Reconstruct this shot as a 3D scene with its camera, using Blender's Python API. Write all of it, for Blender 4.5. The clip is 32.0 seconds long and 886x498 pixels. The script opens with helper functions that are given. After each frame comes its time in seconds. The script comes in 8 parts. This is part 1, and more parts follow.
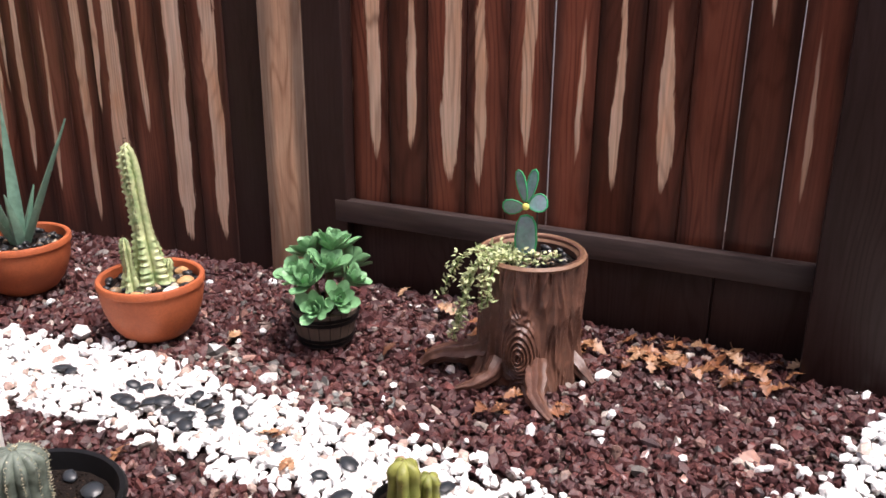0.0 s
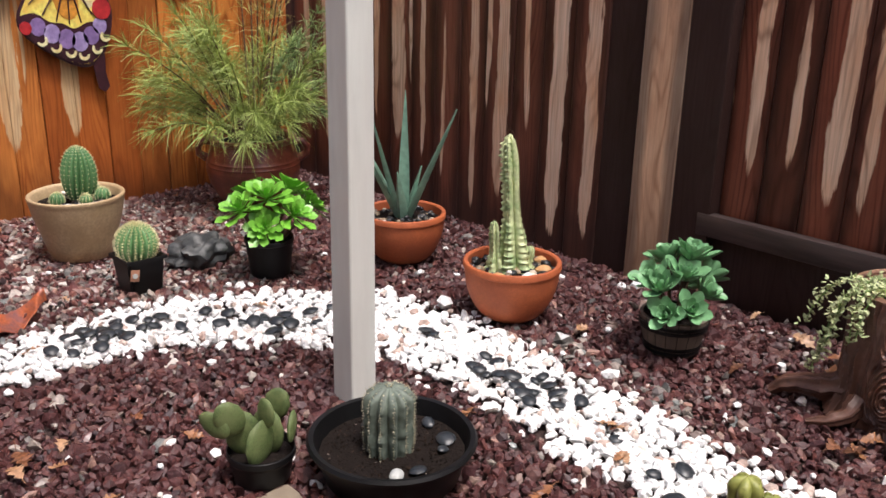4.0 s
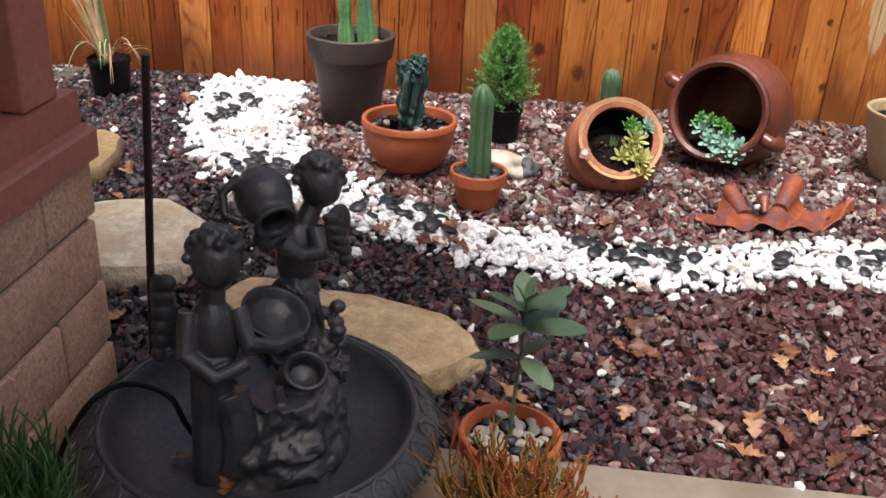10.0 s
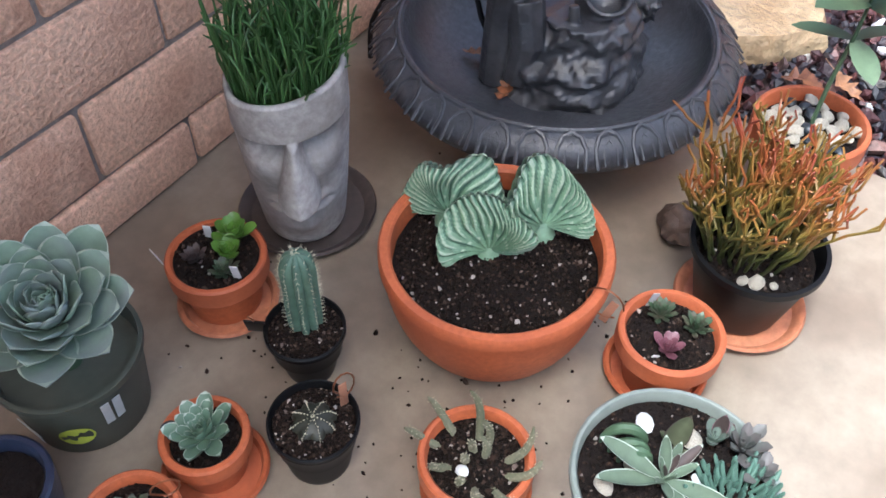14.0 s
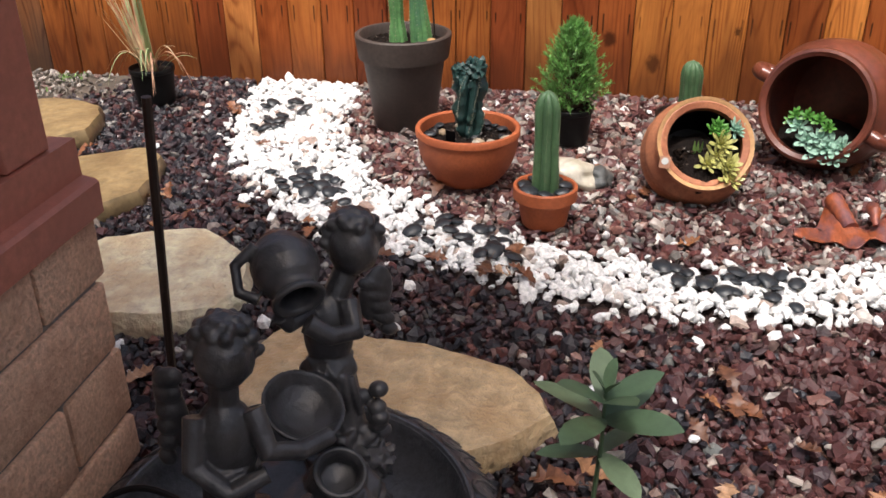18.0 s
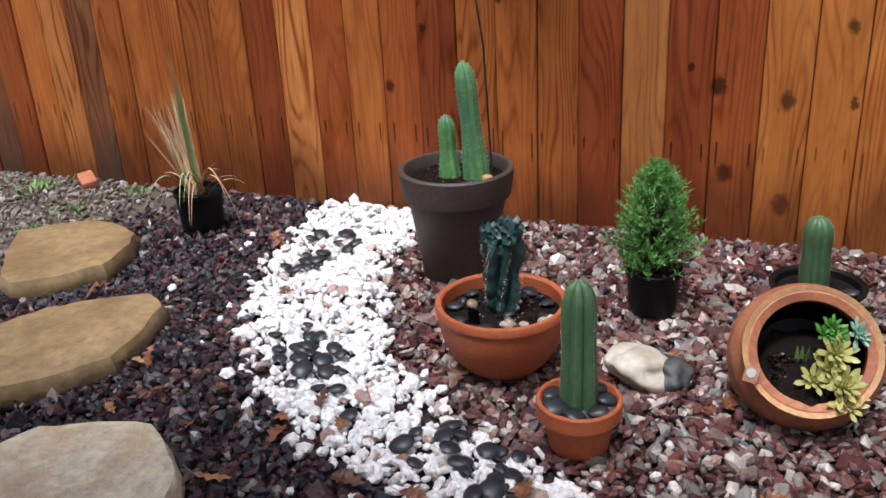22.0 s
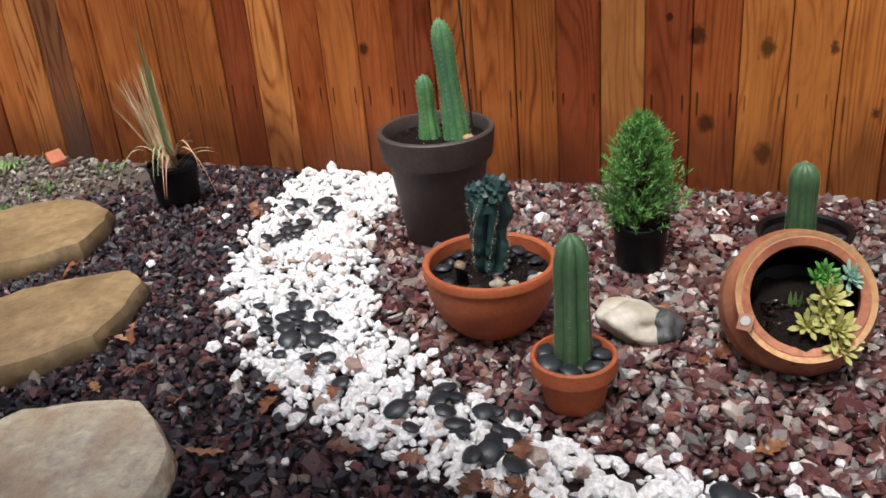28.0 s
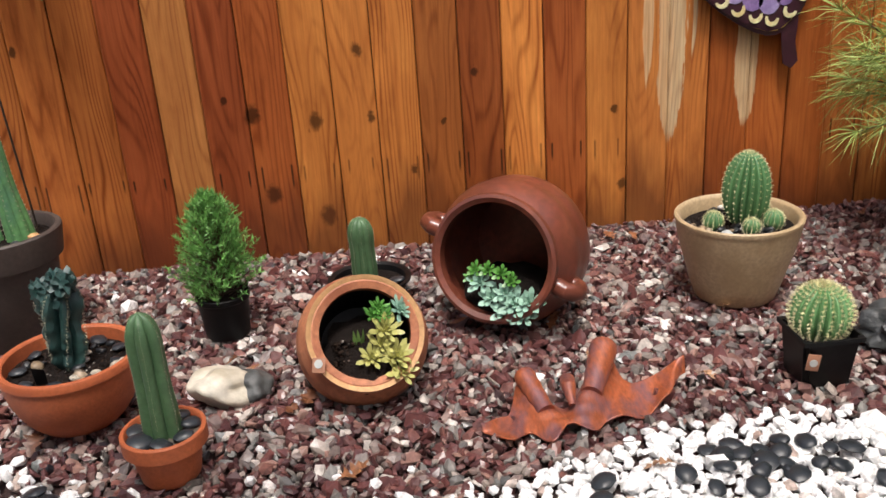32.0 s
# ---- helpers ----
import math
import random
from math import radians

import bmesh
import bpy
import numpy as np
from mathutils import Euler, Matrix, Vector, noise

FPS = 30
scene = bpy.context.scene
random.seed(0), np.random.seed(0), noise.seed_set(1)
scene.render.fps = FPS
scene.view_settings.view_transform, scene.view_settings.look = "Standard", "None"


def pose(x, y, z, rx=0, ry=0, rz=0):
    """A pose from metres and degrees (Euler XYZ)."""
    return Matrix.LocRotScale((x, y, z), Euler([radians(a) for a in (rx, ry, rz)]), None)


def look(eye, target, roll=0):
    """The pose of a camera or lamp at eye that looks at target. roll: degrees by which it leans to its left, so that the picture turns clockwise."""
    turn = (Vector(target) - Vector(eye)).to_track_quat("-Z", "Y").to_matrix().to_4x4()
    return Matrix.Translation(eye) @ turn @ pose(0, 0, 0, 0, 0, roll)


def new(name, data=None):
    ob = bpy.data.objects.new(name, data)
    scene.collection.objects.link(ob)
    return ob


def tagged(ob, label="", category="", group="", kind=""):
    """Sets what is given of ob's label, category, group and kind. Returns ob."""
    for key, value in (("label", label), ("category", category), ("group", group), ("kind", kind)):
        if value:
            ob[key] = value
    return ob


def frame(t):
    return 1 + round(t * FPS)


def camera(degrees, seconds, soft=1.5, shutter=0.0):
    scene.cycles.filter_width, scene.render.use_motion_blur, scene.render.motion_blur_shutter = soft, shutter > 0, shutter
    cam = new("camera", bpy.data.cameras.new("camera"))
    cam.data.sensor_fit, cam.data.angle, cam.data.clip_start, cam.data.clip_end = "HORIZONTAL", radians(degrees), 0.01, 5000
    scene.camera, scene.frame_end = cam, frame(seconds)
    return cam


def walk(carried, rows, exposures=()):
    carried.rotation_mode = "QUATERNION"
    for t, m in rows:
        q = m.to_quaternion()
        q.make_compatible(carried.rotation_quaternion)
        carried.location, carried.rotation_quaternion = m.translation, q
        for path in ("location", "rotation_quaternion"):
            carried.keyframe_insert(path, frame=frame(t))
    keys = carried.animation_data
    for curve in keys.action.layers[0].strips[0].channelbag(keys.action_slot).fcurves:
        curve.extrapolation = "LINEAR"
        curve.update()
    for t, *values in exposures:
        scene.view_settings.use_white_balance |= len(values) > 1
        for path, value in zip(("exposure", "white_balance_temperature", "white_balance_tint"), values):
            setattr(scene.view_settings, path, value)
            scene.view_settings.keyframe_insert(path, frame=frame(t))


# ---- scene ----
cam = camera(52.9, 32.0, soft=1.6)
ROWS = [
    (0.0, -0.0280, 0.0045, 1.3194, 69.87, -0.34, 23.93),
    (0.5, -0.0244, -0.0092, 1.3169, 70.26, -0.24, 25.59),
    (1.0, -0.0306, -0.0125, 1.3108, 70.39, -0.27, 27.63),
    (1.5, -0.0329, -0.0272, 1.3114, 70.00, -0.07, 30.46),
    (2.0, -0.0404, -0.0314, 1.3062, 69.45, 0.10, 33.21),
    (2.5, -0.0470, -0.0454, 1.3041, 68.98, 0.15, 35.54),
    (4.5, -0.0625, -0.1351, 1.2706, 72.92, -1.30, 51.03),
    (5.0, -0.0929, -0.1519, 1.3029, 76.93, -2.05, 54.81),
    (5.5, -0.1111, -0.1766, 1.3063, 78.36, -2.20, 58.18),
    (6.0, -0.1209, -0.2085, 1.2985, 78.12, -1.98, 63.06),
    (6.5, -0.1205, -0.2312, 1.2916, 76.98, -1.91, 68.70),
    (7.0, -0.1158, -0.2608, 1.2795, 75.84, -0.90, 74.32),
    (7.5, -0.1053, -0.2730, 1.2788, 74.88, -0.06, 78.50),
    (8.0, -0.1005, -0.2726, 1.2766, 74.42, -0.23, 80.40),
    (8.5, -0.0876, -0.2617, 1.2729, 73.11, -0.38, 82.95),
    (9.0, -0.0664, -0.2182, 1.2662, 71.18, -0.63, 86.13),
    (9.5, -0.0954, -0.1919, 1.2408, 68.60, -0.75, 89.05),
    (10.0, -0.1793, -0.2224, 1.1892, 64.17, -2.64, 96.75),
    (10.5, -0.2331, -0.2404, 1.1783, 59.17, -1.60, 104.43),
    (11.0, -0.2560, -0.1862, 1.1783, 53.85, -2.84, 112.63),
    (11.5, -0.2614, -0.1726, 1.1615, 49.14, -3.00, 118.09),
    (12.0, -0.2569, -0.1504, 1.1398, 44.20, -2.62, 120.14),
    (12.5, -0.2585, -0.1286, 1.1350, 42.29, -2.67, 121.70),
    (13.0, -0.2522, -0.1110, 1.1327, 41.22, -1.67, 124.00),
    (13.5, -0.2506, -0.0964, 1.1338, 40.43, -0.82, 124.42),
    (15.5, -0.2506, -0.0872, 1.1421, 43.68, -0.66, 121.90),
    (16.0, -0.2738, -0.0987, 1.1362, 44.75, -0.54, 119.09),
    (16.5, -0.3549, -0.1590, 1.1571, 48.87, -0.25, 110.94),
    (16.6, -0.3672, -0.1719, 1.1628, 49.90, -0.27, 109.38),
    (17.0, -0.4215, -0.2215, 1.1721, 53.91, -0.47, 103.39),
    (17.5, -0.4529, -0.2610, 1.1777, 58.41, 0.20, 99.70),
    (18.0, -0.5050, -0.2423, 1.1977, 62.63, 0.50, 100.18),
    (18.4, -0.5603, -0.1540, 1.2265, 66.33, -0.65, 104.02),
    (18.5, -0.5781, -0.1279, 1.2256, 67.16, -0.86, 105.30),
    (19.0, -0.6607, -0.0175, 1.2363, 70.57, 0.24, 110.57),
    (19.5, -0.7602, 0.0221, 1.2365, 70.52, 0.58, 108.34),
    (20.0, -0.9177, 0.0210, 1.2400, 69.64, 2.13, 106.77),
    (20.5, -1.0556, 0.0168, 1.2340, 67.82, 2.92, 107.92),
    (21.0, -1.1930, 0.0693, 1.2390, 65.71, 2.68, 115.18),
    (21.5, -1.2652, 0.0753, 1.2440, 66.01, 3.42, 114.41),
    (22.0, -1.3079, 0.0347, 1.2450, 66.92, 2.89, 112.22),
    (22.5, -1.3136, 0.0038, 1.2369, 67.13, 2.02, 110.30),
    (23.0, -1.2996, -0.0054, 1.2228, 65.93, 2.08, 108.09),
    (23.5, -1.2956, -0.0165, 1.2163, 64.73, 2.10, 104.81),
    (24.0, -1.2940, -0.0264, 1.2159, 64.54, 2.40, 104.24),
    (24.5, -1.2931, -0.0309, 1.2206, 64.67, 3.02, 104.96),
    (25.0, -1.2969, -0.0333, 1.2240, 64.86, 3.53, 106.41),
    (25.5, -1.2920, -0.0344, 1.2279, 64.19, 4.21, 109.54),
    (26.0, -1.2989, -0.0151, 1.2296, 63.87, 5.00, 109.35),
    (26.5, -1.3031, -0.0111, 1.2270, 64.22, 4.75, 110.00),
    (28.5, -1.3296, -0.0027, 1.2107, 65.28, 4.09, 109.27),
    (29.0, -1.3308, -0.0028, 1.2138, 65.73, 3.75, 105.24),
    (29.5, -1.3252, 0.0029, 1.2152, 66.10, 3.52, 100.93),
    (30.0, -1.3208, 0.0034, 1.2180, 66.16, 3.87, 96.52),
    (30.5, -1.3152, 0.0014, 1.2149, 66.54, 3.45, 91.71),
    (31.0, -1.3085, 0.0246, 1.2126, 66.69, 3.47, 87.54),
    (31.5, -1.2606, 0.0857, 1.2264, 67.66, 4.08, 86.61),
    (32.0, -1.1916, 0.1621, 1.2299, 68.15, 3.69, 84.50),
]
walk(cam, [(t, pose(x, y, z, rx, ry, rz)) for t, x, y, z, rx, ry, rz in ROWS],
     exposures=[(0.0, 0.86, 6550, 19), (2.5, 0.58, 6500, 17), (4.5, 0.5, 6500, 14), (5.2, 0.55, 6450, 13), (6.0, 0.62, 5650, 12), (7.0, 0.58, 5900, 11), (8.0, 0.58, 6000, 11), (9.0, 0.5, 6050, 11), (10.0, 0.55, 6350, 11), (11.0, 1.0, 6250, 12), (12.0, 1.42, 5650, 8), (13.0, 1.74, 5500, 7), (16.0, 1.94, 5550, 8), (17.2, 1.02, 6300, 10), (18.2, 0.48, 6550, 11), (19.0, 0.46, 6550, 11), (20.0, 0.32, 6200, 11), (21.0, 0.18, 5750, 11), (22.0, 0.2, 5950, 11), (23.0, 0.18, 6200, 10), (24.5, 0.16, 6050, 10), (26.0, 0.15, 6150, 10), (28.5, 0.16, 6200, 10), (30.0, 0.18, 6250, 10), (31.0, 0.22, 6500, 11), (32.0, 0.4, 6550, 11)])

# ---- light: a grey, wet day ----
world = bpy.data.worlds.new("overcast")
scene.world = world
world.use_nodes = True
wn = world.node_tree.nodes
sky = wn.new("ShaderNodeTexSky")
sky.sky_type = "NISHITA"
sky.sun_disc = False
sky.sun_elevation, sky.sun_rotation = radians(70), radians(85)
sky.air_density, sky.dust_density, sky.ozone_density = 1.0, 7.0, 0.3
world.node_tree.links.new(sky.outputs[0], wn["Background"].inputs[0])
wn["Background"].inputs[1].default_value = 0.125
sun_data = bpy.data.lights.new("sun", "SUN")
sun_data.energy, sun_data.angle, sun_data.color = 2.5, radians(13), (1.0, 0.99, 0.98)
sun = new("sun", sun_data)
sun.matrix_world = look((1.7, -0.35, 5.0), (0, 0, 0))


# ---- materials ----
def nodes_of(name):
    m = bpy.data.materials.new(name)
    m.use_nodes = True
    return m, m.node_tree.nodes, m.node_tree.links, m.node_tree.nodes["Principled BSDF"]


def ramp(nt, stops, interp="LINEAR"):
    r = nt.new("ShaderNodeValToRGB")
    r.color_ramp.interpolation = interp
    e = r.color_ramp.elements
    while len(e) < len(stops):
        e.new(0.5)
    for k, (p, c) in enumerate(stops):
        e[k].position, e[k].color = p, (*c, 1)
    return r


def scaled(c, k):
    return tuple(min(1.0, v * k) for v in c)


def tex_noise(n, l, vec, scale, detail=4, rough=0.6, dist=0.0):
    t = n.new("ShaderNodeTexNoise")
    t.inputs["Scale"].default_value, t.inputs["Detail"].default_value = scale, detail
    t.inputs["Roughness"].default_value, t.inputs["Distortion"].default_value = rough, dist
    l.new(vec, t.inputs["Vector"])
    return t


def math_node(n, l, op, a, b=None, c=None, clamp=False):
    m = n.new("ShaderNodeMath")
    m.operation, m.use_clamp = op, clamp
    for i, v in enumerate((a, b, c)):
        if v is None:
            continue
        if isinstance(v, (int, float)):
            m.inputs[i].default_value = v
        else:
            l.new(v, m.inputs[i])
    return m.outputs[0]


def mixed(n, l, fac, a, b, blend="MIX"):
    m = n.new("ShaderNodeMix")
    m.data_type, m.blend_type = "RGBA", blend
    for i, v in ((0, fac), (6, a), (7, b)):
        if isinstance(v, (int, float)):
            m.inputs[i].default_value = v
        elif isinstance(v, tuple):
            m.inputs[i].default_value = (*v, 1)
        else:
            l.new(v, m.inputs[i])
    return m.outputs[2]


def bumped(n, l, b, height, strength=0.3, dist=0.01):
    k = n.new("ShaderNodeBump")
    k.inputs["Strength"].default_value, k.inputs["Distance"].default_value = strength, dist
    l.new(height, k.inputs["Height"])
    l.new(k.outputs[0], b.inputs["Normal"])


def coords(n, l, stretch=(1, 1, 1), vary=True):
    """Object coordinates, shifted by each object's own random number."""
    tc = n.new("ShaderNodeTexCoord")
    v = tc.outputs["Object"]
    if vary:
        oi = n.new("ShaderNodeObjectInfo")
        s = n.new("ShaderNodeVectorMath")
        s.operation = "SCALE"
        s.inputs[0].default_value = (7.3, 3.1, 5.7)
        l.new(oi.outputs["Random"], s.inputs[3])
        a = n.new("ShaderNodeVectorMath")
        l.new(v, a.inputs[0]), l.new(s.outputs[0], a.inputs[1])
        v = a.outputs[0]
    if stretch != (1, 1, 1):
        mp = n.new("ShaderNodeMapping")
        mp.inputs["Scale"].default_value = stretch
        l.new(v, mp.inputs[0])
        v = mp.outputs[0]
    return v


def plain(name, base, rough=0.6, spread=0.3, fine=60, coarse=8, bump=0.25, dist=0.004, metal=0.0, second=None, coat=0.0, spec=0.5, stretch=(1, 1, 1)):
    """A mottled surface: a fine grain over broad stains, with relief."""
    m, n, l, b = nodes_of(name)
    v = coords(n, l, stretch)
    f, c = tex_noise(n, l, v, fine), tex_noise(n, l, v, coarse, 3)
    lo, hi = scaled(base, 1 - spread), scaled(base, 1 + spread)
    col = mixed(n, l, math_node(n, l, "MULTIPLY_ADD", f.outputs[0], 2.2, -0.6, clamp=True), lo, hi)
    r = ramp(n, [(0.42, (0, 0, 0)), (0.62, (1, 1, 1))])
    l.new(c.outputs[0], r.inputs[0])
    col = mixed(n, l, math_node(n, l, "MULTIPLY", r.outputs[0], 0.6), col, second or scaled(base, 1 - 0.8 * spread))
    l.new(col, b.inputs["Base Color"])
    b.inputs["Roughness"].default_value, b.inputs["Metallic"].default_value = rough, metal
    b.inputs["Specular IOR Level"].default_value = spec
    b.inputs["Coat Weight"].default_value, b.inputs["Coat Roughness"].default_value = coat, 0.15
    bumped(n, l, b, f.outputs[0], bump, dist)
    return m


def stones_mat(name, stops, rough=0.6, bump=0.4, fine=90, spec=0.5):
    """Each stone takes its own colour."""
    m, n, l, b = nodes_of(name)
    geo = n.new("ShaderNodeNewGeometry")
    r = ramp(n, stops, "LINEAR")
    l.new(geo.outputs["Random Per Island"], r.inputs[0])
    f = tex_noise(n, l, n.new("ShaderNodeTexCoord").outputs["Object"], fine, 3)
    g = mixed(n, l, math_node(n, l, "MULTIPLY_ADD", f.outputs[0], 1.8, -0.4, clamp=True), (0.55, 0.55, 0.55), (1.35, 1.3, 1.3))
    l.new(mixed(n, l, 1.0, r.outputs[0], g, "MULTIPLY"), b.inputs["Base Color"])
    b.inputs["Roughness"].default_value, b.inputs["Specular IOR Level"].default_value = rough, spec
    bumped(n, l, b, f.outputs[0], bump, 0.004)
    return m


def board_mat(name, base, knots=0.6, rough=0.5, rings=0.4, vary=0.22, foot=None, marks=(), streaks=(), bare=(0.60, 0.45, 0.33), axis=0, drips=0.0, rims=0.0):
    """Upright boards: x across, z up, with flame grain. marks: knots (along, up, size) in the fence's plane. streaks: (along, half width, foot's height, top's height) where the stain has come off."""
    m, n, l, b = nodes_of(name)
    oi = n.new("ShaderNodeObjectInfo")
    rnd = oi.outputs["Random"]
    r2 = math_node(n, l, "FRACT", math_node(n, l, "MULTIPLY", rnd, 17.0))
    r3 = math_node(n, l, "FRACT", math_node(n, l, "MULTIPLY", rnd, 53.0))
    ob = n.new("ShaderNodeSeparateXYZ")
    l.new(n.new("ShaderNodeTexCoord").outputs["Object"], ob.inputs[0])
    wp = n.new("ShaderNodeSeparateXYZ")
    l.new(n.new("ShaderNodeNewGeometry").outputs["Position"], wp.inputs[0])
    fine = tex_noise(n, l, coords(n, l, (130, 130, 3.0)), 1.0, 3, 0.6, 0.3)
    wob = tex_noise(n, l, coords(n, l, (7, 7, 1.6)), 1.0, 3)
    blot = tex_noise(n, l, coords(n, l, (9, 9, 2.2)), 1.0, 5, 0.65)
    # flames: contour lines of a smooth field that is drawn out along the board
    field = tex_noise(n, l, coords(n, l, (7.0, 7.0, 1.15)), 1.0, 1.2, 0.4)
    dx = math_node(n, l, "ABSOLUTE", math_node(n, l, "SUBTRACT", ob.outputs[0], math_node(n, l, "MULTIPLY_ADD", r2, 0.12, -0.06)))
    fl_ = math_node(n, l, "ADD", math_node(n, l, "MULTIPLY", dx, 2.6), field.outputs[0])
    ring = math_node(n, l, "MULTIPLY_ADD", math_node(n, l, "SINE", math_node(n, l, "MULTIPLY", fl_, 78.0)), 0.5, 0.5)
    fade = tex_noise(n, l, coords(n, l, (14, 14, 2.0)), 1.0, 2)
    ring = math_node(n, l, "MULTIPLY", math_node(n, l, "POWER", ring, 3.5), math_node(n, l, "MULTIPLY", math_node(n, l, "MULTIPLY_ADD", r3, rings, rings * 0.6), math_node(n, l, "MULTIPLY_ADD", fade.outputs[0], 3.2, -0.95, clamp=True)))
    col = mixed(n, l, rnd, scaled(base, 1 - vary), scaled(base, 1 + vary))
    col = mixed(n, l, 1.0, col, mixed(n, l, math_node(n, l, "MULTIPLY_ADD", fine.outputs[0], 2.4, -0.7, clamp=True), (0.82, 0.80, 0.78), (1.1, 1.1, 1.1)), "MULTIPLY")
    col = mixed(n, l, ring, col, mixed(n, l, 1.0, col, (0.45, 0.30, 0.22), "MULTIPLY"))
    col = mixed(n, l, math_node(n, l, "MULTIPLY", math_node(n, l, "MULTIPLY_ADD", blot.outputs[0], 4.0, -1.9, clamp=True), 0.75), col, mixed(n, l, 1.0, col, (1.4, 1.6, 1.65), "MULTIPLY"))
    col = mixed(n, l, math_node(n, l, "MULTIPLY", math_node(n, l, "MULTIPLY_ADD", blot.outputs[0], -6.0, 2.6, clamp=True), 0.75), col, mixed(n, l, 1.0, col, (0.52, 0.42, 0.36), "MULTIPLY"))
    if rims:
        # stain lies thicker along the board's two edges
        e = math_node(n, l, "ADD", math_node(n, l, "ABSOLUTE", ob.outputs[0]), math_node(n, l, "MULTIPLY_ADD", wob.outputs[0], 0.09, -0.045))
        e = math_node(n, l, "MULTIPLY_ADD", e, 26.0, -0.75, clamp=True)
        col = mixed(n, l, math_node(n, l, "MULTIPLY", e, rims), col, mixed(n, l, 1.0, col, (0.28, 0.33, 0.40), "MULTIPLY"))
    dark = scaled(base, 0.12)
    if knots > 0:
        kv = n.new("ShaderNodeVectorMath")
        kv.operation = "MULTIPLY_ADD"
        l.new(tex_noise(n, l, coords(n, l), 22, 3).outputs["Color"], kv.inputs[0])
        kv.inputs[1].default_value = (0.035, 0.02, 0.05)
        l.new(coords(n, l), kv.inputs[2])
        mp = n.new("ShaderNodeMapping")
        mp.inputs["Scale"].default_value = (9.0, 0.01, 4.0)
        l.new(kv.outputs[0], mp.inputs[0])
        vo = n.new("ShaderNodeTexVoronoi")
        l.new(mp.outputs[0], vo.inputs["Vector"])
        vo.inputs["Scale"].default_value = 1.0
        ks = n.new("ShaderNodeSeparateColor")
        l.new(vo.outputs["Color"], ks.inputs[0])
        k = math_node(n, l, "SUBTRACT", math_node(n, l, "MULTIPLY_ADD", ks.outputs[0], 0.26 * knots, -0.13 * knots), vo.outputs["Distance"])
        col = mixed(n, l, math_node(n, l, "MULTIPLY", math_node(n, l, "MULTIPLY", k, 16.0, clamp=True), 0.7), col, dark)
    kn = tex_noise(n, l, coords(n, l), 45, 3)
    hide = None
    for my, mz, ms in marks:
        a = math_node(n, l, "SUBTRACT", wp.outputs[1], my)
        c = math_node(n, l, "MULTIPLY", math_node(n, l, "SUBTRACT", wp.outputs[2], mz), 0.72)
        d = math_node(n, l, "SQRT", math_node(n, l, "ADD", math_node(n, l, "MULTIPLY", a, a), math_node(n, l, "MULTIPLY", c, c)))
        d = math_node(n, l, "MULTIPLY_ADD", math_node(n, l, "ADD", d, math_node(n, l, "MULTIPLY_ADD", kn.outputs[0], 0.030, -0.015)), -2.2 / ms, 2.1, clamp=True)
        hide = d if hide is None else math_node(n, l, "MAXIMUM", hide, d)
    if hide is not None:
        col = mixed(n, l, math_node(n, l, "MULTIPLY", hide, 0.88), col, dark)
    if drips:
        # black runs below the two nails of the lower rail
        a = math_node(n, l, "ABSOLUTE", math_node(n, l, "SUBTRACT", math_node(n, l, "ABSOLUTE", ob.outputs[0]), math_node(n, l, "MULTIPLY_ADD", r3, 0.02, 0.042)))
        a = math_node(n, l, "MULTIPLY_ADD", a, -420.0, 1.9, clamp=True)
        lo_ = math_node(n, l, "MULTIPLY_ADD", math_node(n, l, "SUBTRACT", ob.outputs[2], math_node(n, l, "MULTIPLY_ADD", r2, 0.07, 0.26)), 40.0, 0.0, clamp=True)
        hi_ = math_node(n, l, "MULTIPLY_ADD", ob.outputs[2], -120.0, 46.5, clamp=True)
        col = mixed(n, l, math_node(n, l, "MULTIPLY", math_node(n, l, "MULTIPLY", math_node(n, l, "MULTIPLY", lo_, hi_), a), drips), col, scaled(base, 0.06))
    # foot's colour darkens the board towards its bottom, up to a wavy line
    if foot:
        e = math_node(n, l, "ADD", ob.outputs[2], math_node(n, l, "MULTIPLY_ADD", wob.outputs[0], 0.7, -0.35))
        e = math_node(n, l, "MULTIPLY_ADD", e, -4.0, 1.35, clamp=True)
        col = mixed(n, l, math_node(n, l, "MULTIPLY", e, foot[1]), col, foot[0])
    cut = None
    edge = tex_noise(n, l, coords(n, l, (60, 60, 5.0)), 1.0, 5, 0.7)
    swing = math_node(n, l, "MULTIPLY_ADD", wob.outputs[0], 0.07, -0.035)
    for sx_, half, sz_, st_ in streaks:
        up = math_node(n, l, "MULTIPLY", math_node(n, l, "SUBTRACT", wp.outputs[2], sz_), 5.0, clamp=True)
        up = math_node(n, l, "MINIMUM", up, math_node(n, l, "MULTIPLY", math_node(n, l, "SUBTRACT", st_, wp.outputs[2]), 2.2, clamp=True))
        h = math_node(n, l, "MULTIPLY", math_node(n, l, "POWER", up, 0.5), half)
        d = math_node(n, l, "ABSOLUTE", math_node(n, l, "SUBTRACT", math_node(n, l, "ADD", wp.outputs[axis], swing), sx_))
        d = math_node(n, l, "SUBTRACT", math_node(n, l, "ADD", h, math_node(n, l, "MULTIPLY_ADD", edge.outputs[0], half * 1.1, -half * 0.6)), d)
        d = math_node(n, l, "MULTIPLY", math_node(n, l, "MULTIPLY", d, 240.0, clamp=True), math_node(n, l, "MULTIPLY", up, 4.0, clamp=True))
        cut = d if cut is None else math_node(n, l, "MAXIMUM", cut, d)
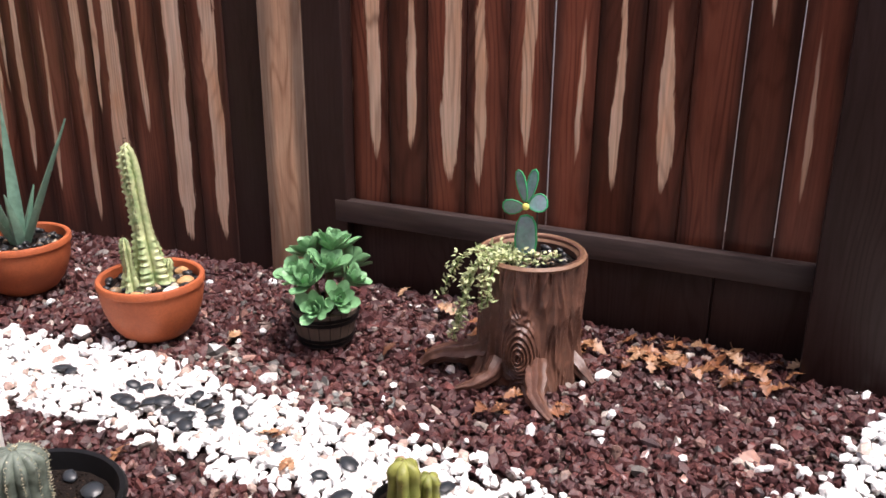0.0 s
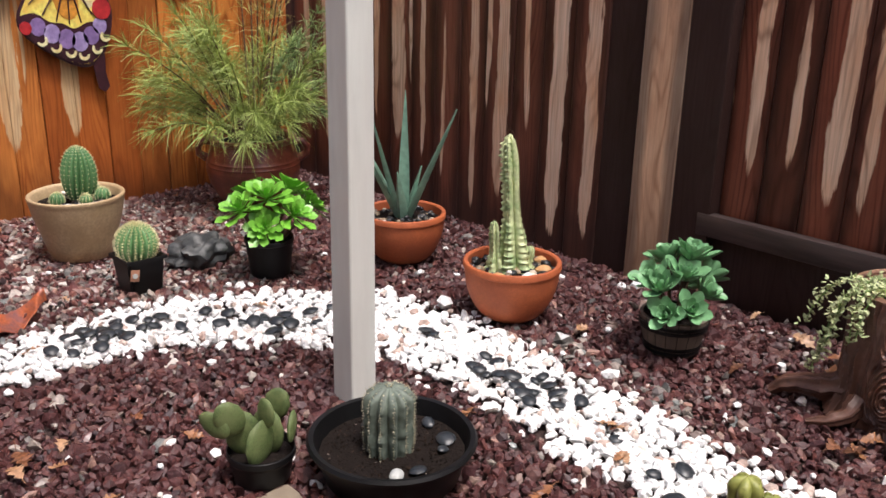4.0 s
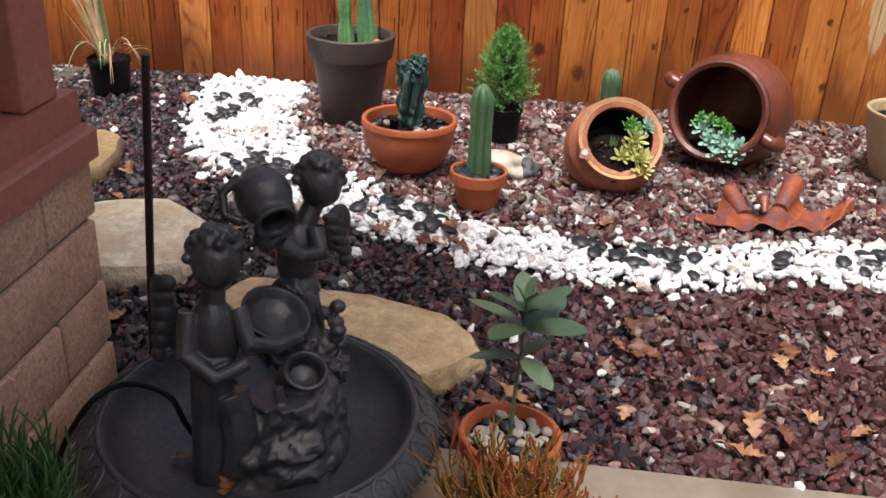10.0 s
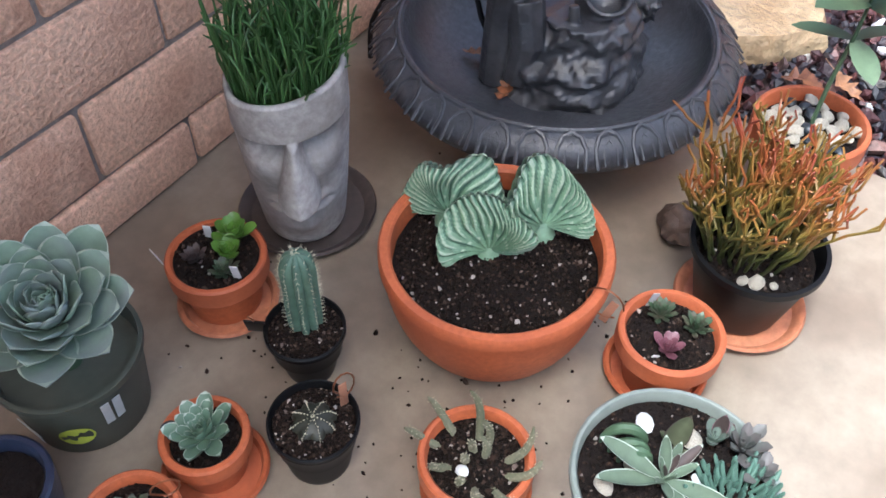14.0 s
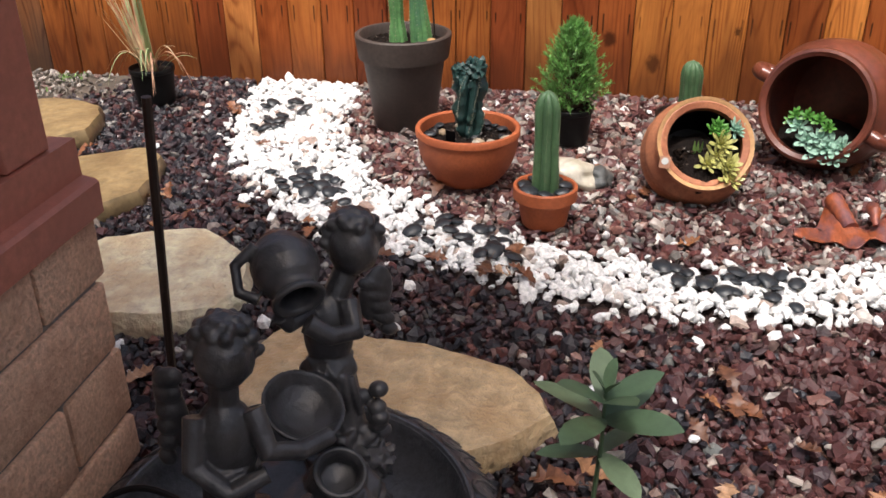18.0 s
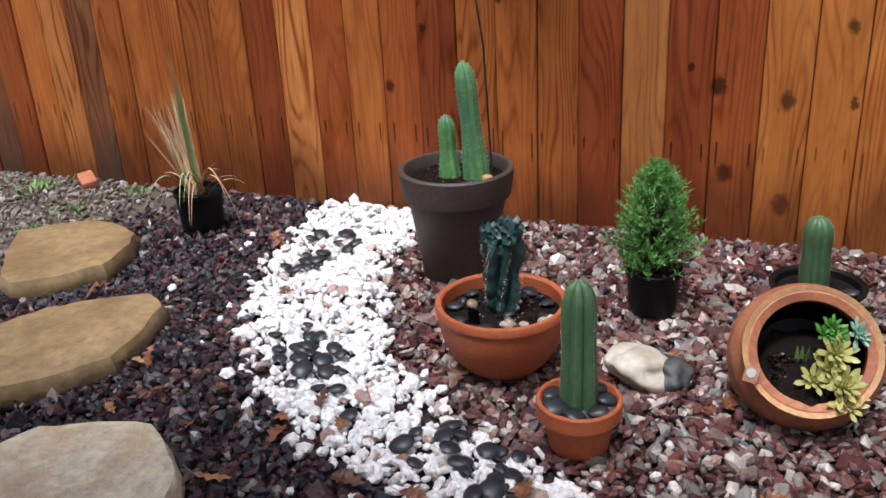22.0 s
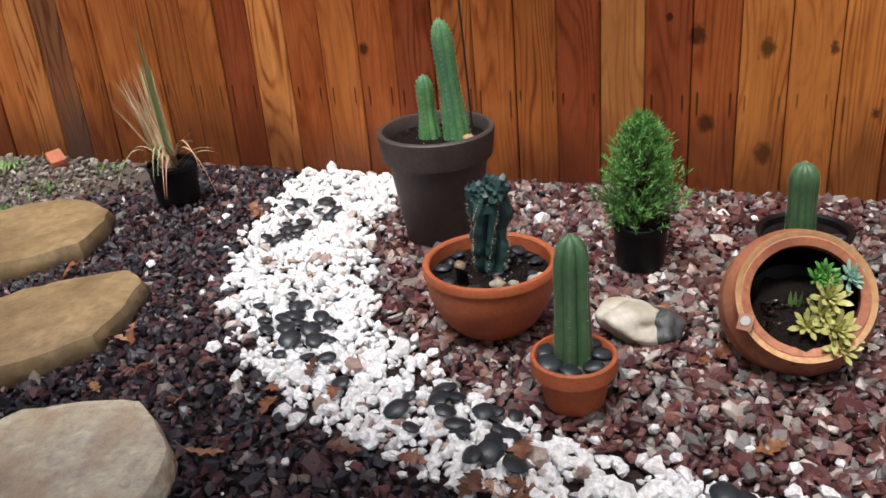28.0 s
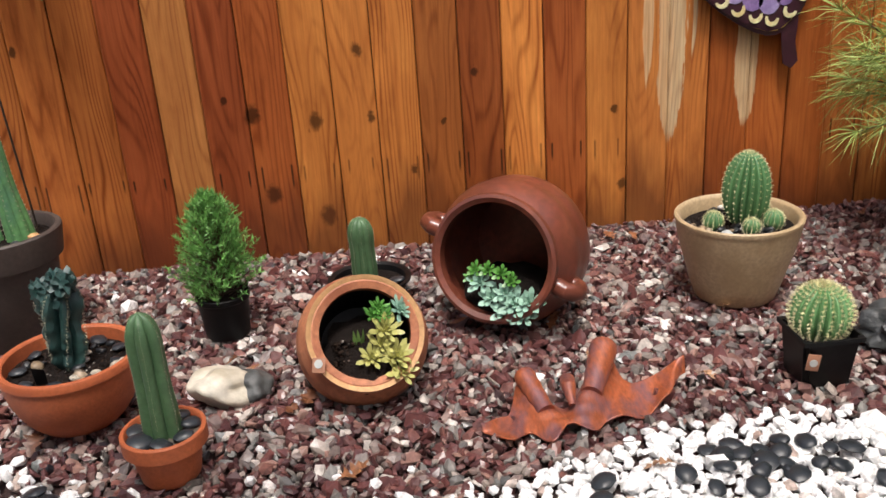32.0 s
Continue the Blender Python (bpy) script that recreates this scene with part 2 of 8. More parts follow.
    if cut is not None:
        wood = mixed(n, l, math_node(n, l, "MULTIPLY_ADD", fine.outputs[0], 2.4, -0.7, clamp=True), scaled(bare, 0.72), scaled(bare, 1.12))
        wood = mixed(n, l, math_node(n, l, "MULTIPLY", math_node(n, l, "MULTIPLY_ADD", blot.outputs[0], 3.0, -1.1, clamp=True), 0.8), wood, mixed(n, l, 1.0, wood, (0.86, 0.58, 0.40), "MULTIPLY"))
        wood = mixed(n, l, math_node(n, l, "MULTIPLY", ring, 0.7), wood, (0.2, 0.1, 0.06))
        col = mixed(n, l, math_node(n, l, "MULTIPLY", cut, 0.93), col, wood)
    l.new(col, b.inputs["Base Color"])
    b.inputs["Roughness"].default_value, b.inputs["Specular IOR Level"].default_value = rough, 0.25
    bumped(n, l, b, fine.outputs[0], 0.3, 0.003)
    return m


TERRACOTTA = plain("terracotta", (0.41, 0.108, 0.040), 0.55, 0.18, 120, 7, 0.15, 0.002, second=(0.30, 0.078, 0.034), spec=0.35)
TERRA_PALE = plain("old_terracotta", (0.40, 0.155, 0.075), 0.6, 0.3, 70, 9, 0.25, 0.003, second=(0.25, 0.07, 0.035))
TERRA_DARK = plain("glazed_brown_clay", (0.175, 0.048, 0.027), 0.33, 0.3, 40, 6, 0.2, 0.003, second=(0.085, 0.026, 0.018), coat=0.2)
RIM_PALE = plain("pale_rim_clay", (0.5, 0.28, 0.12), 0.6, 0.3, 60, 8)
TAN = plain("tan_stoneware", (0.44, 0.325, 0.19), 0.45, 0.22, 90, 9, 0.3, 0.003, second=(0.36, 0.25, 0.13))
GREY_POT = plain("grey_brown_resin", (0.065, 0.05, 0.042), 0.55, 0.25, 70, 5, 0.2, 0.003, second=(0.04, 0.03, 0.026))
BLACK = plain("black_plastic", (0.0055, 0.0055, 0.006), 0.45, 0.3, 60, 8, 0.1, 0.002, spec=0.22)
SOIL = plain("damp_soil", (0.009, 0.0055, 0.0038), 0.9, 0.6, 160, 14, 0.9, 0.01, second=(0.010, 0.006, 0.005), spec=0.2)
GRITTY = stones_mat("gritty_bits", [(0.0, (0.004, 0.003, 0.002)), (0.6, (0.016, 0.010, 0.007)), (0.9, (0.04, 0.025, 0.017)), (0.95, (0.08, 0.055, 0.04)), (0.98, (0.15, 0.12, 0.10)), (0.986, (0.36, 0.33, 0.29)), (1.0, (0.45, 0.42, 0.38))], 0.85, spec=0.12)
CONCRETE = plain("patio_concrete", (0.26, 0.215, 0.162), 0.42, 0.16, 26, 4.2, 0.08, 0.002, second=(0.145, 0.108, 0.076))
FLAG = plain("wet_flagstone", (0.31, 0.225, 0.115), 0.30, 0.38, 30, 4.0, 0.5, 0.008, second=(0.15, 0.10, 0.05))
FLAG_WHITE = plain("rough_cream_flagstone", (0.86, 0.72, 0.52), 0.28, 0.36, 26, 9, 1.0, 0.02, second=(0.60, 0.42, 0.23))
FLAG_PALE = plain("pale_flagstone", (0.55, 0.42, 0.25), 0.30, 0.36, 22, 8, 1.0, 0.02, second=(0.42, 0.27, 0.13))
BLOCK = plain("slump_block", (0.68, 0.435, 0.295), 0.85, 0.34, 110, 7, 1.0, 0.007, second=(0.46, 0.255, 0.165))
MORTAR = plain("mortar", (0.25, 0.22, 0.195), 0.95, 0.3, 90, 9, 0.6, 0.006)
RED_TRIM = plain("red_brown_paint", (0.40, 0.145, 0.10), 0.5, 0.18, 50, 4, 0.15, 0.003)
WHITE_POST = plain("white_paint", (0.64, 0.675, 0.635), 0.5, 0.08, 40, 4, 0.15, 0.003, second=(0.56, 0.54, 0.5), stretch=(1, 1, 0.15))
BRONZE = plain("dark_cast_resin", (0.055, 0.058, 0.066), 0.34, 0.45, 90, 9, 0.5, 0.004, second=(0.030, 0.031, 0.036))
STATUE = plain("dark_statue_resin", (0.030, 0.031, 0.035), 0.34, 0.5, 45, 12, 0.6, 0.005, second=(0.075, 0.074, 0.078))
IRON = plain("rusty_iron", (0.022, 0.013, 0.010), 0.5, 0.4)
LEATHER = plain("rusted_sheet_metal", (0.34, 0.090, 0.036), 0.42, 0.4, 60, 9, 0.35, 0.003, second=(0.085, 0.07, 0.105), metal=0.2, stretch=(1.0, 2.2, 1.0))
CACTUS = plain("cactus_green", (0.068, 0.14, 0.062), 0.5, 0.25, 60, 8)
CACTUS_TALL = plain("mottled_cactus_green", (0.115, 0.27, 0.095), 0.5, 0.3, 50, 9, second=(0.055, 0.15, 0.105))
CACTUS_LIGHT = plain("cactus_light_green", (0.13, 0.29, 0.11), 0.5, 0.25, 50, 7)
CACTUS_BLUE = plain("cactus_blue_green", (0.022, 0.062, 0.055), 0.45, 0.4, 50, 10, second=(0.012, 0.03, 0.03))
CACTUS_GREY = plain("cactus_grey_green", (0.12, 0.15, 0.12), 0.6, 0.4, 70, 10)
CACTUS_YELLOW = plain("cactus_cream_green", (0.46, 0.52, 0.27), 0.5, 0.3, 40, 22, second=(0.13, 0.26, 0.09))
CREST = plain("crest_pale_green", (0.17, 0.28, 0.18), 0.6, 0.3, 70, 14, second=(0.12, 0.22, 0.12))
SPINE = plain("pale_spines", (0.5, 0.47, 0.33), 0.6, 0.2)
SPINE_DARK = plain("dark_spines", (0.12, 0.06, 0.03), 0.6, 0.2)
GOLD_SPINE = plain("yellow_spines", (0.74, 0.70, 0.42), 0.6, 0.2)
ALOE = plain("aloe_leaf", (0.16, 0.29, 0.215), 0.4, 0.25, 40, 8, 0.1, 0.002)
JADE = plain("jade_leaf", (0.17, 0.37, 0.175), 0.35, 0.3, 40, 12, 0.1, 0.002)
AEONIUM = plain("bright_green_leaf", (0.16, 0.43, 0.045), 0.35, 0.28, 30, 9, 0.1, 0.002)
ECHEVERIA = plain("powdery_blue_leaf", (0.235, 0.325, 0.235), 0.5, 0.22, 30, 8, 0.1, 0.002, second=(0.24, 0.255, 0.28))
ECHE_SMALL = plain("mint_leaf", (0.29, 0.48, 0.37), 0.5, 0.25, 30, 10, 0.1, 0.002)
SEDUM_YELLOW = plain("yellow_green_leaf", (0.46, 0.45, 0.15), 0.4, 0.3, 30, 10)
SEDUM_GREEN = plain("fresh_green_leaf", (0.09, 0.26, 0.045), 0.4, 0.3, 30, 10)
SEDUM_PALE = plain("variegated_leaf", (0.50, 0.54, 0.30), 0.45, 0.35, 60, 20, second=(0.30, 0.40, 0.17))
SEMPER_EDGE = plain("dusty_plum_edge", (0.22, 0.11, 0.13), 0.5, 0.2)
SEMPER_RED = plain("plum_leaf", (0.15, 0.055, 0.07), 0.45, 0.3, 40, 12)
SEMPER = plain("dark_rosette_leaf", (0.05, 0.085, 0.045), 0.45, 0.3, 40, 12, second=(0.09, 0.05, 0.04))
SEMPER_BROWN = plain("dull_brown_rosette", (0.065, 0.045, 0.04), 0.5, 0.3, 40, 12)
SEMPER_OLIVE = plain("olive_felt_leaf", (0.075, 0.085, 0.045), 0.65, 0.25, 50, 12)
SEMPER_DUSK = plain("dusky_grey_leaf", (0.075, 0.08, 0.07), 0.5, 0.3, 40, 12, second=(0.09, 0.065, 0.065))
SEMPER_PALE = plain("pale_grey_green_leaf", (0.13, 0.17, 0.135), 0.5, 0.25, 40, 12)
BLUE_FINGER = plain("blue_green_finger_leaf", (0.085, 0.155, 0.115), 0.5, 0.25, 40, 12)
FELT = plain("felted_grey_leaf", (0.105, 0.145, 0.095), 0.7, 0.2, 50, 12)
GRASS_PALE = plain("straw_grass", (0.62, 0.47, 0.28), 0.6, 0.4, 20, 5)
GRASS_GREEN = plain("fresh_grass", (0.16, 0.3, 0.07), 0.55, 0.4, 20, 5)
NEEDLE_TAN = plain("yellowing_needles", (0.48, 0.42, 0.13), 0.55, 0.4, 9, 4)
NEEDLE = plain("bright_needles", (0.31, 0.40, 0.10), 0.55, 0.4, 9, 4)
NEEDLE_DARK = plain("deep_green_needles", (0.20, 0.31, 0.11), 0.5, 0.4, 9, 4)
ROSEMARY = plain("shrub_needles", (0.16, 0.38, 0.09), 0.5, 0.45, 30, 9)
RHIPSALIS = plain("stringy_green_stems", (0.05, 0.12, 0.03), 0.5, 0.6, 30, 12)
BARK = plain("bark", (0.10, 0.06, 0.035), 0.85, 0.4)
SAGE = plain("sage_leaf", (0.065, 0.115, 0.06), 0.55, 0.3, 40, 10)
SAGE_PALE = plain("pale_sage_leaf", (0.13, 0.19, 0.105), 0.55, 0.3, 40, 10)
LEAF_BROWN, ln_, ll_, lb_ = nodes_of("fallen_leaf")
lr_ = ramp(ln_, [(0.0, (0.11, 0.048, 0.027)), (0.35, (0.24, 0.095, 0.042)), (0.7, (0.32, 0.16, 0.078)), (1.0, (0.44, 0.28, 0.17))])
ll_.new(ln_.new("ShaderNodeObjectInfo").outputs["Random"], lr_.inputs[0])
lf_ = tex_noise(ln_, ll_, coords(ln_, ll_), 55, 4)
ll_.new(mixed(ln_, ll_, 1.0, lr_.outputs[0], mixed(ln_, ll_, math_node(ln_, ll_, "MULTIPLY_ADD", lf_.outputs[0], 2.4, -0.7, clamp=True), (0.45, 0.4, 0.35), (1.25, 1.2, 1.15)), "MULTIPLY"), lb_.inputs["Base Color"])
lb_.inputs["Roughness"].default_value = 0.45
bumped(ln_, ll_, lb_, lf_.outputs[0], 0.4, 0.004)
WHITE_TAG = plain("white_plastic", (0.75, 0.75, 0.74), 0.4, 0.08)
TAG_BROWN = plain("kraft_tag", (0.36, 0.17, 0.10), 0.7, 0.2)
COPPER = plain("copper_wire", (0.36, 0.15, 0.08), 0.3, 0.2, metal=0.9)
HEAD = plain("cast_grey_stone", (0.36, 0.345, 0.325), 0.75, 0.28, 90, 9, 0.3, 0.003, second=(0.16, 0.142, 0.128))
BROWN_STONE = plain("brown_layered_stone", (0.085, 0.052, 0.036), 0.7, 0.4, 60, 12, 0.6, 0.006, second=(0.045, 0.03, 0.024))
LEAF_EDGE = plain("pale_leaf_edge", (0.40, 0.46, 0.38), 0.5, 0.2)
LIME = plain("lime_rosette_leaf", (0.10, 0.20, 0.03), 0.35, 0.3, 30, 12)
STUMP = plain("stump_resin", (0.125, 0.058, 0.038), 0.42, 0.35, 50, 10, 0.4, 0.005, second=(0.065, 0.030, 0.022))
BARREL_WOOD = plain("barrel_staves", (0.12, 0.092, 0.07), 0.6, 0.3, 40, 8, stretch=(1, 1, 0.2))
SMART_POT = plain("dark_green_plastic", (0.062, 0.072, 0.055), 0.5, 0.15, 40, 6, 0.08, 0.002)
PRINT_GREY = plain("grey_print", (0.42, 0.44, 0.42), 0.6, 0.1)
PRINT_GREEN = plain("lime_print", (0.42, 0.5, 0.06), 0.6, 0.1)
DISH_GREY = plain("grey_green_glaze", (0.19, 0.215, 0.19), 0.4, 0.15, 60, 8, 0.12, 0.002)
NAVY = plain("navy_glaze", (0.02, 0.028, 0.055), 0.35, 0.2)
BRICK_RED = plain("broken_brick", (0.45, 0.16, 0.08), 0.8, 0.3)
WHITE_STONES = stones_mat("white_quartz", [(0.0, (0.76, 0.79, 0.78)), (0.5, (0.88, 0.90, 0.885)), (0.90, (0.82, 0.83, 0.81)), (0.96, (0.52, 0.44, 0.38)), (1.0, (0.30, 0.20, 0.16))], 0.5, 0.25)
LAVA = stones_mat("red_lava_rock", [(0.0, (0.045, 0.016, 0.016)), (0.35, (0.085, 0.028, 0.026)), (0.6, (0.055, 0.02, 0.022)), (0.8, (0.11, 0.036, 0.03)), (0.92, (0.05, 0.035, 0.038)), (0.97, (0.16, 0.075, 0.06)), (1.0, (0.22, 0.16, 0.13))], 0.5, 0.8, 120)
LAVA_DARK = stones_mat("dark_lava_rock", [(0.0, (0.014, 0.015, 0.020)), (0.35, (0.024, 0.023, 0.030)), (0.5, (0.058, 0.023, 0.024)), (0.62, (0.020, 0.022, 0.029)), (0.85, (0.052, 0.024, 0.028)), (0.95, (0.09, 0.036, 0.034)), (0.985, (0.10, 0.10, 0.10)), (1.0, (0.30, 0.29, 0.27))], 0.45, 0.8, 120)
MIXED = stones_mat("mixed_gravel", [(0.0, (0.05, 0.022, 0.024)), (0.18, (0.14, 0.052, 0.047)), (0.32, (0.075, 0.034, 0.034)), (0.45, (0.20, 0.088, 0.072)), (0.53, (0.10, 0.10, 0.095)), (0.62, (0.26, 0.23, 0.20)), (0.70, (0.10, 0.042, 0.04)), (0.78, (0.33, 0.20, 0.16)), (0.85, (0.15, 0.17, 0.165)), (0.93, (0.33, 0.28, 0.24)), (1.0, (0.56, 0.53, 0.48))], 0.32, 0.35, 60)
DIRT = plain("bare_dirt", (0.10, 0.08, 0.062), 0.85, 0.35, 60, 6, 0.6, 0.01)
GROUND = plain("ground_soil", (0.04, 0.02, 0.017), 0.85, 0.4, 50, 5, 0.8, 0.02)
BLACK_PEBBLE = plain("polished_black_pebble", (0.022, 0.027, 0.032), 0.38, 0.4, 30, 12, 0.05, 0.002)
ROCK_DARK = plain("dark_rock", (0.03, 0.033, 0.034), 0.5, 0.6, 22, 9, 0.8, 0.01, second=(0.11, 0.115, 0.11))
ROCK_WHITE = plain("white_rock", (0.56, 0.52, 0.43), 0.6, 0.25, 26, 9, 0.6, 0.01, second=(0.3, 0.25, 0.16))
MARKS = [(-1.42, 1.0, 0.024), (-1.47, 0.49, 0.024), (-1.29, 0.98, 0.016), (-1.32, 0.71, 0.018), (-0.26, 0.54, 0.034), (-0.35, 0.6, 0.014), (-0.04, 0.5, 0.030), (0.1, 0.96, 0.034), (0.13, 0.74, 0.022), (0.3, 0.29, 0.018), (-0.22, 0.24, 0.034), (-0.03, 0.14, 0.036), (0.32, 1.25, 0.016), (0.16, 0.5, 0.018), (0.42, 0.46, 0.013), (1.05, 0.45, 0.018), (1.21, 0.28, 0.024), (0.54, 0.63, 0.016), (-1.02, 0.82, 0.016), (1.08, 0.16, 0.022)]
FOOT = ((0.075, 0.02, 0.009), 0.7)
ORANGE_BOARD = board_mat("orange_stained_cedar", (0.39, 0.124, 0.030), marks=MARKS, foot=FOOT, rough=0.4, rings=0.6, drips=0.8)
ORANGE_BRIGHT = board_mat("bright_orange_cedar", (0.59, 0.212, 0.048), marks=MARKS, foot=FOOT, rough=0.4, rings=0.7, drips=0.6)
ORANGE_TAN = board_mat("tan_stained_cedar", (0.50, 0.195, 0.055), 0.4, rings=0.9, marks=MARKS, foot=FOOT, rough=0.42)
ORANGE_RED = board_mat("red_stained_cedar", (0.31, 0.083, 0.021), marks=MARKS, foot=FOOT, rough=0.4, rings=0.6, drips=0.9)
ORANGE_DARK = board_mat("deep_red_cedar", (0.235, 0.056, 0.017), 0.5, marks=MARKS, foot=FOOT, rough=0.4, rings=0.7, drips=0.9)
WORN = [(1.17, 0.020, 0.50, 3.0), (1.262, 0.056, 0.30, 3.0), (1.345, 0.012, 0.60, 3.0), (1.545, 0.044, 0.33, 3.0), (1.05, 0.010, 0.55, 3.0)]
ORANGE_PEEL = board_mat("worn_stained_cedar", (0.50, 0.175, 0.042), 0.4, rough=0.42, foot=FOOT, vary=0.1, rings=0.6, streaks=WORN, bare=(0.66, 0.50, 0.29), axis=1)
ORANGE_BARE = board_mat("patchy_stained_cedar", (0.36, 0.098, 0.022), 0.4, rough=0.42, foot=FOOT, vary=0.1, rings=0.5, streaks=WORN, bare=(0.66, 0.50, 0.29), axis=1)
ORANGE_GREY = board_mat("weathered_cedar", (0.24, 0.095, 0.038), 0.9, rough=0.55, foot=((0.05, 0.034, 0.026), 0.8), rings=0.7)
STREAKS_L = [(-4.2, 0.033, 0.35), (-4.03, 0.039, 0.2), (-3.92, 0.022, 0.5), (-3.76, 0.044, 0.41), (-3.61, 0.02, 0.4), (-3.44, 0.048, 0.31), (-3.26, 0.02, 0.25), (-3.11, 0.015, 0.18), (-2.92, 0.026, 0.06), (-2.74, 0.042, 0.16), (-2.6, 0.016, 0.49), (-2.425, 0.042, 0.04), (-2.25, 0.037, 0.08), (-2.83, 0.016, 0.55), (-3.35, 0.014, 0.6)]
STREAKS_L = [(*q, 1.0 if q[0] in (-3.11, -3.92) else 3.0) for q in STREAKS_L]
STREAKS_R = [(-1.68, 0.022, 0.47, 3.0), (-1.57, 0.03, 0.48, 3.0), (-1.42, 0.022, 0.53, 1.15), (-1.265, 0.042, 0.43, 3.0), (-1.15, 0.023, 0.42, 1.25), (-0.98, 0.024, 0.55, 3.0), (-0.80, 0.015, 0.54, 1.06), (-0.675, 0.022, 0.47, 1.2), (-0.52, 0.032, 0.48, 1.12), (-0.09, 0.014, 0.50, 1.06), (-0.22, 0.015, 1.02, 3.0)]
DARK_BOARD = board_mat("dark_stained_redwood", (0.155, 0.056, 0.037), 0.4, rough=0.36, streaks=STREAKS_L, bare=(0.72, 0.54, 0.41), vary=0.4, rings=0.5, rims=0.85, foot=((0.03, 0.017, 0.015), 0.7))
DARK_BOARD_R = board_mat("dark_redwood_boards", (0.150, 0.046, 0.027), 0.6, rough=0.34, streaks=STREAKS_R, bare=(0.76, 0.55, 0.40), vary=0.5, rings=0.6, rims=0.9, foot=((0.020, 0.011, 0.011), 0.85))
DARK_PLAIN = board_mat("dark_stained_timber", (0.030, 0.0155, 0.0135), 0.3, rough=0.45)
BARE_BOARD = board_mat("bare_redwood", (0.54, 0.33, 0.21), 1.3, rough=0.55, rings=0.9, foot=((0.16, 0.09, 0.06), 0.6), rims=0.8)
RAIL = plain("weathered_dark_rail", (0.055, 0.038, 0.034), 0.45, 0.6, 40, 6, 0.3, 0.003, stretch=(0.1, 1, 1))
GREY_GRIT = stones_mat("grey_grit", [(0.0, (0.10, 0.085, 0.07)), (0.4, (0.22, 0.20, 0.17)), (0.7, (0.34, 0.32, 0.28)), (0.9, (0.14, 0.07, 0.055)), (1.0, (0.5, 0.48, 0.44))], 0.6)
BACKING = plain("white_backing", (0.78, 0.78, 0.76), 0.8, 0.06, 60, 4)
WING = {}
for wing_name, wing_col in (("yellow", (0.86, 0.69, 0.16)), ("purple", (0.26, 0.17, 0.38)), ("plum", (0.045, 0.012, 0.022)), ("cream", (0.80, 0.72, 0.42)), ("red", (0.42, 0.025, 0.03)), ("violet", (0.40, 0.33, 0.56)), ("orange", (0.62, 0.27, 0.04))):
    WING[wing_name] = plain("painted_metal_" + wing_name, wing_col, 0.4, 0.35, 40, 11, 0.1, 0.002, second={"yellow": (0.84, 0.52, 0.10), "purple": (0.13, 0.08, 0.22), "violet": (0.20, 0.13, 0.34), "cream": (0.62, 0.44, 0.15)}.get(wing_name))
GLASS, gn, gl, gb = nodes_of("window_glass")
gb.inputs["Base Color"].default_value = (0.55, 0.6, 0.5, 1)
gb.inputs["Roughness"].default_value, gb.inputs["Transmission Weight"].default_value = 0.05, 0.6


# ---- building helpers ----
rng = random.Random(7)


def mesh_of(name, bm, material, smooth=True):
    me = bpy.data.meshes.new(name)
    bm.normal_update()
    bm.to_mesh(me)
    bm.free()
    for m in (material if isinstance(material, (list, tuple)) else [material]):
        me.materials.append(m)
    if smooth:
        me.shade_smooth()
        me.set_sharp_from_angle(angle=radians(38))
    return me


def part(name, bm, material, parent=None, label="", smooth=True, at=None):
    """One mesh object, under a thing or a part."""
    if isinstance(bm, tuple):
        n_, leaf_bm, bud, poses = bm
        ob = new(name, mesh_of(name, bud, material))
        ob.parent = parent
        me = mesh_of("leaf", leaf_bm, material)
        for m in poses:
            lf_ob = new("leaf", me)
            lf_ob.parent, lf_ob.matrix_basis = ob, m
        return tagged(ob, label)
    ob = new(name, mesh_of(name, bm, material, smooth) if isinstance(bm, bmesh.types.BMesh) else bm)
    if parent is not None:
        ob.parent = parent
    if at is not None:
        ob.matrix_basis = at
    if name in ("spine_cover", "needles", "leaves", "stem_tuft", "grass_tuft", "branchwork"):
        tagged(ob, kind="stuff")
    return tagged(ob, label)


def thing(name, x, y, z=0.0, rz=0.0, label="", category="", group="", kind=""):
    ob = new(name)
    ob.empty_display_size = 0.05
    ob.matrix_basis = pose(x, y, z, 0, 0, rz)
    return tagged(ob, label, category, group, kind)


def lathe(profile, seg=40, wobble=0.0, bm=None):
    """Turns (radius, height) pairs round z."""
    bm = bm or bmesh.new()
    rings = []
    for r, z in profile:
        if r < 1e-5:
            rings.append([bm.verts.new((0, 0, z))])
        else:
            rings.append([bm.verts.new((r * math.cos(2 * math.pi * k / seg) * (1 + wobble * math.sin(3 * k * 6.283 / seg + z * 9)), r * math.sin(2 * math.pi * k / seg), z)) for k in range(seg)])
    for a, b in zip(rings, rings[1:]):
        for k in range(seg):
            q = [a[k % len(a)], a[(k + 1) % len(a)], b[(k + 1) % len(b)], b[k % len(b)]]
            q = [v for i, v in enumerate(q) if v not in q[:i]]
            if len(q) > 2:
                bm.faces.new(q)
    return bm


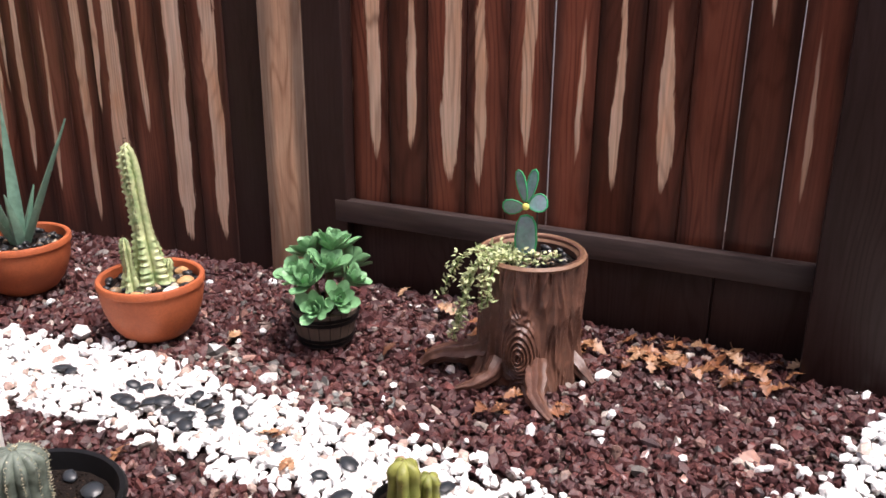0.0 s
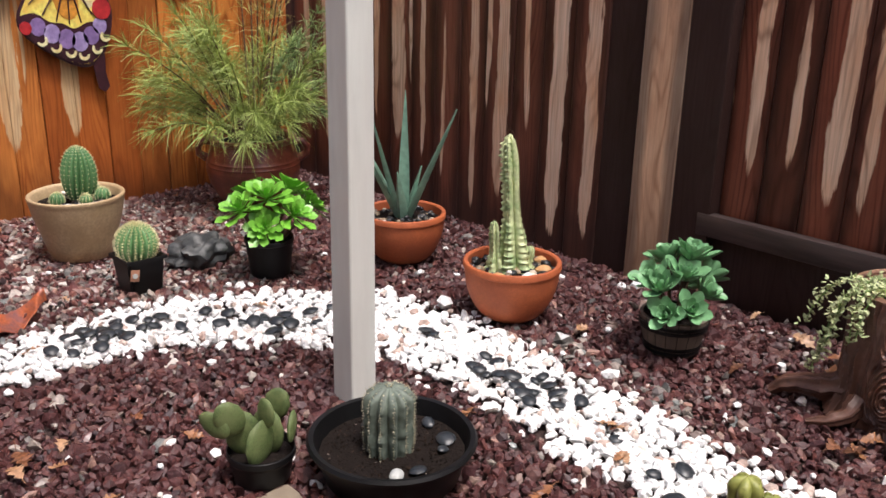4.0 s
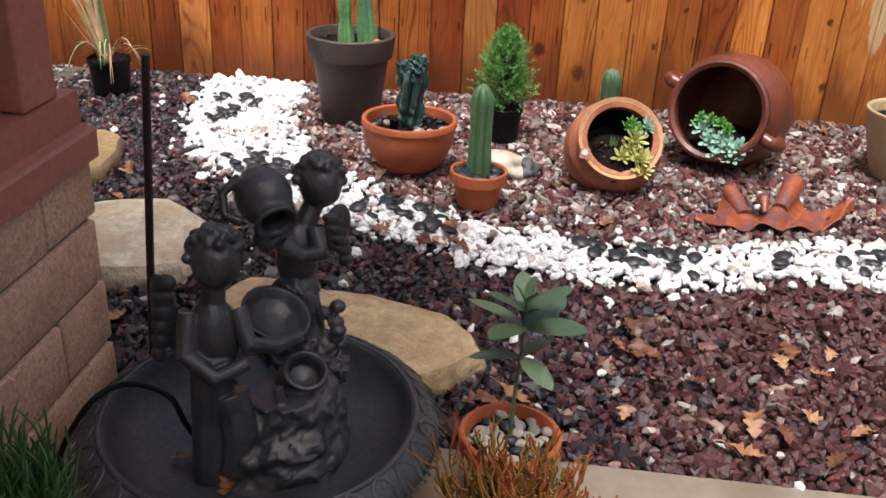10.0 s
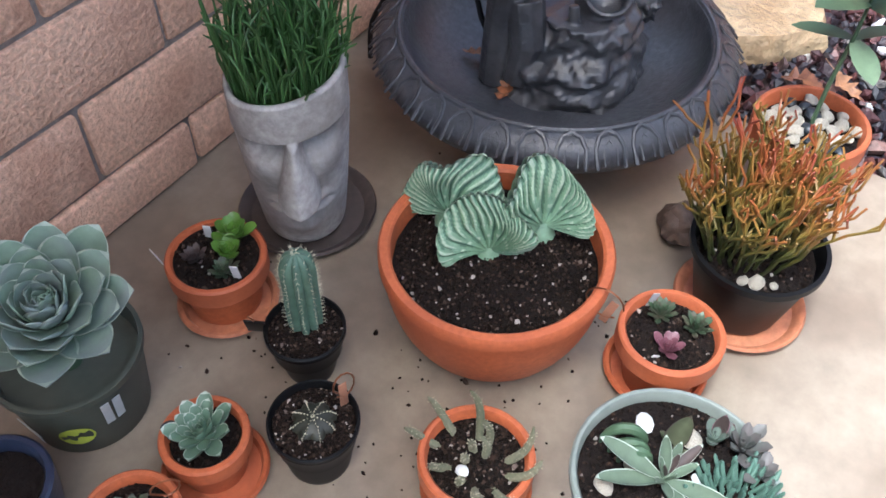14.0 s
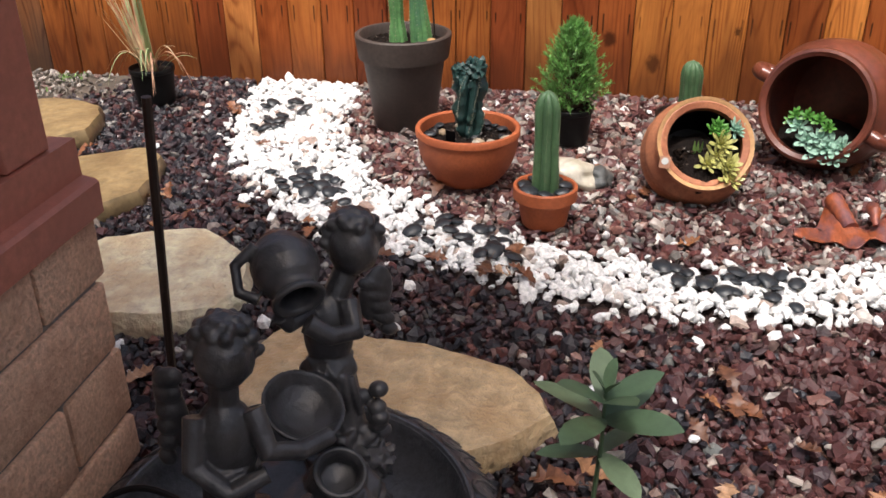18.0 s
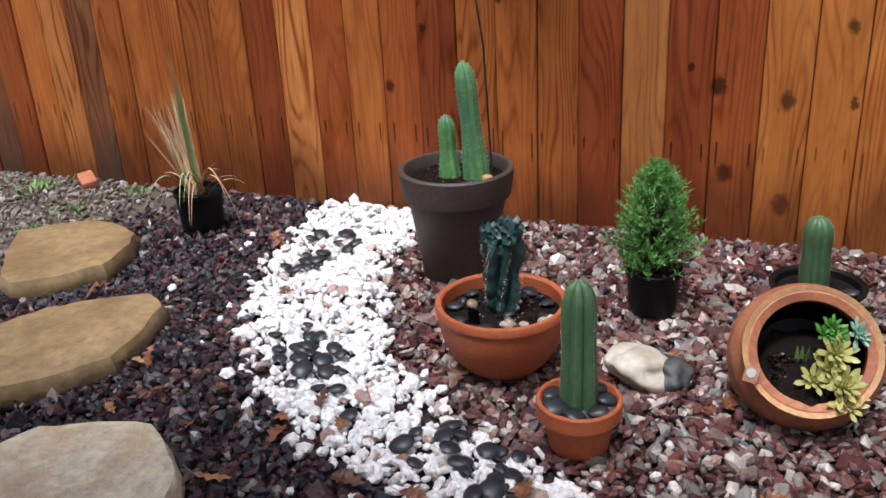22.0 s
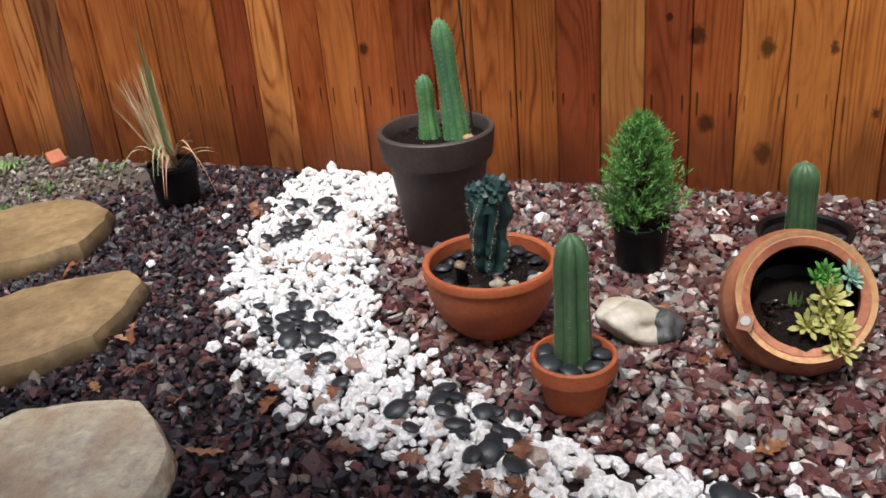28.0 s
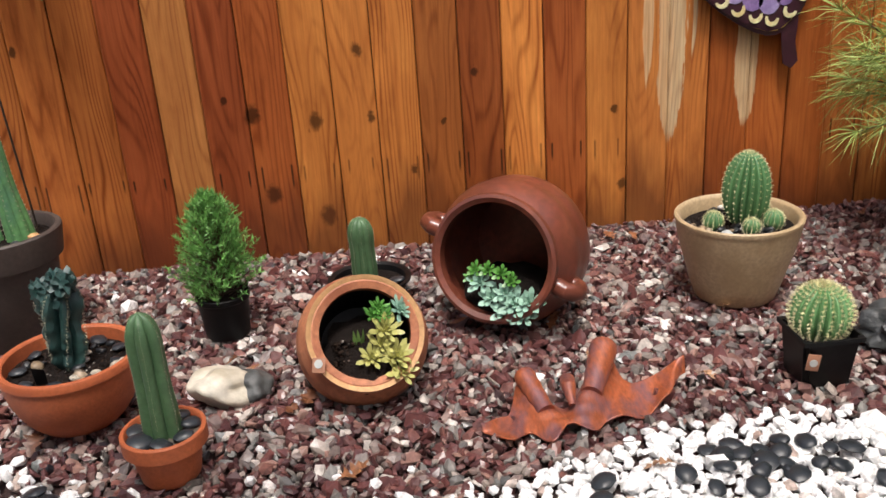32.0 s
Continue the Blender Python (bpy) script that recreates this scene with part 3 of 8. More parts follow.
def box(sx, sy, sz, at=(0, 0, 0), bevel=0.0, bm=None, segs=2, rot=None):
    bm = bm or bmesh.new()
    m = Matrix.Translation(at) @ (rot or Matrix()) @ Matrix.Diagonal((sx, sy, sz, 1))
    g = bmesh.ops.create_cube(bm, size=1, matrix=m)
    if bevel:
        es = {e for v in g["verts"] for e in v.link_edges}
        bmesh.ops.bevel(bm, geom=list(es), offset=bevel, segments=segs, affect="EDGES", profile=0.5)
    return bm


def blob(at, size, rot=(0, 0, 0), sub=2, rough=0.0, freq=6.0, bm=None):
    bm = bm or bmesh.new()
    m = Matrix.LocRotScale(at, Euler([radians(a) for a in rot]), size)
    g = bmesh.ops.create_icosphere(bm, subdivisions=sub, radius=1)
    for v in g["verts"]:
        k = 1 + rough * noise.noise(v.co * freq * 0.4 + Vector(at) * 11)
        v.co = m @ (v.co * k)
    return bm


def tube(points, radii, seg=8, bm=None, cap=True):
    """A round stem along points."""
    bm = bm or bmesh.new()
    pts = [Vector(p) for p in points]
    if isinstance(radii, (int, float)):
        radii = [radii] * len(pts)
    rings, up = [], Vector((0.13, 0.27, 0.95))
    for i, p in enumerate(pts):
        d = (pts[min(i + 1, len(pts) - 1)] - pts[max(i - 1, 0)]).normalized()
        s = d.cross(up)
        if s.length < 1e-3:
            s = d.cross(Vector((1, 0, 0)))
        s.normalize()
        t = s.cross(d)
        up = t
        rings.append([bm.verts.new(p + radii[i] * (math.cos(6.2832 * k / seg) * s + math.sin(6.2832 * k / seg) * t)) for k in range(seg)])
    for a, b in zip(rings, rings[1:]):
        for k in range(seg):
            bm.faces.new((a[k], b[k], b[(k + 1) % seg], a[(k + 1) % seg]))
    if cap:
        bm.faces.new(rings[0]), bm.faces.new(rings[-1][::-1])
    return bm


def leaf(length, width, thick=0.004, curl=0.2, cup=0.15, tip=0.8, seg=6, bm=None, m=None, full=0.75):
    """A fleshy leaf along +x, rising by curl, cupped across; widest at tip of its length."""
    bm = bm or bmesh.new()
    m = m or Matrix()
    rows_u, rows_l = [], []
    for i in range(seg + 1):
        u = i / seg
        w = width * 0.5 * (max(0.0, math.sin(math.pi * min(1, u ** (math.log(0.5) / math.log(tip))))) ** full * 0.85 + 0.15 * (1 - u))
        if i == seg:
            w = width * 0.03
        z = length * curl * u * u
        x = length * u
        th = thick * (1 - 0.7 * u)
        rows_u.append([bm.verts.new(m @ Vector((x, s * w, z + abs(s) * cup * w + th * (1 - abs(s)) * 0.5))) for s in (-1, -0.5, 0, 0.5, 1)])
        rows_l.append([bm.verts.new(m @ Vector((x, s * w, z + abs(s) * cup * w - th))) for s in (-0.5, 0, 0.5)])
    for i in range(seg):
        a, b = rows_u[i], rows_u[i + 1]
        for k in range(4):
            bm.faces.new((a[k], b[k], b[k + 1], a[k + 1]))
        c, d = [a[0], *rows_l[i], a[4]], [b[0], *rows_l[i + 1], b[4]]
        for k in range(4):
            bm.faces.new((c[k], c[k + 1], d[k + 1], d[k]))
    return bm


def spoon(length, width, thick=0.006, curl=0.3, cup=0.4, seg=10, wide=0.66, foot=0.3):
    """A spoon-shaped fleshy leaf along +x, round-ended with a small point; its pale edge is the second material."""
    bm = bmesh.new()
    cross = (-1, -0.90, -0.5, 0, 0.5, 0.90, 1)
    top, low = [], []
    for i in range(seg + 1):
        u = 1 - (1 - i / seg) ** 1.5
        if u < wide:
            w = foot + (1 - foot) * math.sin(math.pi / 2 * u / wide) ** 1.3
        else:
            w = math.sqrt(max(0.0, 1 - ((u - wide) / (1 - wide)) ** 2))
        w = max(width * 0.5 * w, width * 0.015)
        x, z, th = length * (u + (0.025 if i == seg else 0)), length * curl * u * u, thick * (1 - 0.75 * u)
        top.append([bm.verts.new((x, q * w, z + q * q * cup * w + th * (1 - q * q) * 0.5)) for q in cross])
        low.append([bm.verts.new((x, q * w, z + q * q * cup * w - th)) for q in (-0.6, 0, 0.6)])
    for i in range(seg):
        a, b = top[i], top[i + 1]
        for k in range(6):
            f = bm.faces.new((a[k], b[k], b[k + 1], a[k + 1]))
            f.material_index = 1 if k in (0, 5) or i == seg - 1 else 0
        c, d = [a[0], *low[i], a[6]], [b[0], *low[i + 1], b[6]]
        for k in range(4):
            bm.faces.new((c[k], c[k + 1], d[k + 1], d[k]))
    return bm


def aim(at, yaw, pitch, roll=0, s=1.0):
    """A pose for a leaf: its x axis points by yaw and rises by pitch, in degrees."""
    return Matrix.Translation(at) @ Euler((radians(roll), -radians(pitch), radians(yaw)), "XYZ").to_matrix().to_4x4() @ Matrix.Diagonal((s, s, s, 1))


def ribbed(height, radius, ribs, depth=0.13, lean=(0, 0), waist=0.06, seg_per=8, top=1.0, foot=0.8, bm=None, at=(0, 0, 0), twist=0.0):
    """A ribbed cactus stem with a domed top. Returns the bmesh and the crest points where spines sit."""
    bm = bm or bmesh.new()
    n, rows, rings, crest = ribs * seg_per, max(18, min(80, int(height * 130))), [], []
    ox, oy, oz = at
    for i in range(rows + 1):
        u = i / rows
        if u > 0.78:
            q = (u - 0.78) / 0.22
            r = radius * top * math.sqrt(max(0.0, 1 - (q * 0.995) ** 2))
        else:
            r = radius * (foot + (top - foot) * min(1, u / 0.4)) * (1 + waist * math.sin(u * 9))
        z = height * u if u <= 0.78 else height * 0.78 + min(height * 0.22, radius * 1.6) * (u - 0.78) / 0.22
        cx, cy = ox + lean[0] * u, oy + lean[1] * u
        ring = []
        for k in range(n):
            a = 2 * math.pi * k / n + twist * u
            f = 1 - depth * (1 - abs(math.cos(ribs * math.pi * k / n)) ** 0.8) * 1.6
            ring.append(bm.verts.new((cx + r * f * math.cos(a), cy + r * f * math.sin(a), oz + z)))
            if k % seg_per == 0 and 0 < i:
                crest.append((Vector((cx + r * math.cos(a), cy + r * math.sin(a), oz + z)), Vector((math.cos(a), math.sin(a), 0.35 + 1.5 * max(0, u - 0.78)))))
        rings.append(ring)
    for a, b in zip(rings, rings[1:]):
        for k in range(n):
            bm.faces.new((a[k], a[(k + 1) % n], b[(k + 1) % n], b[k]))
    bm.faces.new(rings[-1])
    return bm, crest


def spines(crest, length=0.01, count=4, width=0.0006, bm=None):
    bm = bm or bmesh.new()
    for p, d in crest:
        for _ in range(count):
            q = (d.normalized() + Vector((rng.uniform(-1, 1), rng.uniform(-1, 1), rng.uniform(-0.8, 0.9))) * 0.8).normalized()
            s = q.cross(Vector((0.3, 0.5, 0.8))).normalized() * width
            e = p + q * length * rng.uniform(0.6, 1.1)
            f = q.cross(s).normalized() * width
            a, b, c, t = (bm.verts.new(v) for v in (p + s, p - s, p + f, e))
            bm.faces.new((a, b, t)), bm.faces.new((b, c, t)), bm.faces.new((c, a, t))
    return bm


def pot_profile(r, h, rb, wall=0.012, lip=0.0, lip_h=0.0, bulge=0.0, n=8):
    """Outside up, over the rim, inside down to the soil's depth."""
    out = [(0, 0), (rb * 0.96, 0), (rb, 0.004)]
    for i in range(1, n):
        u = i / n
        out.append((rb + (r - lip - rb) * u + bulge * math.sin(math.pi * u) * r, h * u))
    if lip:
        rl = r - lip
        out = [p for p in out if p[1] < h - lip_h - 0.004]
        out += [(rl, h - lip_h - 0.001), (r, h - lip_h + 0.002), (r, h - 0.004)]
    out += [(r, h - 0.003), (r - 0.003, h), (r - wall + 0.003, h), (r - wall, h - 0.004), (r - wall - 0.004, h * 0.55), (0, h * 0.54)]
    return out


ICO = bmesh.new()
bmesh.ops.create_icosphere(ICO, subdivisions=1, radius=1)
ICO_V = np.array([v.co[:] for v in ICO.verts])
ICO_F = np.array([[v.index for v in f.verts] for f in ICO.faces])
ICO.free()
ICO2 = bmesh.new()
bmesh.ops.create_icosphere(ICO2, subdivisions=2, radius=1)
ICO2_V = np.array([v.co[:] for v in ICO2.verts])
ICO2_F = np.array([[v.index for v in f.verts] for f in ICO2.faces])
ICO2.free()


def heap(name, places, size, flat, material, seed=1, rough=0.35, fine=False, smooth=False, parent=None, tilt=0.6):
    """Many small stones in one mesh: places (n, 3), mean size, flatness."""
    g = np.random.RandomState(seed)
    tv, tf = (ICO2_V, ICO2_F) if fine else (ICO_V, ICO_F)
    n = len(places)
    kinds = np.stack([tv * (1 + rough * (g.rand(len(tv), 1) - 0.5) * 2) for _ in range(24)])
    if fine:
        kinds = np.stack([tv * (1 + rough * 0.6 * np.sin(tv @ g.randn(3) * 2.2 + g.rand() * 6)[:, None] + rough * 0.4 * np.sin(tv @ g.randn(3) * 3.1)[:, None]) for _ in range(24)])
    v = kinds[g.randint(0, 24, n)]
    s = size * g.lognormal(0, 0.28, (n, 1, 1)) * np.stack([g.uniform(0.8, 1.35, n), g.uniform(0.65, 1.0, n), flat * g.uniform(0.7, 1.3, n)], 1)[:, None, :]
    v = v * s
    ax, ay, az = g.normal(0, tilt, n), g.normal(0, tilt, n), g.rand(n) * 6.283
    for a, i, j in ((ax, 1, 2), (ay, 0, 2), (az, 0, 1)):
        c, d = np.cos(a)[:, None], np.sin(a)[:, None]
        p, q = v[:, :, i].copy(), v[:, :, j].copy()
        v[:, :, i], v[:, :, j] = p * c - q * d, p * d + q * c
    v = v + np.asarray(places)[:, None, :]
    f = (tf[None] + (np.arange(n) * len(tv))[:, None, None]).reshape(-1, 3)
    me = bpy.data.meshes.new(name)
    me.vertices.add(n * len(tv)), me.loops.add(len(f) * 3), me.polygons.add(len(f))
    me.vertices.foreach_set("co", v.reshape(-1).astype(np.float32))
    me.loops.foreach_set("vertex_index", f.reshape(-1).astype(np.int32))
    me.polygons.foreach_set("loop_start", np.arange(0, len(f) * 3, 3, dtype=np.int32))
    me.polygons.foreach_set("use_smooth", np.full(len(f), smooth))
    me.update(calc_edges=True)
    me.materials.append(material)
    ob = new(name, me)
    if parent is not None:
        ob.parent = parent
    return ob


def soil(parent, r, z, material=None, bits=0, seed=3, mound=0.006):
    bm = bmesh.new()
    rings = [[bm.verts.new((0, 0, z + mound))]]
    for k in range(1, 6):
        rr = r * k / 5
        rings.append([bm.verts.new((rr * math.cos(a * 6.2832 / 20), rr * math.sin(a * 6.2832 / 20), z + mound * (1 - (k / 5) ** 2) + rng.uniform(-0.003, 0.003) * (k < 5))) for a in range(20)])
    for k in range(20):
        bm.faces.new((rings[0][0], rings[1][k], rings[1][(k + 1) % 20]))
    for a, b in zip(rings[1:], rings[2:]):
        for k in range(20):
            bm.faces.new((a[k], b[k], b[(k + 1) % 20], a[(k + 1) % 20]))
    s = part("soil", bm, material or SOIL, parent)
    if bits:
        bits = int(bits * 2.5)
        g = np.random.RandomState(seed)
        rad, ang = r * 0.95 * np.sqrt(g.rand(bits)), g.rand(bits) * 6.283
        pl = np.stack([rad * np.cos(ang), rad * np.sin(ang), z + mound * (1 - (rad / r) ** 2) + 0.001], 1)
        tagged(heap("grit", pl, 0.0023, 0.8, GRITTY, seed, parent=s), kind="stuff")
    return s


PEBBLE_MESHES = []
for pk in range(5):
    PEBBLE_MESHES.append(mesh_of("black_pebble", blob((0, 0, 0), (1, 0.72 + 0.06 * pk, 0.34), sub=2, rough=0.18, freq=4 + pk), BLACK_PEBBLE))


def pebble_on(parent, x, y, z, s, name="pebble", material=None):
    me = PEBBLE_MESHES[rng.randrange(5)]
    if material:
        me = mesh_of(name, blob((0, 0, 0), (1, 0.8, 0.6), sub=2, rough=0.3), material)
    o = part(name, me, None, parent, at=pose(x, y, z, rng.uniform(-15, 15), rng.uniform(-15, 15), rng.uniform(0, 360)) @ Matrix.Diagonal((s, s, s, 1)))
    return o


# ---- setting ----
FENCE_X, FENCE_Y, FENCE_H = -4.36, 2.82, 1.86
WALL_Y, WALL_X = -1.11, -1.79

gb_ = bmesh.new()
bmesh.ops.create_grid(gb_, x_segments=2, y_segments=2, size=60)
ground = part("ground", gb_, GROUND, label="dark damp soil under the gravel of the garden", at=pose(0, 0, -0.03))
tagged(ground, category="ground", kind="structure")

patio = part("patio", box(5.4, 2.10, 0.12, (1.02, -0.12, -0.06), 0.008), CONCRETE, label="smooth tan concrete patio slab, damp and worn", at=pose(0, 0, 0.0))
tagged(patio, category="patio", kind="structure")

# unseen eave and beam, added overhead; the eave is sized to shade the patio
roof = part("patio_cover", box(6.4, 1.38, 0.14, (1.23, -1.01, 2.62), 0.01), RED_TRIM, label="unseen red-brown eave along the house, added to shade the patio", smooth=False)
tagged(roof, category="roof", kind="structure")
beam = part("roof_beam", box(0.09, 2.42, 0.16, (-1.925, 0.17, 2.47), 0.006), WHITE_POST, label="white painted beam from the eave to the patio post", smooth=False)
tagged(beam, category="beam", kind="structure")

# ---- stained fences, board by board ----
def board_mesh(name, w, h, t, material, dog=False):
    return mesh_of(name, box(w, t, h, (0, 0, h / 2), 0.004, segs=1), material, smooth=False)


fence = thing("wall_west", FENCE_X, 0, label="orange-stained cedar board fence with dark knots", category="fence", kind="structure")
PITCH = 0.1525
om = {k: board_mesh("board", PITCH - 0.003, FENCE_H, 0.018, m) for k, m in (("o", ORANGE_BOARD), ("y", ORANGE_BRIGHT), ("t", ORANGE_TAN), ("r", ORANGE_RED), ("d", ORANGE_DARK), ("p", ORANGE_PEEL), ("b", ORANGE_BARE), ("g", ORANGE_GREY))}
# unseen dark strips, added behind the seams to keep sky light out
seam_strip_me = mesh_of("batten", box(0.03, 0.018, FENCE_H - 0.02, (0, 0, FENCE_H / 2 - 0.04)), DARK_PLAIN, smooth=False)
# stain of each board, from the bare soil to the corner
STAIN = "gtogrgotgrotgooooodtrordooodtdrooordodoppbbbrorordr"
for k in range(-32, 19):
    yc = 0.03 + PITCH * (k + 0.5)
    if yc > FENCE_Y - 0.07:
        break
    kind = STAIN[k + 32]
    # near the corner: yellower stain, plus that end's stronger light put into colour
    if k > -2:
        kind = {"o": "y", "d": "r", "r": "o"}.get(kind, kind)
    part("batten", seam_strip_me, None, fence, at=pose(-0.022, yc - PITCH / 2, 0, 0, 0, 90))
    part("board", om[kind], None, fence, at=pose((0.0025 if k % 2 else -0.0025) + rng.uniform(-0.002, 0.002), yc, -0.04 + rng.uniform(-0.006, 0.006), rng.uniform(-0.1, 0.1), 0, 90))
for zr in (0.35, 1.55):
    part("rail", box(0.04, 7.6, 0.09, (-0.035, -1.0, zr), 0.003), ORANGE_GREY, fence, smooth=False)

fence_n = thing("wall_north", 0, FENCE_Y, label="old dark-stained redwood board fence, paint peeling in pale streaks", category="fence", kind="structure")
dl = board_mesh("board", 0.1655, FENCE_H, 0.018, DARK_BOARD)
dr = board_mesh("board", 0.1512, FENCE_H, 0.018, DARK_BOARD_R)
dr_gap = board_mesh("board", 0.1483, FENCE_H, 0.018, DARK_BOARD_R)
dr_wide = board_mesh("board", 0.1445, FENCE_H, 0.018, DARK_BOARD_R)
dp = board_mesh("board", 0.176, FENCE_H, 0.018, DARK_PLAIN)
x = -2.016
k = 0
while x > FENCE_X - 0.1:
    part("board", dp if k == 0 else dl, None, fence_n, at=pose(x - 0.082, rng.uniform(-0.003, 0.003), -0.04, rng.uniform(-0.2, 0.2), 0, 0))
    x -= 0.165
    k += 1
part("board", board_mesh("board", 0.190, FENCE_H, 0.02, BARE_BOARD), None, fence_n, "bare pale redwood board with the stain worn off", at=pose(-1.9185, -0.0125, -0.04))
part("post", box(0.165, 0.10, FENCE_H + 0.05, (-1.7425, 0.03, FENCE_H / 2 - 0.05), 0.006), DARK_PLAIN, fence_n, smooth=False)
x = -1.66
k = 0
while x < -0.1:
    part("board", dr_wide if k == 5 else dr_gap if k in (9, 10) else dr, None, fence_n, at=pose(x + (0.0791 if k == 5 else 0.0772 if k in (9, 10) else 0.0755), 0.055 + rng.uniform(-0.002, 0.002), 0.0, rng.uniform(-0.15, 0.15), 0.0, 0))
    x += 0.1515
    k += 1
part("rail", box(1.70, 0.045, 0.085, (-0.86, 0.0, 0.29), 0.004), RAIL, fence_n, "dark weathered bottom rail")
part("kick_board", box(1.395, 0.02, 0.27, (-1.0095, 0.038, 0.115), 0.003), DARK_PLAIN, fence_n)
part("kick_board", box(0.295, 0.02, 0.27, (-0.1575, 0.038, 0.115), 0.003), DARK_PLAIN, fence_n)
# pale sheet added behind the fence so that its gaps show bright
gap_backing = part("wall_beyond", box(5.0, 0.1, 2.2, (-1.0, 4.2, 1.07)), BACKING, label="plain pale sheet added beyond the fence to brighten its gaps", smooth=False)
tagged(gap_backing, category="wall", kind="structure")
part("post", box(0.26, 0.14, FENCE_H + 0.1, (0.12, -0.06, FENCE_H / 2 - 0.05), 0.008), DARK_PLAIN, fence_n)
x = 0.26
while x < 3.9:
    part("board", dl, None, fence_n, at=pose(x + 0.08, -0.03, -0.04))
    x += 0.166

wall_east = part("wall_east", box(0.05, 4.3, FENCE_H, (3.95, 0.72, FENCE_H / 2 - 0.04)), DARK_PLAIN, label="plain dark fence closing the far end of the patio", smooth=False)
tagged(wall_east, category="fence", kind="structure")

# ---- house wall of slump blocks with a red-brown window frame above ----
house = thing("wall_south", 0, WALL_Y, label="house wall of pinkish slump block under red-brown painted trim", category="wall", kind="structure")
part("mortar", box(5.7, 0.16, 0.56, (1.068, -0.092, 0.275)), MORTAR, house, smooth=False)
block_full = mesh_of("block", box(0.395, 0.17, 0.14, (0, 0, 0), 0.007, segs=2), BLOCK)
block_half = mesh_of("block", box(0.19, 0.17, 0.14, (0, 0, 0), 0.007, segs=2), BLOCK)
block_low = mesh_of("block", box(0.395, 0.17, 0.096, (0, 0, 0), 0.007, segs=2), BLOCK)
for row, zc in enumerate((0.052, 0.18, 0.331, 0.482)):
    shift = -1.80 if row % 2 == 0 else -1.61
    if row % 2 == 1:
        part("block", block_half, None, house, at=pose(-1.71, -0.085 + rng.uniform(-0.004, 0.004), zc))
    for j in range(14):
        xc = shift + 0.2025 + 0.405 * j
        part("block", block_low if row == 0 else block_full, None, house, at=pose(xc, -0.085 + rng.uniform(-0.004, 0.004), zc, rng.uniform(-0.5, 0.5), rng.uniform(-0.3, 0.3), rng.uniform(-0.5, 0.5)))
sill = bmesh.new()
prof = [(0.016, 0.536), (0.018, 0.594), (0.010, 0.600), (-0.012, 0.604), (-0.012, 0.672), (-0.15, 0.672), (-0.15, 0.536)]
ends = [[sill.verts.new((xx, yy, zz)) for yy, zz in prof] for xx in (-1.81, 3.8)]
for i in range(len(prof)):
    sill.faces.new((ends[0][i], ends[0][(i + 1) % len(prof)], ends[1][(i + 1) % len(prof)], ends[1][i]))
sill.faces.new(ends[0]), sill.faces.new(ends[1][::-1])
bmesh.ops.recalc_face_normals(sill, faces=sill.faces)
part("window_sill", sill, RED_TRIM, house, "red-brown painted wooden sill board", smooth=False)
part("corner_post", box(0.118, 0.13, 2.0, (-1.689, -0.083, 1.674), 0.005), RED_TRIM, house, "red-brown painted corner post", smooth=False)
part("window_frame", box(5.4, 0.06, 0.035, (1.08, -0.085, 0.6925), 0.004), RED_TRIM, house, smooth=False)
pane = part("pane", box(5.4, 0.006, 1.75, (1.08, -0.11, 1.6)), GLASS, house, smooth=False)
part("inner_wall", box(5.6, 0.04, 2.0, (1.05, -0.6, 1.6)), TAN, house, smooth=False)
wall_side = part("wall_side", box(0.16, 3.4, 2.6, (-1.68, -3.0, 1.3)), BLOCK, label="side wall of the house in slump block", smooth=False)
tagged(wall_side, category="wall", kind="structure")

white_post = thing("patio_post", -1.925, 1.335, 0, 0, "square white painted wooden post with scuffs", "post", kind="structure")
part("shaft", box(0.09, 0.09, 2.42, (0, 0, 1.19), 0.006), WHITE_POST, white_post, smooth=False)

# ---- winding band of white stones between two kinds of gravel ----
CENTRE = [(-4.33, -1.58, 0.22), (-3.95, -1.50, 0.23), (-3.64, -1.45, 0.22), (-3.39, -1.29, 0.22), (-3.13, -1.14, 0.19), (-2.95, -0.9, 0.17), (-2.82, -0.62, 0.15), (-2.70, -0.35, 0.155), (-2.65, 0.0, 0.155), (-2.66, 0.3, 0.145), (-2.75, 0.5, 0.13), (-2.81, 0.85, 0.16), (-2.78, 1.15, 0.2), (-2.57, 1.5, 0.23), (-2.33, 1.73, 0.24), (-1.97, 1.8, 0.21), (-1.6, 1.76, 0.18), (-1.25, 1.72, 0.18), (-0.8, 1.7, 0.17), (-0.35, 1.62, 0.17), (0.05, 1.75, 0.17), (0.27, 2.15, 0.18), (0.36, 2.5, 0.17)]


def along_band(n):
    out = []
    for i in range(len(CENTRE) - 1):
        p0, p1 = CENTRE[i], CENTRE[i + 1]
        for j in range(n):
            u = j / n
            out.append(tuple(a + (b - a) * u for a, b in zip(p0, p1)))
    return out


BAND = np.array(along_band(8))


def band_side(px, py):
    """How far inside the band (positive) each place is, and whether it lies on the fences' side."""
    d = np.hypot(px[:, None] - BAND[None, :, 0], py[:, None] - BAND[None, :, 1])
    k = d.argmin(1)
    t = np.roll(BAND, -1, 0) - BAND
    side = t[k, 0] * (py - BAND[k, 1]) - t[k, 1] * (px - BAND[k, 0])
    return BAND[k, 2] - d[np.arange(len(px)), k], side > 0


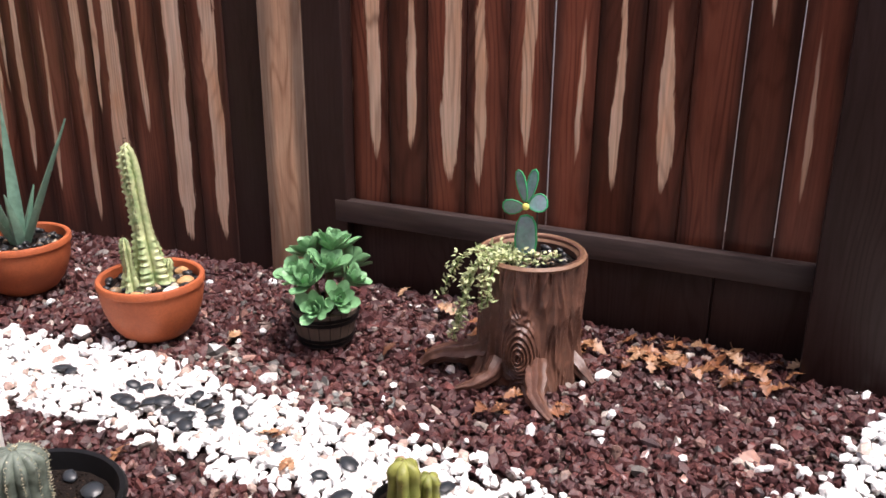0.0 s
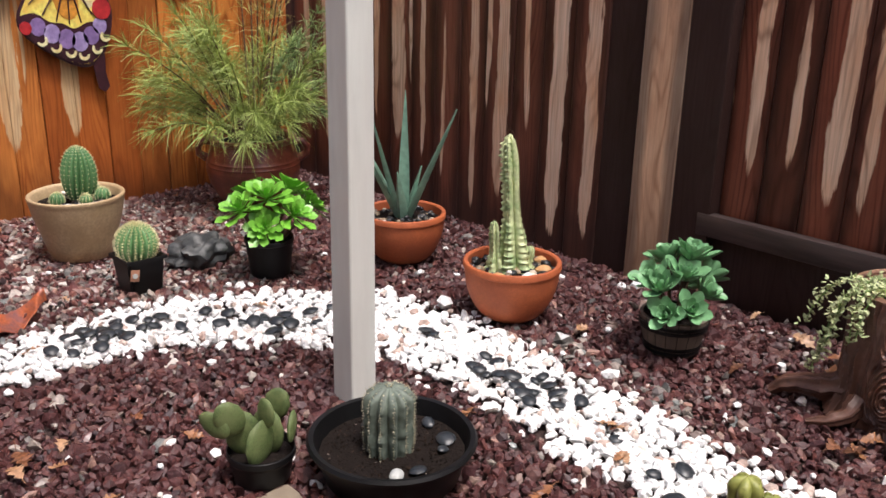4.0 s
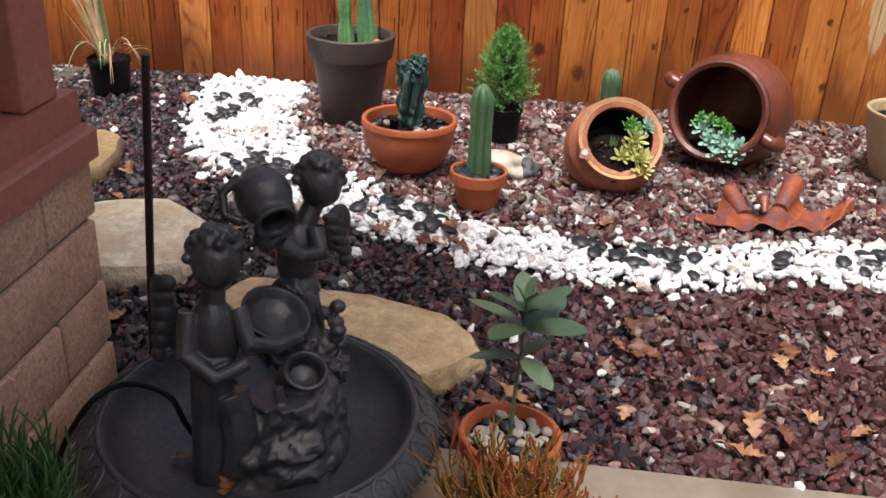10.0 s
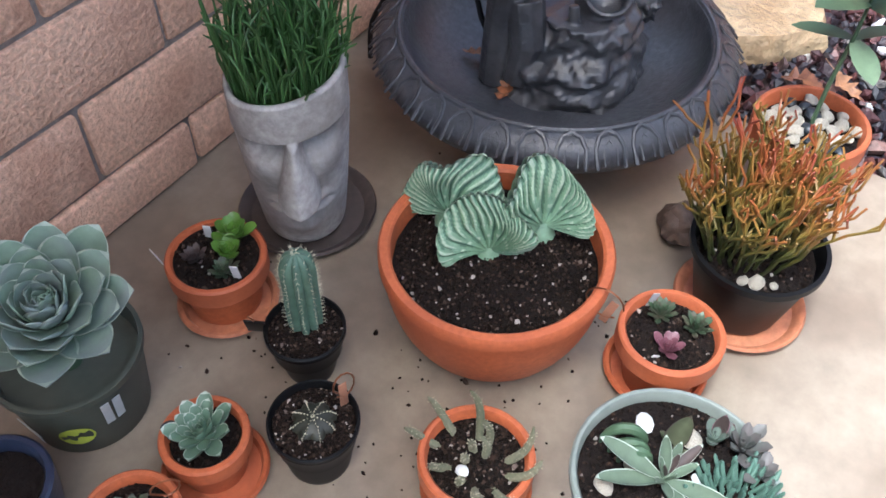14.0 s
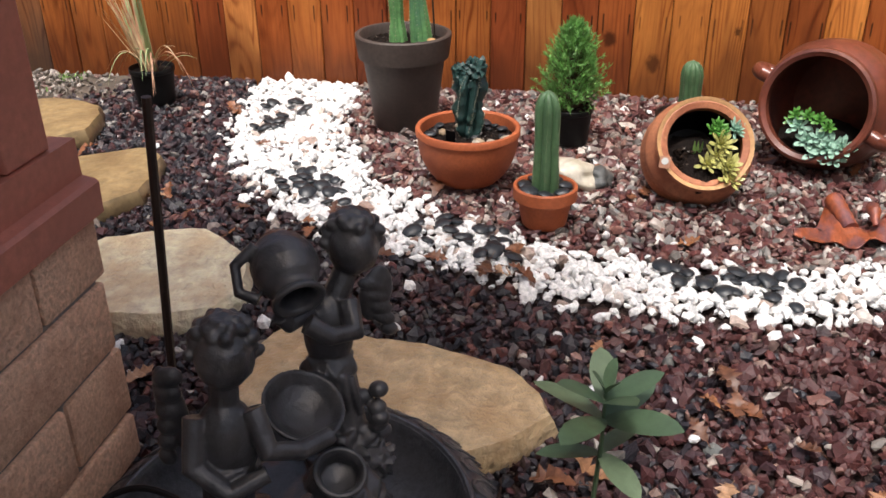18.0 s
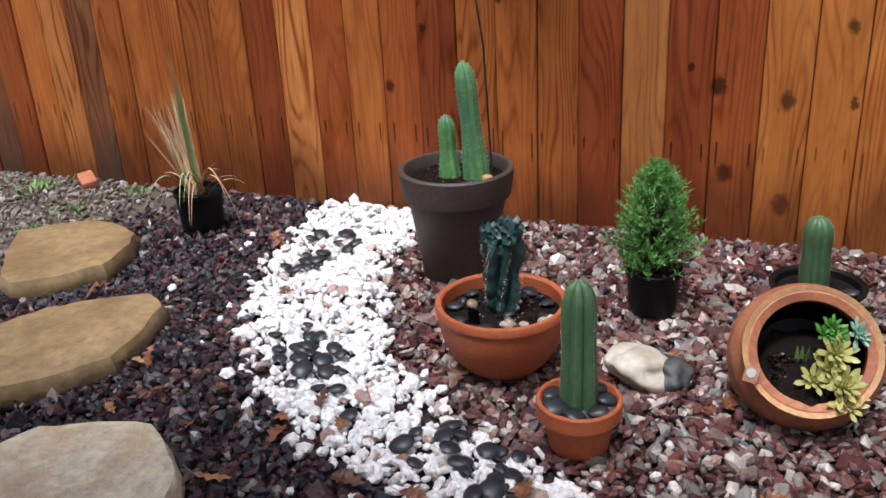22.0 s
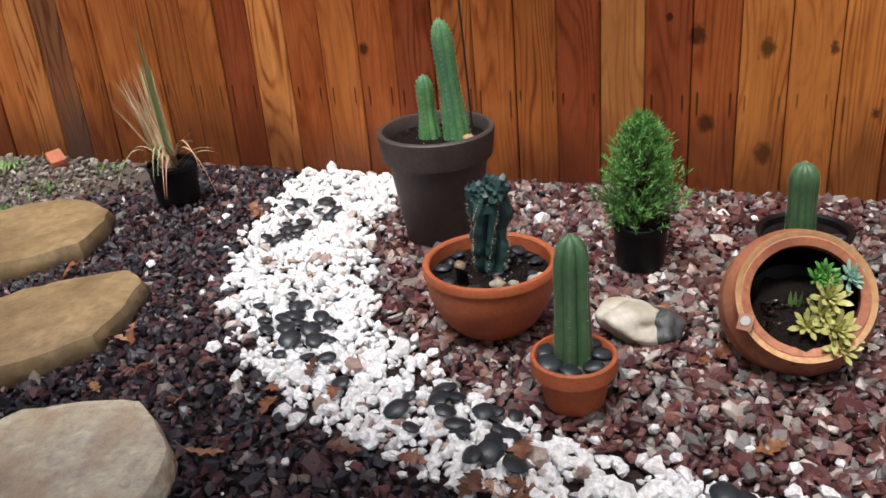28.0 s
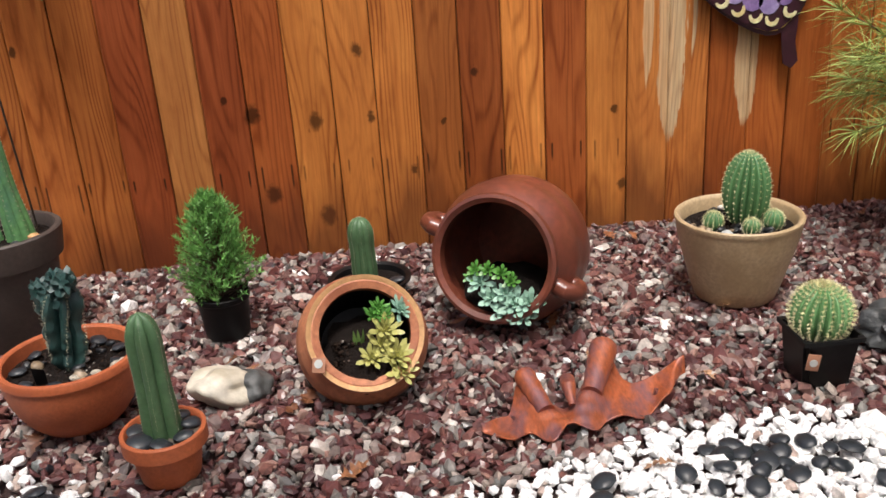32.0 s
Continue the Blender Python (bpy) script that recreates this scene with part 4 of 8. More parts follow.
def scatter(x0, x1, y0, y1, step, seed, z, zj):
    g = np.random.RandomState(seed)
    xs, ys = np.meshgrid(np.arange(x0, x1, step), np.arange(y0, y1, step))
    p = np.stack([xs.ravel(), ys.ravel()], 1)
    p += g.uniform(-0.55, 0.55, p.shape) * step
    return np.concatenate([p, z + g.normal(0, zj, (len(p), 1))], 1), g


def off_patio(p):
    return ~((p[:, 0] > -1.675) & (p[:, 1] < 0.925)) & ~((p[:, 0] > -1.78) & (p[:, 1] < -1.1))


p, g = scatter(-4.35, 1.2, -2.75, 2.83, 0.0195, 5, -0.012, 0.004)
inside, fence_side = band_side(p[:, 0], p[:, 1])
ragged = inside + g.normal(0, 0.018, len(p))
p, fence_side, inside, ragged = (q[off_patio(p)] for q in (p, fence_side, inside, ragged))
lava_like = (~fence_side) | (p[:, 1] > 1.9 + 0.25 * np.sin(p[:, 0] * 3))
g2 = np.random.RandomState(9)
dirt = p[:, 1] < -2.5 + 0.16 * np.sin(p[:, 0] * 4) + g2.normal(0, 0.08, len(p))
swap = g2.rand(len(p)) < 0.10
gravel = ragged < 0.0
dark_lava = (p[:, 1] < -0.35 + 0.3 * np.sin(p[:, 0] * 2.3) + g2.normal(0, 0.25, len(p)))
sel = gravel & (lava_like ^ swap) & ~dirt
tagged(heap("red_lava_gravel", p[sel & ~dark_lava], 0.0128, 0.8, LAVA, 11, 0.5), "small wet maroon lava rock covering the garden", "gravel", kind="stuff")
tagged(heap("dark_lava_gravel", p[sel & dark_lava], 0.0128, 0.8, LAVA_DARK, 15, 0.5), "small wet black and maroon lava rock round the stepping stones", "gravel", kind="stuff")
sel = gravel & ~(lava_like ^ swap) & ~dirt
tagged(heap("mixed_gravel", p[sel], 0.0160, 0.50, MIXED, 12, 0.36), "wet crushed gravel in maroon, pink and grey", "gravel", kind="stuff")
p2, g = scatter(-4.4, 0.7, -1.95, 2.75, 0.0205, 6, -0.002, 0.005)
ins, _ = band_side(p2[:, 0], p2[:, 1])
bare_ = np.sin(p2[:, 0] * 31 + 2 * np.sin(p2[:, 1] * 17)) * np.sin(p2[:, 1] * 29 + 2 * np.sin(p2[:, 0] * 13)) > 0.80
keep = (ins + g.normal(0, 0.030, len(p2)) > 0.012 + 0.06 * bare_) & (g.rand(len(p2)) > 0.06 + 0.35 * bare_) & off_patio(p2) & (p2[:, 0] > FENCE_X + 0.03)
stray = (g.rand(len(p2)) < 0.009 * np.exp(np.minimum(ins, 0) * 1.2)) & ~keep & off_patio(p2) & (p2[:, 0] > FENCE_X + 0.03)
tagged(heap("white_stones", p2[keep | stray], 0.0160, 0.68, WHITE_STONES, 13, 0.22, tilt=0.5), "band of white quartz stones winding through dark gravel", "stones", kind="stuff")

dirt_bm = bmesh.new()
bmesh.ops.create_grid(dirt_bm, x_segments=30, y_segments=14, size=0.5)
for v in dirt_bm.verts:
    v.co = Vector((-3.1 + 2.6 * v.co.x, -3.3 + 1.9 * v.co.y + 0.05 * math.sin(v.co.x * 9), -0.018 + 0.012 * noise.noise(v.co * 11)))
tagged(part("bare_soil", dirt_bm, DIRT, label="patch of bare grey dirt with grit and weeds"), category="soil", kind="structure")


pd, gd = scatter(-4.33, -1.9, -4.0, -2.2, 0.024, 21, -0.008, 0.004)
keep = gd.rand(len(pd)) < np.clip((-2.35 - pd[:, 1]) * 3 + 0.2 * np.sin(pd[:, 0] * 5), 0, 0.8)
tagged(heap("grey_grit", pd[keep], 0.011, 0.6, GREY_GRIT, 22, 0.3), "pale grey grit scattered over bare dirt", "grit", kind="stuff")


# ---- stepping stones ----
def flagstone(name, pts, top, thick, material, label):
    cx, cy = sum(p[0] for p in pts) / len(pts), sum(p[1] for p in pts) / len(pts)
    bm = bmesh.new()
    ring = []
    n = len(pts)
    for i in range(n):
        a, b = pts[i], pts[(i + 1) % n]
        for j in range(6):
            u = j / 6
            q = Vector((a[0] + (b[0] - a[0]) * u - cx, a[1] + (b[1] - a[1]) * u - cy, 0))
            k = 1 + 0.07 * math.sin(math.pi * u) + 0.05 * noise.noise(q * 14) + 0.035 * noise.noise(q * 40)
            ring.append(q * k)
    layers = []
    for s, z in ((1.0, -thick), (1.03, -thick * 0.55), (1.0, -thick * 0.2), (0.975, 0.0), (0.7, 0.004), (0.35, 0.003)):
        layers.append([bm.verts.new((q.x * s * (1 + 0.02 * noise.noise(q * 30 + Vector((0, 0, s * 9)))), q.y * s, z + 0.005 * noise.noise(q * 9 * s))) for q in ring])
    m = len(ring)
    for a, b in zip(layers, layers[1:]):
        for k in range(m):
            bm.faces.new((a[k], a[(k + 1) % m], b[(k + 1) % m], b[k]))
    bm.faces.new(layers[-1])
    o = part(name, bm, material, label=label, at=pose(cx, cy, top))
    return tagged(o, category="stepping stone", group="flagstone stepping stones")


flagstone("stepping_stone", [(-2.30, -1.62), (-2.47, -1.65), (-2.60, -1.62), (-2.70, -1.35), (-2.52, -1.15), (-2.27, -1.14), (-2.2, -1.4)], 0.055, 0.075, FLAG_WHITE, "rough pale flagstone stepping stone among dark lava rock")
flagstone("stepping_stone", [(-2.72, -2.12), (-2.87, -2.19), (-3.12, -2.11), (-3.30, -1.87), (-3.23, -1.76), (-2.93, -1.69), (-2.69, -1.88)], 0.05, 0.07, FLAG, "smooth wet tan flagstone stepping stone")
flagstone("stepping_stone", [(-3.34, -2.53), (-3.61, -2.73), (-3.79, -2.51), (-3.71, -2.25), (-3.43, -2.16), (-3.21, -2.37)], 0.055, 0.075, FLAG, "smooth wet tan flagstone stepping stone near the bare dirt")
flagstone("stepping_stone", [(-2.24, -0.95), (-2.21, -0.72), (-2.18, -0.54), (-2.13, -0.39), (-1.98, -0.29), (-1.85, -0.42), (-1.80, -0.70), (-1.92, -0.98)], 0.055, 0.07, FLAG_PALE, "pale tan flagstone stepping stone beside the fountain")


# ---- kinds of plants and pots ----
def pot_thing(name, x, y, label, rz=0.0, category="potted plant", group=""):
    return thing(name, x, y, 0.0, rz, label, category, group)


def bowl_profile(r, h, rb, wall=0.012):
    out = [(0, 0), (rb * 0.95, 0), (rb, 0.004)]
    for i in range(1, 10):
        u = i / 10
        out.append((rb + (r - rb) * math.sin(u * math.pi / 2) ** 0.85, 0.004 + (h - 0.03) * u ** 1.25))
    out += [(r, h - 0.026), (r + 0.006, h - 0.022), (r + 0.006, h - 0.004), (r + 0.003, h), (r - wall + 0.004, h), (r - wall, h - 0.004), (r - wall - 0.003, h - 0.06), (0, h - 0.065)]
    return out


def rosette_bm(n, length, width, thick=0.006, lift0=82, lift1=12, tip=0.72, curl=0.25, cup=0.3, at=(0, 0, 0), tilt=None, spoony=False):
    """Leaves in a golden spiral, short and steep inside, long and flat outside: a leaf, the bud in the middle, and each leaf's pose."""
    base = Matrix.Translation(at) @ (tilt or Matrix())
    poses = []
    for i in range(n):
        u = (i + 0.5) / n
        s = 0.28 + 0.72 * u ** 0.8
        poses.append(base @ aim((0, 0, length * 0.12 * (1 - u)), i * 137.5 + rng.uniform(-6, 6), lift0 + (lift1 - lift0) * u ** 0.8 + rng.uniform(-5, 5), 0, s * rng.uniform(0.94, 1.05)))
    bud = blob((0, 0, length * 0.10), (length * 0.10, length * 0.10, length * 0.2), sub=1)
    bmesh.ops.transform(bud, matrix=base, verts=bud.verts)
    return n, spoon(length, width, thick, curl, cup, 7) if spoony else leaf(length, width, thick, curl, cup, tip, 6), bud, poses


def needles(bm, p, d, count, length, width=0.0011, spread=0.9, droop=0.0):
    for _ in range(count):
        q = (d + Vector((rng.gauss(0, spread), rng.gauss(0, spread), rng.gauss(0, spread)))).normalized()
        e = p + q * length * rng.uniform(0.6, 1.1) - Vector((0, 0, droop * length))
        mid = (p + e) / 2 + Vector((0, 0, droop * length * 0.35))
        s = q.cross(Vector((rng.uniform(-1, 1), rng.uniform(-1, 1), 0.4))).normalized() * width
        a, b, c, f, t = (bm.verts.new(v) for v in (p + s, p - s, mid + s, mid - s, e))
        bm.faces.new((a, b, f, c)), bm.faces.new((c, f, t))


def blade(bm, p, yaw, pitch, length, width, droop, seg=6):
    d = Vector((math.cos(radians(yaw)) * math.cos(radians(pitch)), math.sin(radians(yaw)) * math.cos(radians(pitch)), math.sin(radians(pitch))))
    s = Vector((-math.sin(radians(yaw)), math.cos(radians(yaw)), 0))
    prev = None
    for i in range(seg + 1):
        u = i / seg
        c = Vector(p) + d * length * u - Vector((0, 0, droop * length * u * u))
        w = width * (1 - u ** 2) * 0.5 + 0.0003
        row = [bm.verts.new(c + s * w), bm.verts.new(c - Vector((0, 0, w * 0.5))), bm.verts.new(c - s * w)]
        if prev:
            bm.faces.new((prev[0], row[0], row[1], prev[1])), bm.faces.new((prev[1], row[1], row[2], prev[2]))
        prev = row


def tag_stake(parent, x, y, z, rz, h=0.05, w=0.013, material=None, lean=15):
    bm = box(w, 0.0016, h, (0, 0, h / 2), 0.0006, segs=1)
    return part("plant_label", bm, material or WHITE_TAG, parent, "plain plant label", at=pose(x, y, z, lean, rng.uniform(-12, 12), rz), smooth=False)


def bars(parent, spots, w, h, material, name="print_bar"):
    """Unreadable print: flat bars. spots: poses."""
    me = mesh_of(name, box(w, 0.0012, h), material, smooth=False)
    for m in spots:
        part(name, me, None, parent, at=m)


def scatter_bits(parent, r, z, n, size, material, seed, name="dressing", smooth=True):
    g = np.random.RandomState(seed)
    rad, ang = r * np.sqrt(g.rand(n)), g.rand(n) * 6.283
    o = heap(name, np.stack([rad * np.cos(ang), rad * np.sin(ang), np.full(n, z)], 1), size, 0.6, material, seed, 0.2, fine=True, smooth=smooth, parent=parent, tilt=0.3)
    return tagged(o, kind="stuff")


DRESSING = stones_mat("mixed_top_stones", [(0.0, (0.014, 0.016, 0.018)), (0.55, (0.03, 0.034, 0.036)), (0.75, (0.3, 0.22, 0.13)), (0.9, (0.45, 0.38, 0.28)), (1.0, (0.7, 0.68, 0.64))], 0.4, 0.15)

# ---- plants along the orange fence ----
# tall grey pot with two columns of cactus
t = pot_thing("tall_cactus_pot", -3.845, -1.005, "tall grey-brown pot with two green columnar cacti")
part("pot", lathe([(0, 0), (0.118, 0), (0.122, 0.005), (0.158, 0.262), (0.160, 0.27), (0.176, 0.275), (0.187, 0.352), (0.187, 0.362), (0.182, 0.366), (0.170, 0.366), (0.166, 0.36), (0.160, 0.30), (0, 0.30)]), GREY_POT, t)
soil(t, 0.160, 0.328, bits=260)
for lx, ly, hh, rr, ld in ((0.0, 0.072, 0.400, 0.045, (0.0, -0.034)), (0.0, -0.020, 0.212, 0.038, (-0.005, -0.010))):
    bm, cr = ribbed(hh, rr, 7, 0.13, ld, 0.03, 8, 0.74, 1.0, at=(lx, ly, 0.32))
    c = part("stem", bm, CACTUS_TALL, t, "plump light green ribbed column")
    part("spine_cover", spines(cr[::2], 0.006, 4, 0.0008), SPINE, c)
pebble_on(t, 0.02, 0.115, 0.34, 0.022, "stone", RIM_PALE)
pebble_on(t, 0.06, 0.07, 0.34, 0.018)
part("stake", tube([(0.0, 0.125, 0.3), (-0.005, 0.105, 0.75), (-0.012, 0.065, 1.02), (-0.016, 0.035, 1.19), (-0.017, 0.005, 1.225), (-0.016, -0.025, 1.20)], 0.0034, 6), IRON, t, "long dark hooked support stake")

# hanging basket with trailing strings, high on the fence
t = thing("hanging_plant", -4.18, -0.95, 1.36, 0, "trailing green string plant in a hanging pot on the fence", "potted plant")
part("pot", lathe([(0, 0), (0.08, 0), (0.085, 0.005), (0.11, 0.12), (0.118, 0.125), (0.118, 0.14), (0.108, 0.14), (0.10, 0.10), (0, 0.10)]), TERRA_DARK, t)
part("hook", tube([(-0.168, 0, 0.15), (-0.10, 0, 0.42), (0, 0, 0.45), (0.0, 0.11, 0.14)], 0.004, 6), IRON, t)
for k, (sy, sz) in enumerate(((-0.21, 0.22), (-0.19, 0.13), (0.05, 0.25), (0.07, 0.20), (0.14, 0.36), (0.16, 0.30), (0.19, 0.18), (0.12, 0.2), (-0.23, 0.16), (0.21, 0.1))):
    y0 = max(-0.1, min(0.1, sy))
    pts = [Vector((0.03, y0 * 0.7, 0.12)), Vector((0.07, sy * 0.8, 0.15)), Vector((0.09, sy, 0.06)), Vector((0.09 + rng.gauss(0, 0.01), sy + rng.gauss(0, 0.008), -sz * 0.5)), Vector((0.085, sy + rng.gauss(0, 0.012), -sz))]
    st = part("strand", tube(pts, 0.0018, 5), GRASS_GREEN, t)
    lf = bmesh.new()
    for i in range(4):
        for j in range(14):
            leaf(rng.uniform(0.012, 0.02), 0.011, 0.003, 0.1, 0.1, 0.6, 3, lf, aim(pts[i].lerp(pts[i + 1], rng.random()), rng.uniform(0, 360), rng.uniform(-50, 40)))
    part("leaves", lf, SEDUM_GREEN, st)

# bowl with a knobbly blue-green cactus
t = pot_thing("monstrose_cactus_pot", -3.295, -0.668, "round terracotta bowl with a gnarled blue-green crested cactus")
part("pot", lathe(bowl_profile(0.170, 0.198, 0.085)), TERRACOTTA, t)
soil(t, 0.157, 0.160, bits=420)
scatter_bits(t, 0.150, 0.168, 16, 0.013, DRESSING, 41)
bm, cr = ribbed(0.235, 0.042, 6, 0.30, (-0.01, 0.0), 0.05, 6, 1.25, 0.8, at=(0, 0.005, 0.16), twist=0.9)
for v in bm.verts:
    k = noise.noise(v.co * 26) * 0.016 + noise.noise(v.co * 60) * 0.007
    v.co += Vector((v.co.x, v.co.y - 0.005, 0)).normalized() * k
for by, bz, bs in ((0.035, 0.395, 0.032), (-0.03, 0.375, 0.028), (0.012, 0.405, 0.024), (0.0, 0.36, 0.036)):
    blob((rng.uniform(-0.01, 0.015), by, bz), (bs, bs * 0.8, bs * 1.1), sub=3, rough=0.7, freq=9, bm=bm)
c = part("crest", bm, CACTUS_BLUE, t, "twisted dark blue-green stem with a lumpy crown")
part("spine_cover", spines(cr, 0.010, 3, 0.0008), SPINE, c)
tag_stake(t, 0.085, -0.045, 0.155, 80, 0.062, 0.034, BLACK)
for a in range(9):
    pebble_on(t, 0.125 * math.cos(a * 0.7), 0.125 * math.sin(a * 0.7), 0.173, rng.uniform(0.016, 0.026))
for a in (0.2, 0.6, 1.1):
    pebble_on(t, 0.10 * math.cos(a), 0.12 * math.sin(a) + 0.02, 0.178, 0.015, "stone", ROCK_WHITE)

# small pot with one column
t = pot_thing("column_cactus_pot", -3.005, -0.385, "small terracotta pot with a dark green column cactus and black pebbles")
part("pot", lathe(pot_profile(0.098, 0.128, 0.068, lip=0.008, lip_h=0.04)), TERRACOTTA, t)
soil(t, 0.084, 0.108, DIRT)
bm, cr = ribbed(0.318, 0.046, 6, 0.20, (-0.008, -0.005), 0.02, 10, 0.90, 0.98, at=(0, 0, 0.10), twist=0.15)
c = part("stem", bm, CACTUS, t, "dark green six-ribbed column")
part("spine_cover", spines(cr, 0.004, 2, 0.0006), SPINE, c)
for a in range(7):
    q = a * 0.9 + 0.1
    pebble_on(t, 0.063 * math.cos(q), 0.063 * math.sin(q), 0.122, rng.uniform(0.025, 0.032))

# clipped shrub in a nursery pot
t = pot_thing("little_conifer_pot", -3.735, -0.345, "small cone-shaped green needle shrub in a black nursery pot")
part("pot", lathe(pot_profile(0.083, 0.140, 0.068, 0.004, lip=0.004, lip_h=0.02)), BLACK, t)
soil(t, 0.077, 0.12)
tw, nd = bmesh.new(), bmesh.new()
for i in range(380):
    u = rng.random() ** 0.95
    a = i * 2.399
    z0 = 0.125 + 0.27 * u
    rr = (0.098 * (1 - u ** 2.2) ** 0.75 + 0.010) * rng.choice((0.7, 0.85, 0.95, 1.05, 1.3)) * (1 + 0.16 * noise.noise(Vector((math.cos(a) * 1.7, math.sin(a) * 1.7, z0 * 13))))
    p0, p1 = Vector((0, 0, z0 - 0.04)), Vector((rr * math.cos(a), rr * math.sin(a), z0 + 0.035 + 0.03 * u))
    tube([p0, (p0 + p1) / 2 + Vector((0, 0, -0.008)), p1], [0.0016, 0.0012, 0.0006], 4, tw, cap=False)
    for k in (0.5, 0.66, 0.8, 0.92, 1.0):
        needles(nd, p0.lerp(p1, k), (p1 - p0).normalized() * 0.9 + Vector((0, 0, 0.5)), 6, 0.023, 0.0013, 0.7)
part("branchwork", tw, BARK, t)
part("needles", nd, ROSEMARY, t, "dense short bright green needles", smooth=False)

# two-tone rock
rock = tagged(part("rock", blob((0, 0, 0), (0.092, 0.078, 0.050), (0, 8, 20), 4, 0.42, 3.2), ROCK_WHITE, label="pale cream rock with one dark grey end", at=pose(-3.345, -0.30, 0.026, 0, 4, 96)), category="rock")
part("dark_end", blob((0.066, 0.004, -0.006), (0.058, 0.062, 0.040), (0, 10, 10), 4, 0.35, 3.5), ROCK_DARK, rock)


def belly_jar(r, length, mouth, wall, lip, seg=48):
    """A pot-bellied jar, mouth at +z."""
    prof = [(0, 0), (r * 0.55, 0), (r * 0.62, 0.006)]
    for i in range(1, 13):
        u = i / 13
        prof.append((r * (0.62 + 0.38 * math.sin(math.pi * min(1, u * 0.95 + 0.08)) ** 0.8) if u < 0.62 else mouth + (r - mouth) * math.cos((u - 0.62) / 0.38 * math.pi / 2) ** 0.9, length * u))
    prof += [(mouth + 0.002, length * 0.985), (mouth + lip, length * 0.99), (mouth + lip + 0.004, length + 0.008), (mouth + lip, length + 0.02), (mouth, length + 0.024), (mouth - wall, length + 0.016)]
    inner = [(max(0.0, a - wall), max(b, 0.02)) for a, b in prof[3:15]][::-1]
    prof += [(mouth - wall, length * 0.95)] + inner + [(0, 0.02)]
    return lathe(prof, seg)


def tipped(length_deg, facing):
    """Lays a jar down: its mouth turns to face the yaw and stays length_deg above level."""
    return Matrix.Rotation(radians(facing), 4, "Z") @ Matrix.Rotation(radians(90 - length_deg), 4, "Y")


# small tipped clay pot with yellow-green sedum
t = pot_thing("tipped_clay_pot", -3.345, 0.078, "old terracotta pot lying tipped, spilling yellow-green succulents")
lay = Matrix.Translation((0, 0, 0.122)) @ tipped(36, 8) @ Matrix.Diagonal((1.08, 1.08, 1.08, 1)) @ Matrix.Translation((0, 0, -0.10))
bm = belly_jar(0.163, 0.205, 0.125, 0.016, 0.014)
bmesh.ops.transform(bm, matrix=lay, verts=bm.verts)
part("pot", bm, TERRA_PALE, t)
bm = lathe([(0.118, 0.212), (0.128, 0.222), (0.140, 0.226), (0.139, 0.219), (0.128, 0.214)], 48)
bmesh.ops.transform(bm, matrix=lay @ Matrix.Translation((0, 0, 0.006)), verts=bm.verts)
part("worn_rim", bm, RIM_PALE, t, "pale worn rim")
# black shell just within the pot's wall, open at the mouth
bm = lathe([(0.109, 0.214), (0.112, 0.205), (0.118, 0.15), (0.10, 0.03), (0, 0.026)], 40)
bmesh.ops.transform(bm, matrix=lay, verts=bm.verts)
part("liner", bm, BLACK, t, "black inside of the pot")


def mouth_spot(lay_, z, r, a, b, out=0.0):
    """A place in the mouth of a tipped jar: a of its radius to the side, b upwards."""
    c = lay_ @ Vector((0, 0, z))
    ax = (lay_ @ Vector((0, 0, z + 1)) - c).normalized()
    side = Vector((-ax.y, ax.x, 0)).normalized()
    return c + side * a * r + ax.cross(side) * b * r + ax * out


part("soil", blob(mouth_spot(lay, 0.135, 0.12, 0.0, -0.35), (0.125, 0.112, 0.062), (0, 18, 8), 3, 0.22, 7), SOIL, t)
gp = [mouth_spot(lay, 0.185, 0.115, rng.uniform(-0.75, 0.7), rng.uniform(-0.75, -0.05), rng.uniform(-0.012, 0.012)) for _ in range(700)]
tagged(heap("grit", np.array([p[:] for p in gp]), 0.0038, 0.8, GRITTY, 51, parent=t), kind="stuff")
for a_, b_, n_, ln, m_ in ((0.42, 0.0, 18, 0.058, SEDUM_YELLOW), (0.55, -0.62, 20, 0.064, SEDUM_YELLOW), (0.05, -0.55, 16, 0.048, SEDUM_YELLOW), (0.30, -0.32, 14, 0.05, SEDUM_YELLOW), (0.62, -0.95, 16, 0.05, SEDUM_YELLOW), (0.22, 0.35, 15, 0.036, SEDUM_GREEN), (0.45, 0.32, 15, 0.036, SEDUM_GREEN), (0.36, 0.5, 13, 0.032, SEDUM_GREEN), (0.82, 0.38, 20, 0.046, ECHE_SMALL)):
    part("rosette", rosette_bm(n_ + 8, ln, ln * 0.33, 0.010, 82, 0, tilt=Euler((radians(-20 * a_), radians(42), radians(12))).to_matrix().to_4x4(), at=mouth_spot(lay, 0.205, 0.12, a_, b_, 0.012)), m_, t)
for a_ in (-0.22, -0.14, -0.06):
    bm = bmesh.new()
    blade(bm, mouth_spot(lay, 0.185, 0.12, a_, -0.2), rng.uniform(-40, 40), 82, 0.055, 0.011, 0.08)
    part("sprout", bm, GRASS_GREEN, t)
bm = box(0.034, 0.003, 0.038, bevel=0.001)
lab = part("price_tag", bm, TAG_BROWN, t, "small brown clay tag with a round white emblem", at=Matrix.Translation(lay @ Vector((0.06, -0.120, 0.238))) @ pose(0, 0, 0, -35, 0, 75))
part("emblem", lathe([(0, 0), (0.011, 0), (0.011, 0.0015), (0, 0.0015)], 16), PRINT_GREY, lab, at=pose(0, -0.003, 0.003, 90))

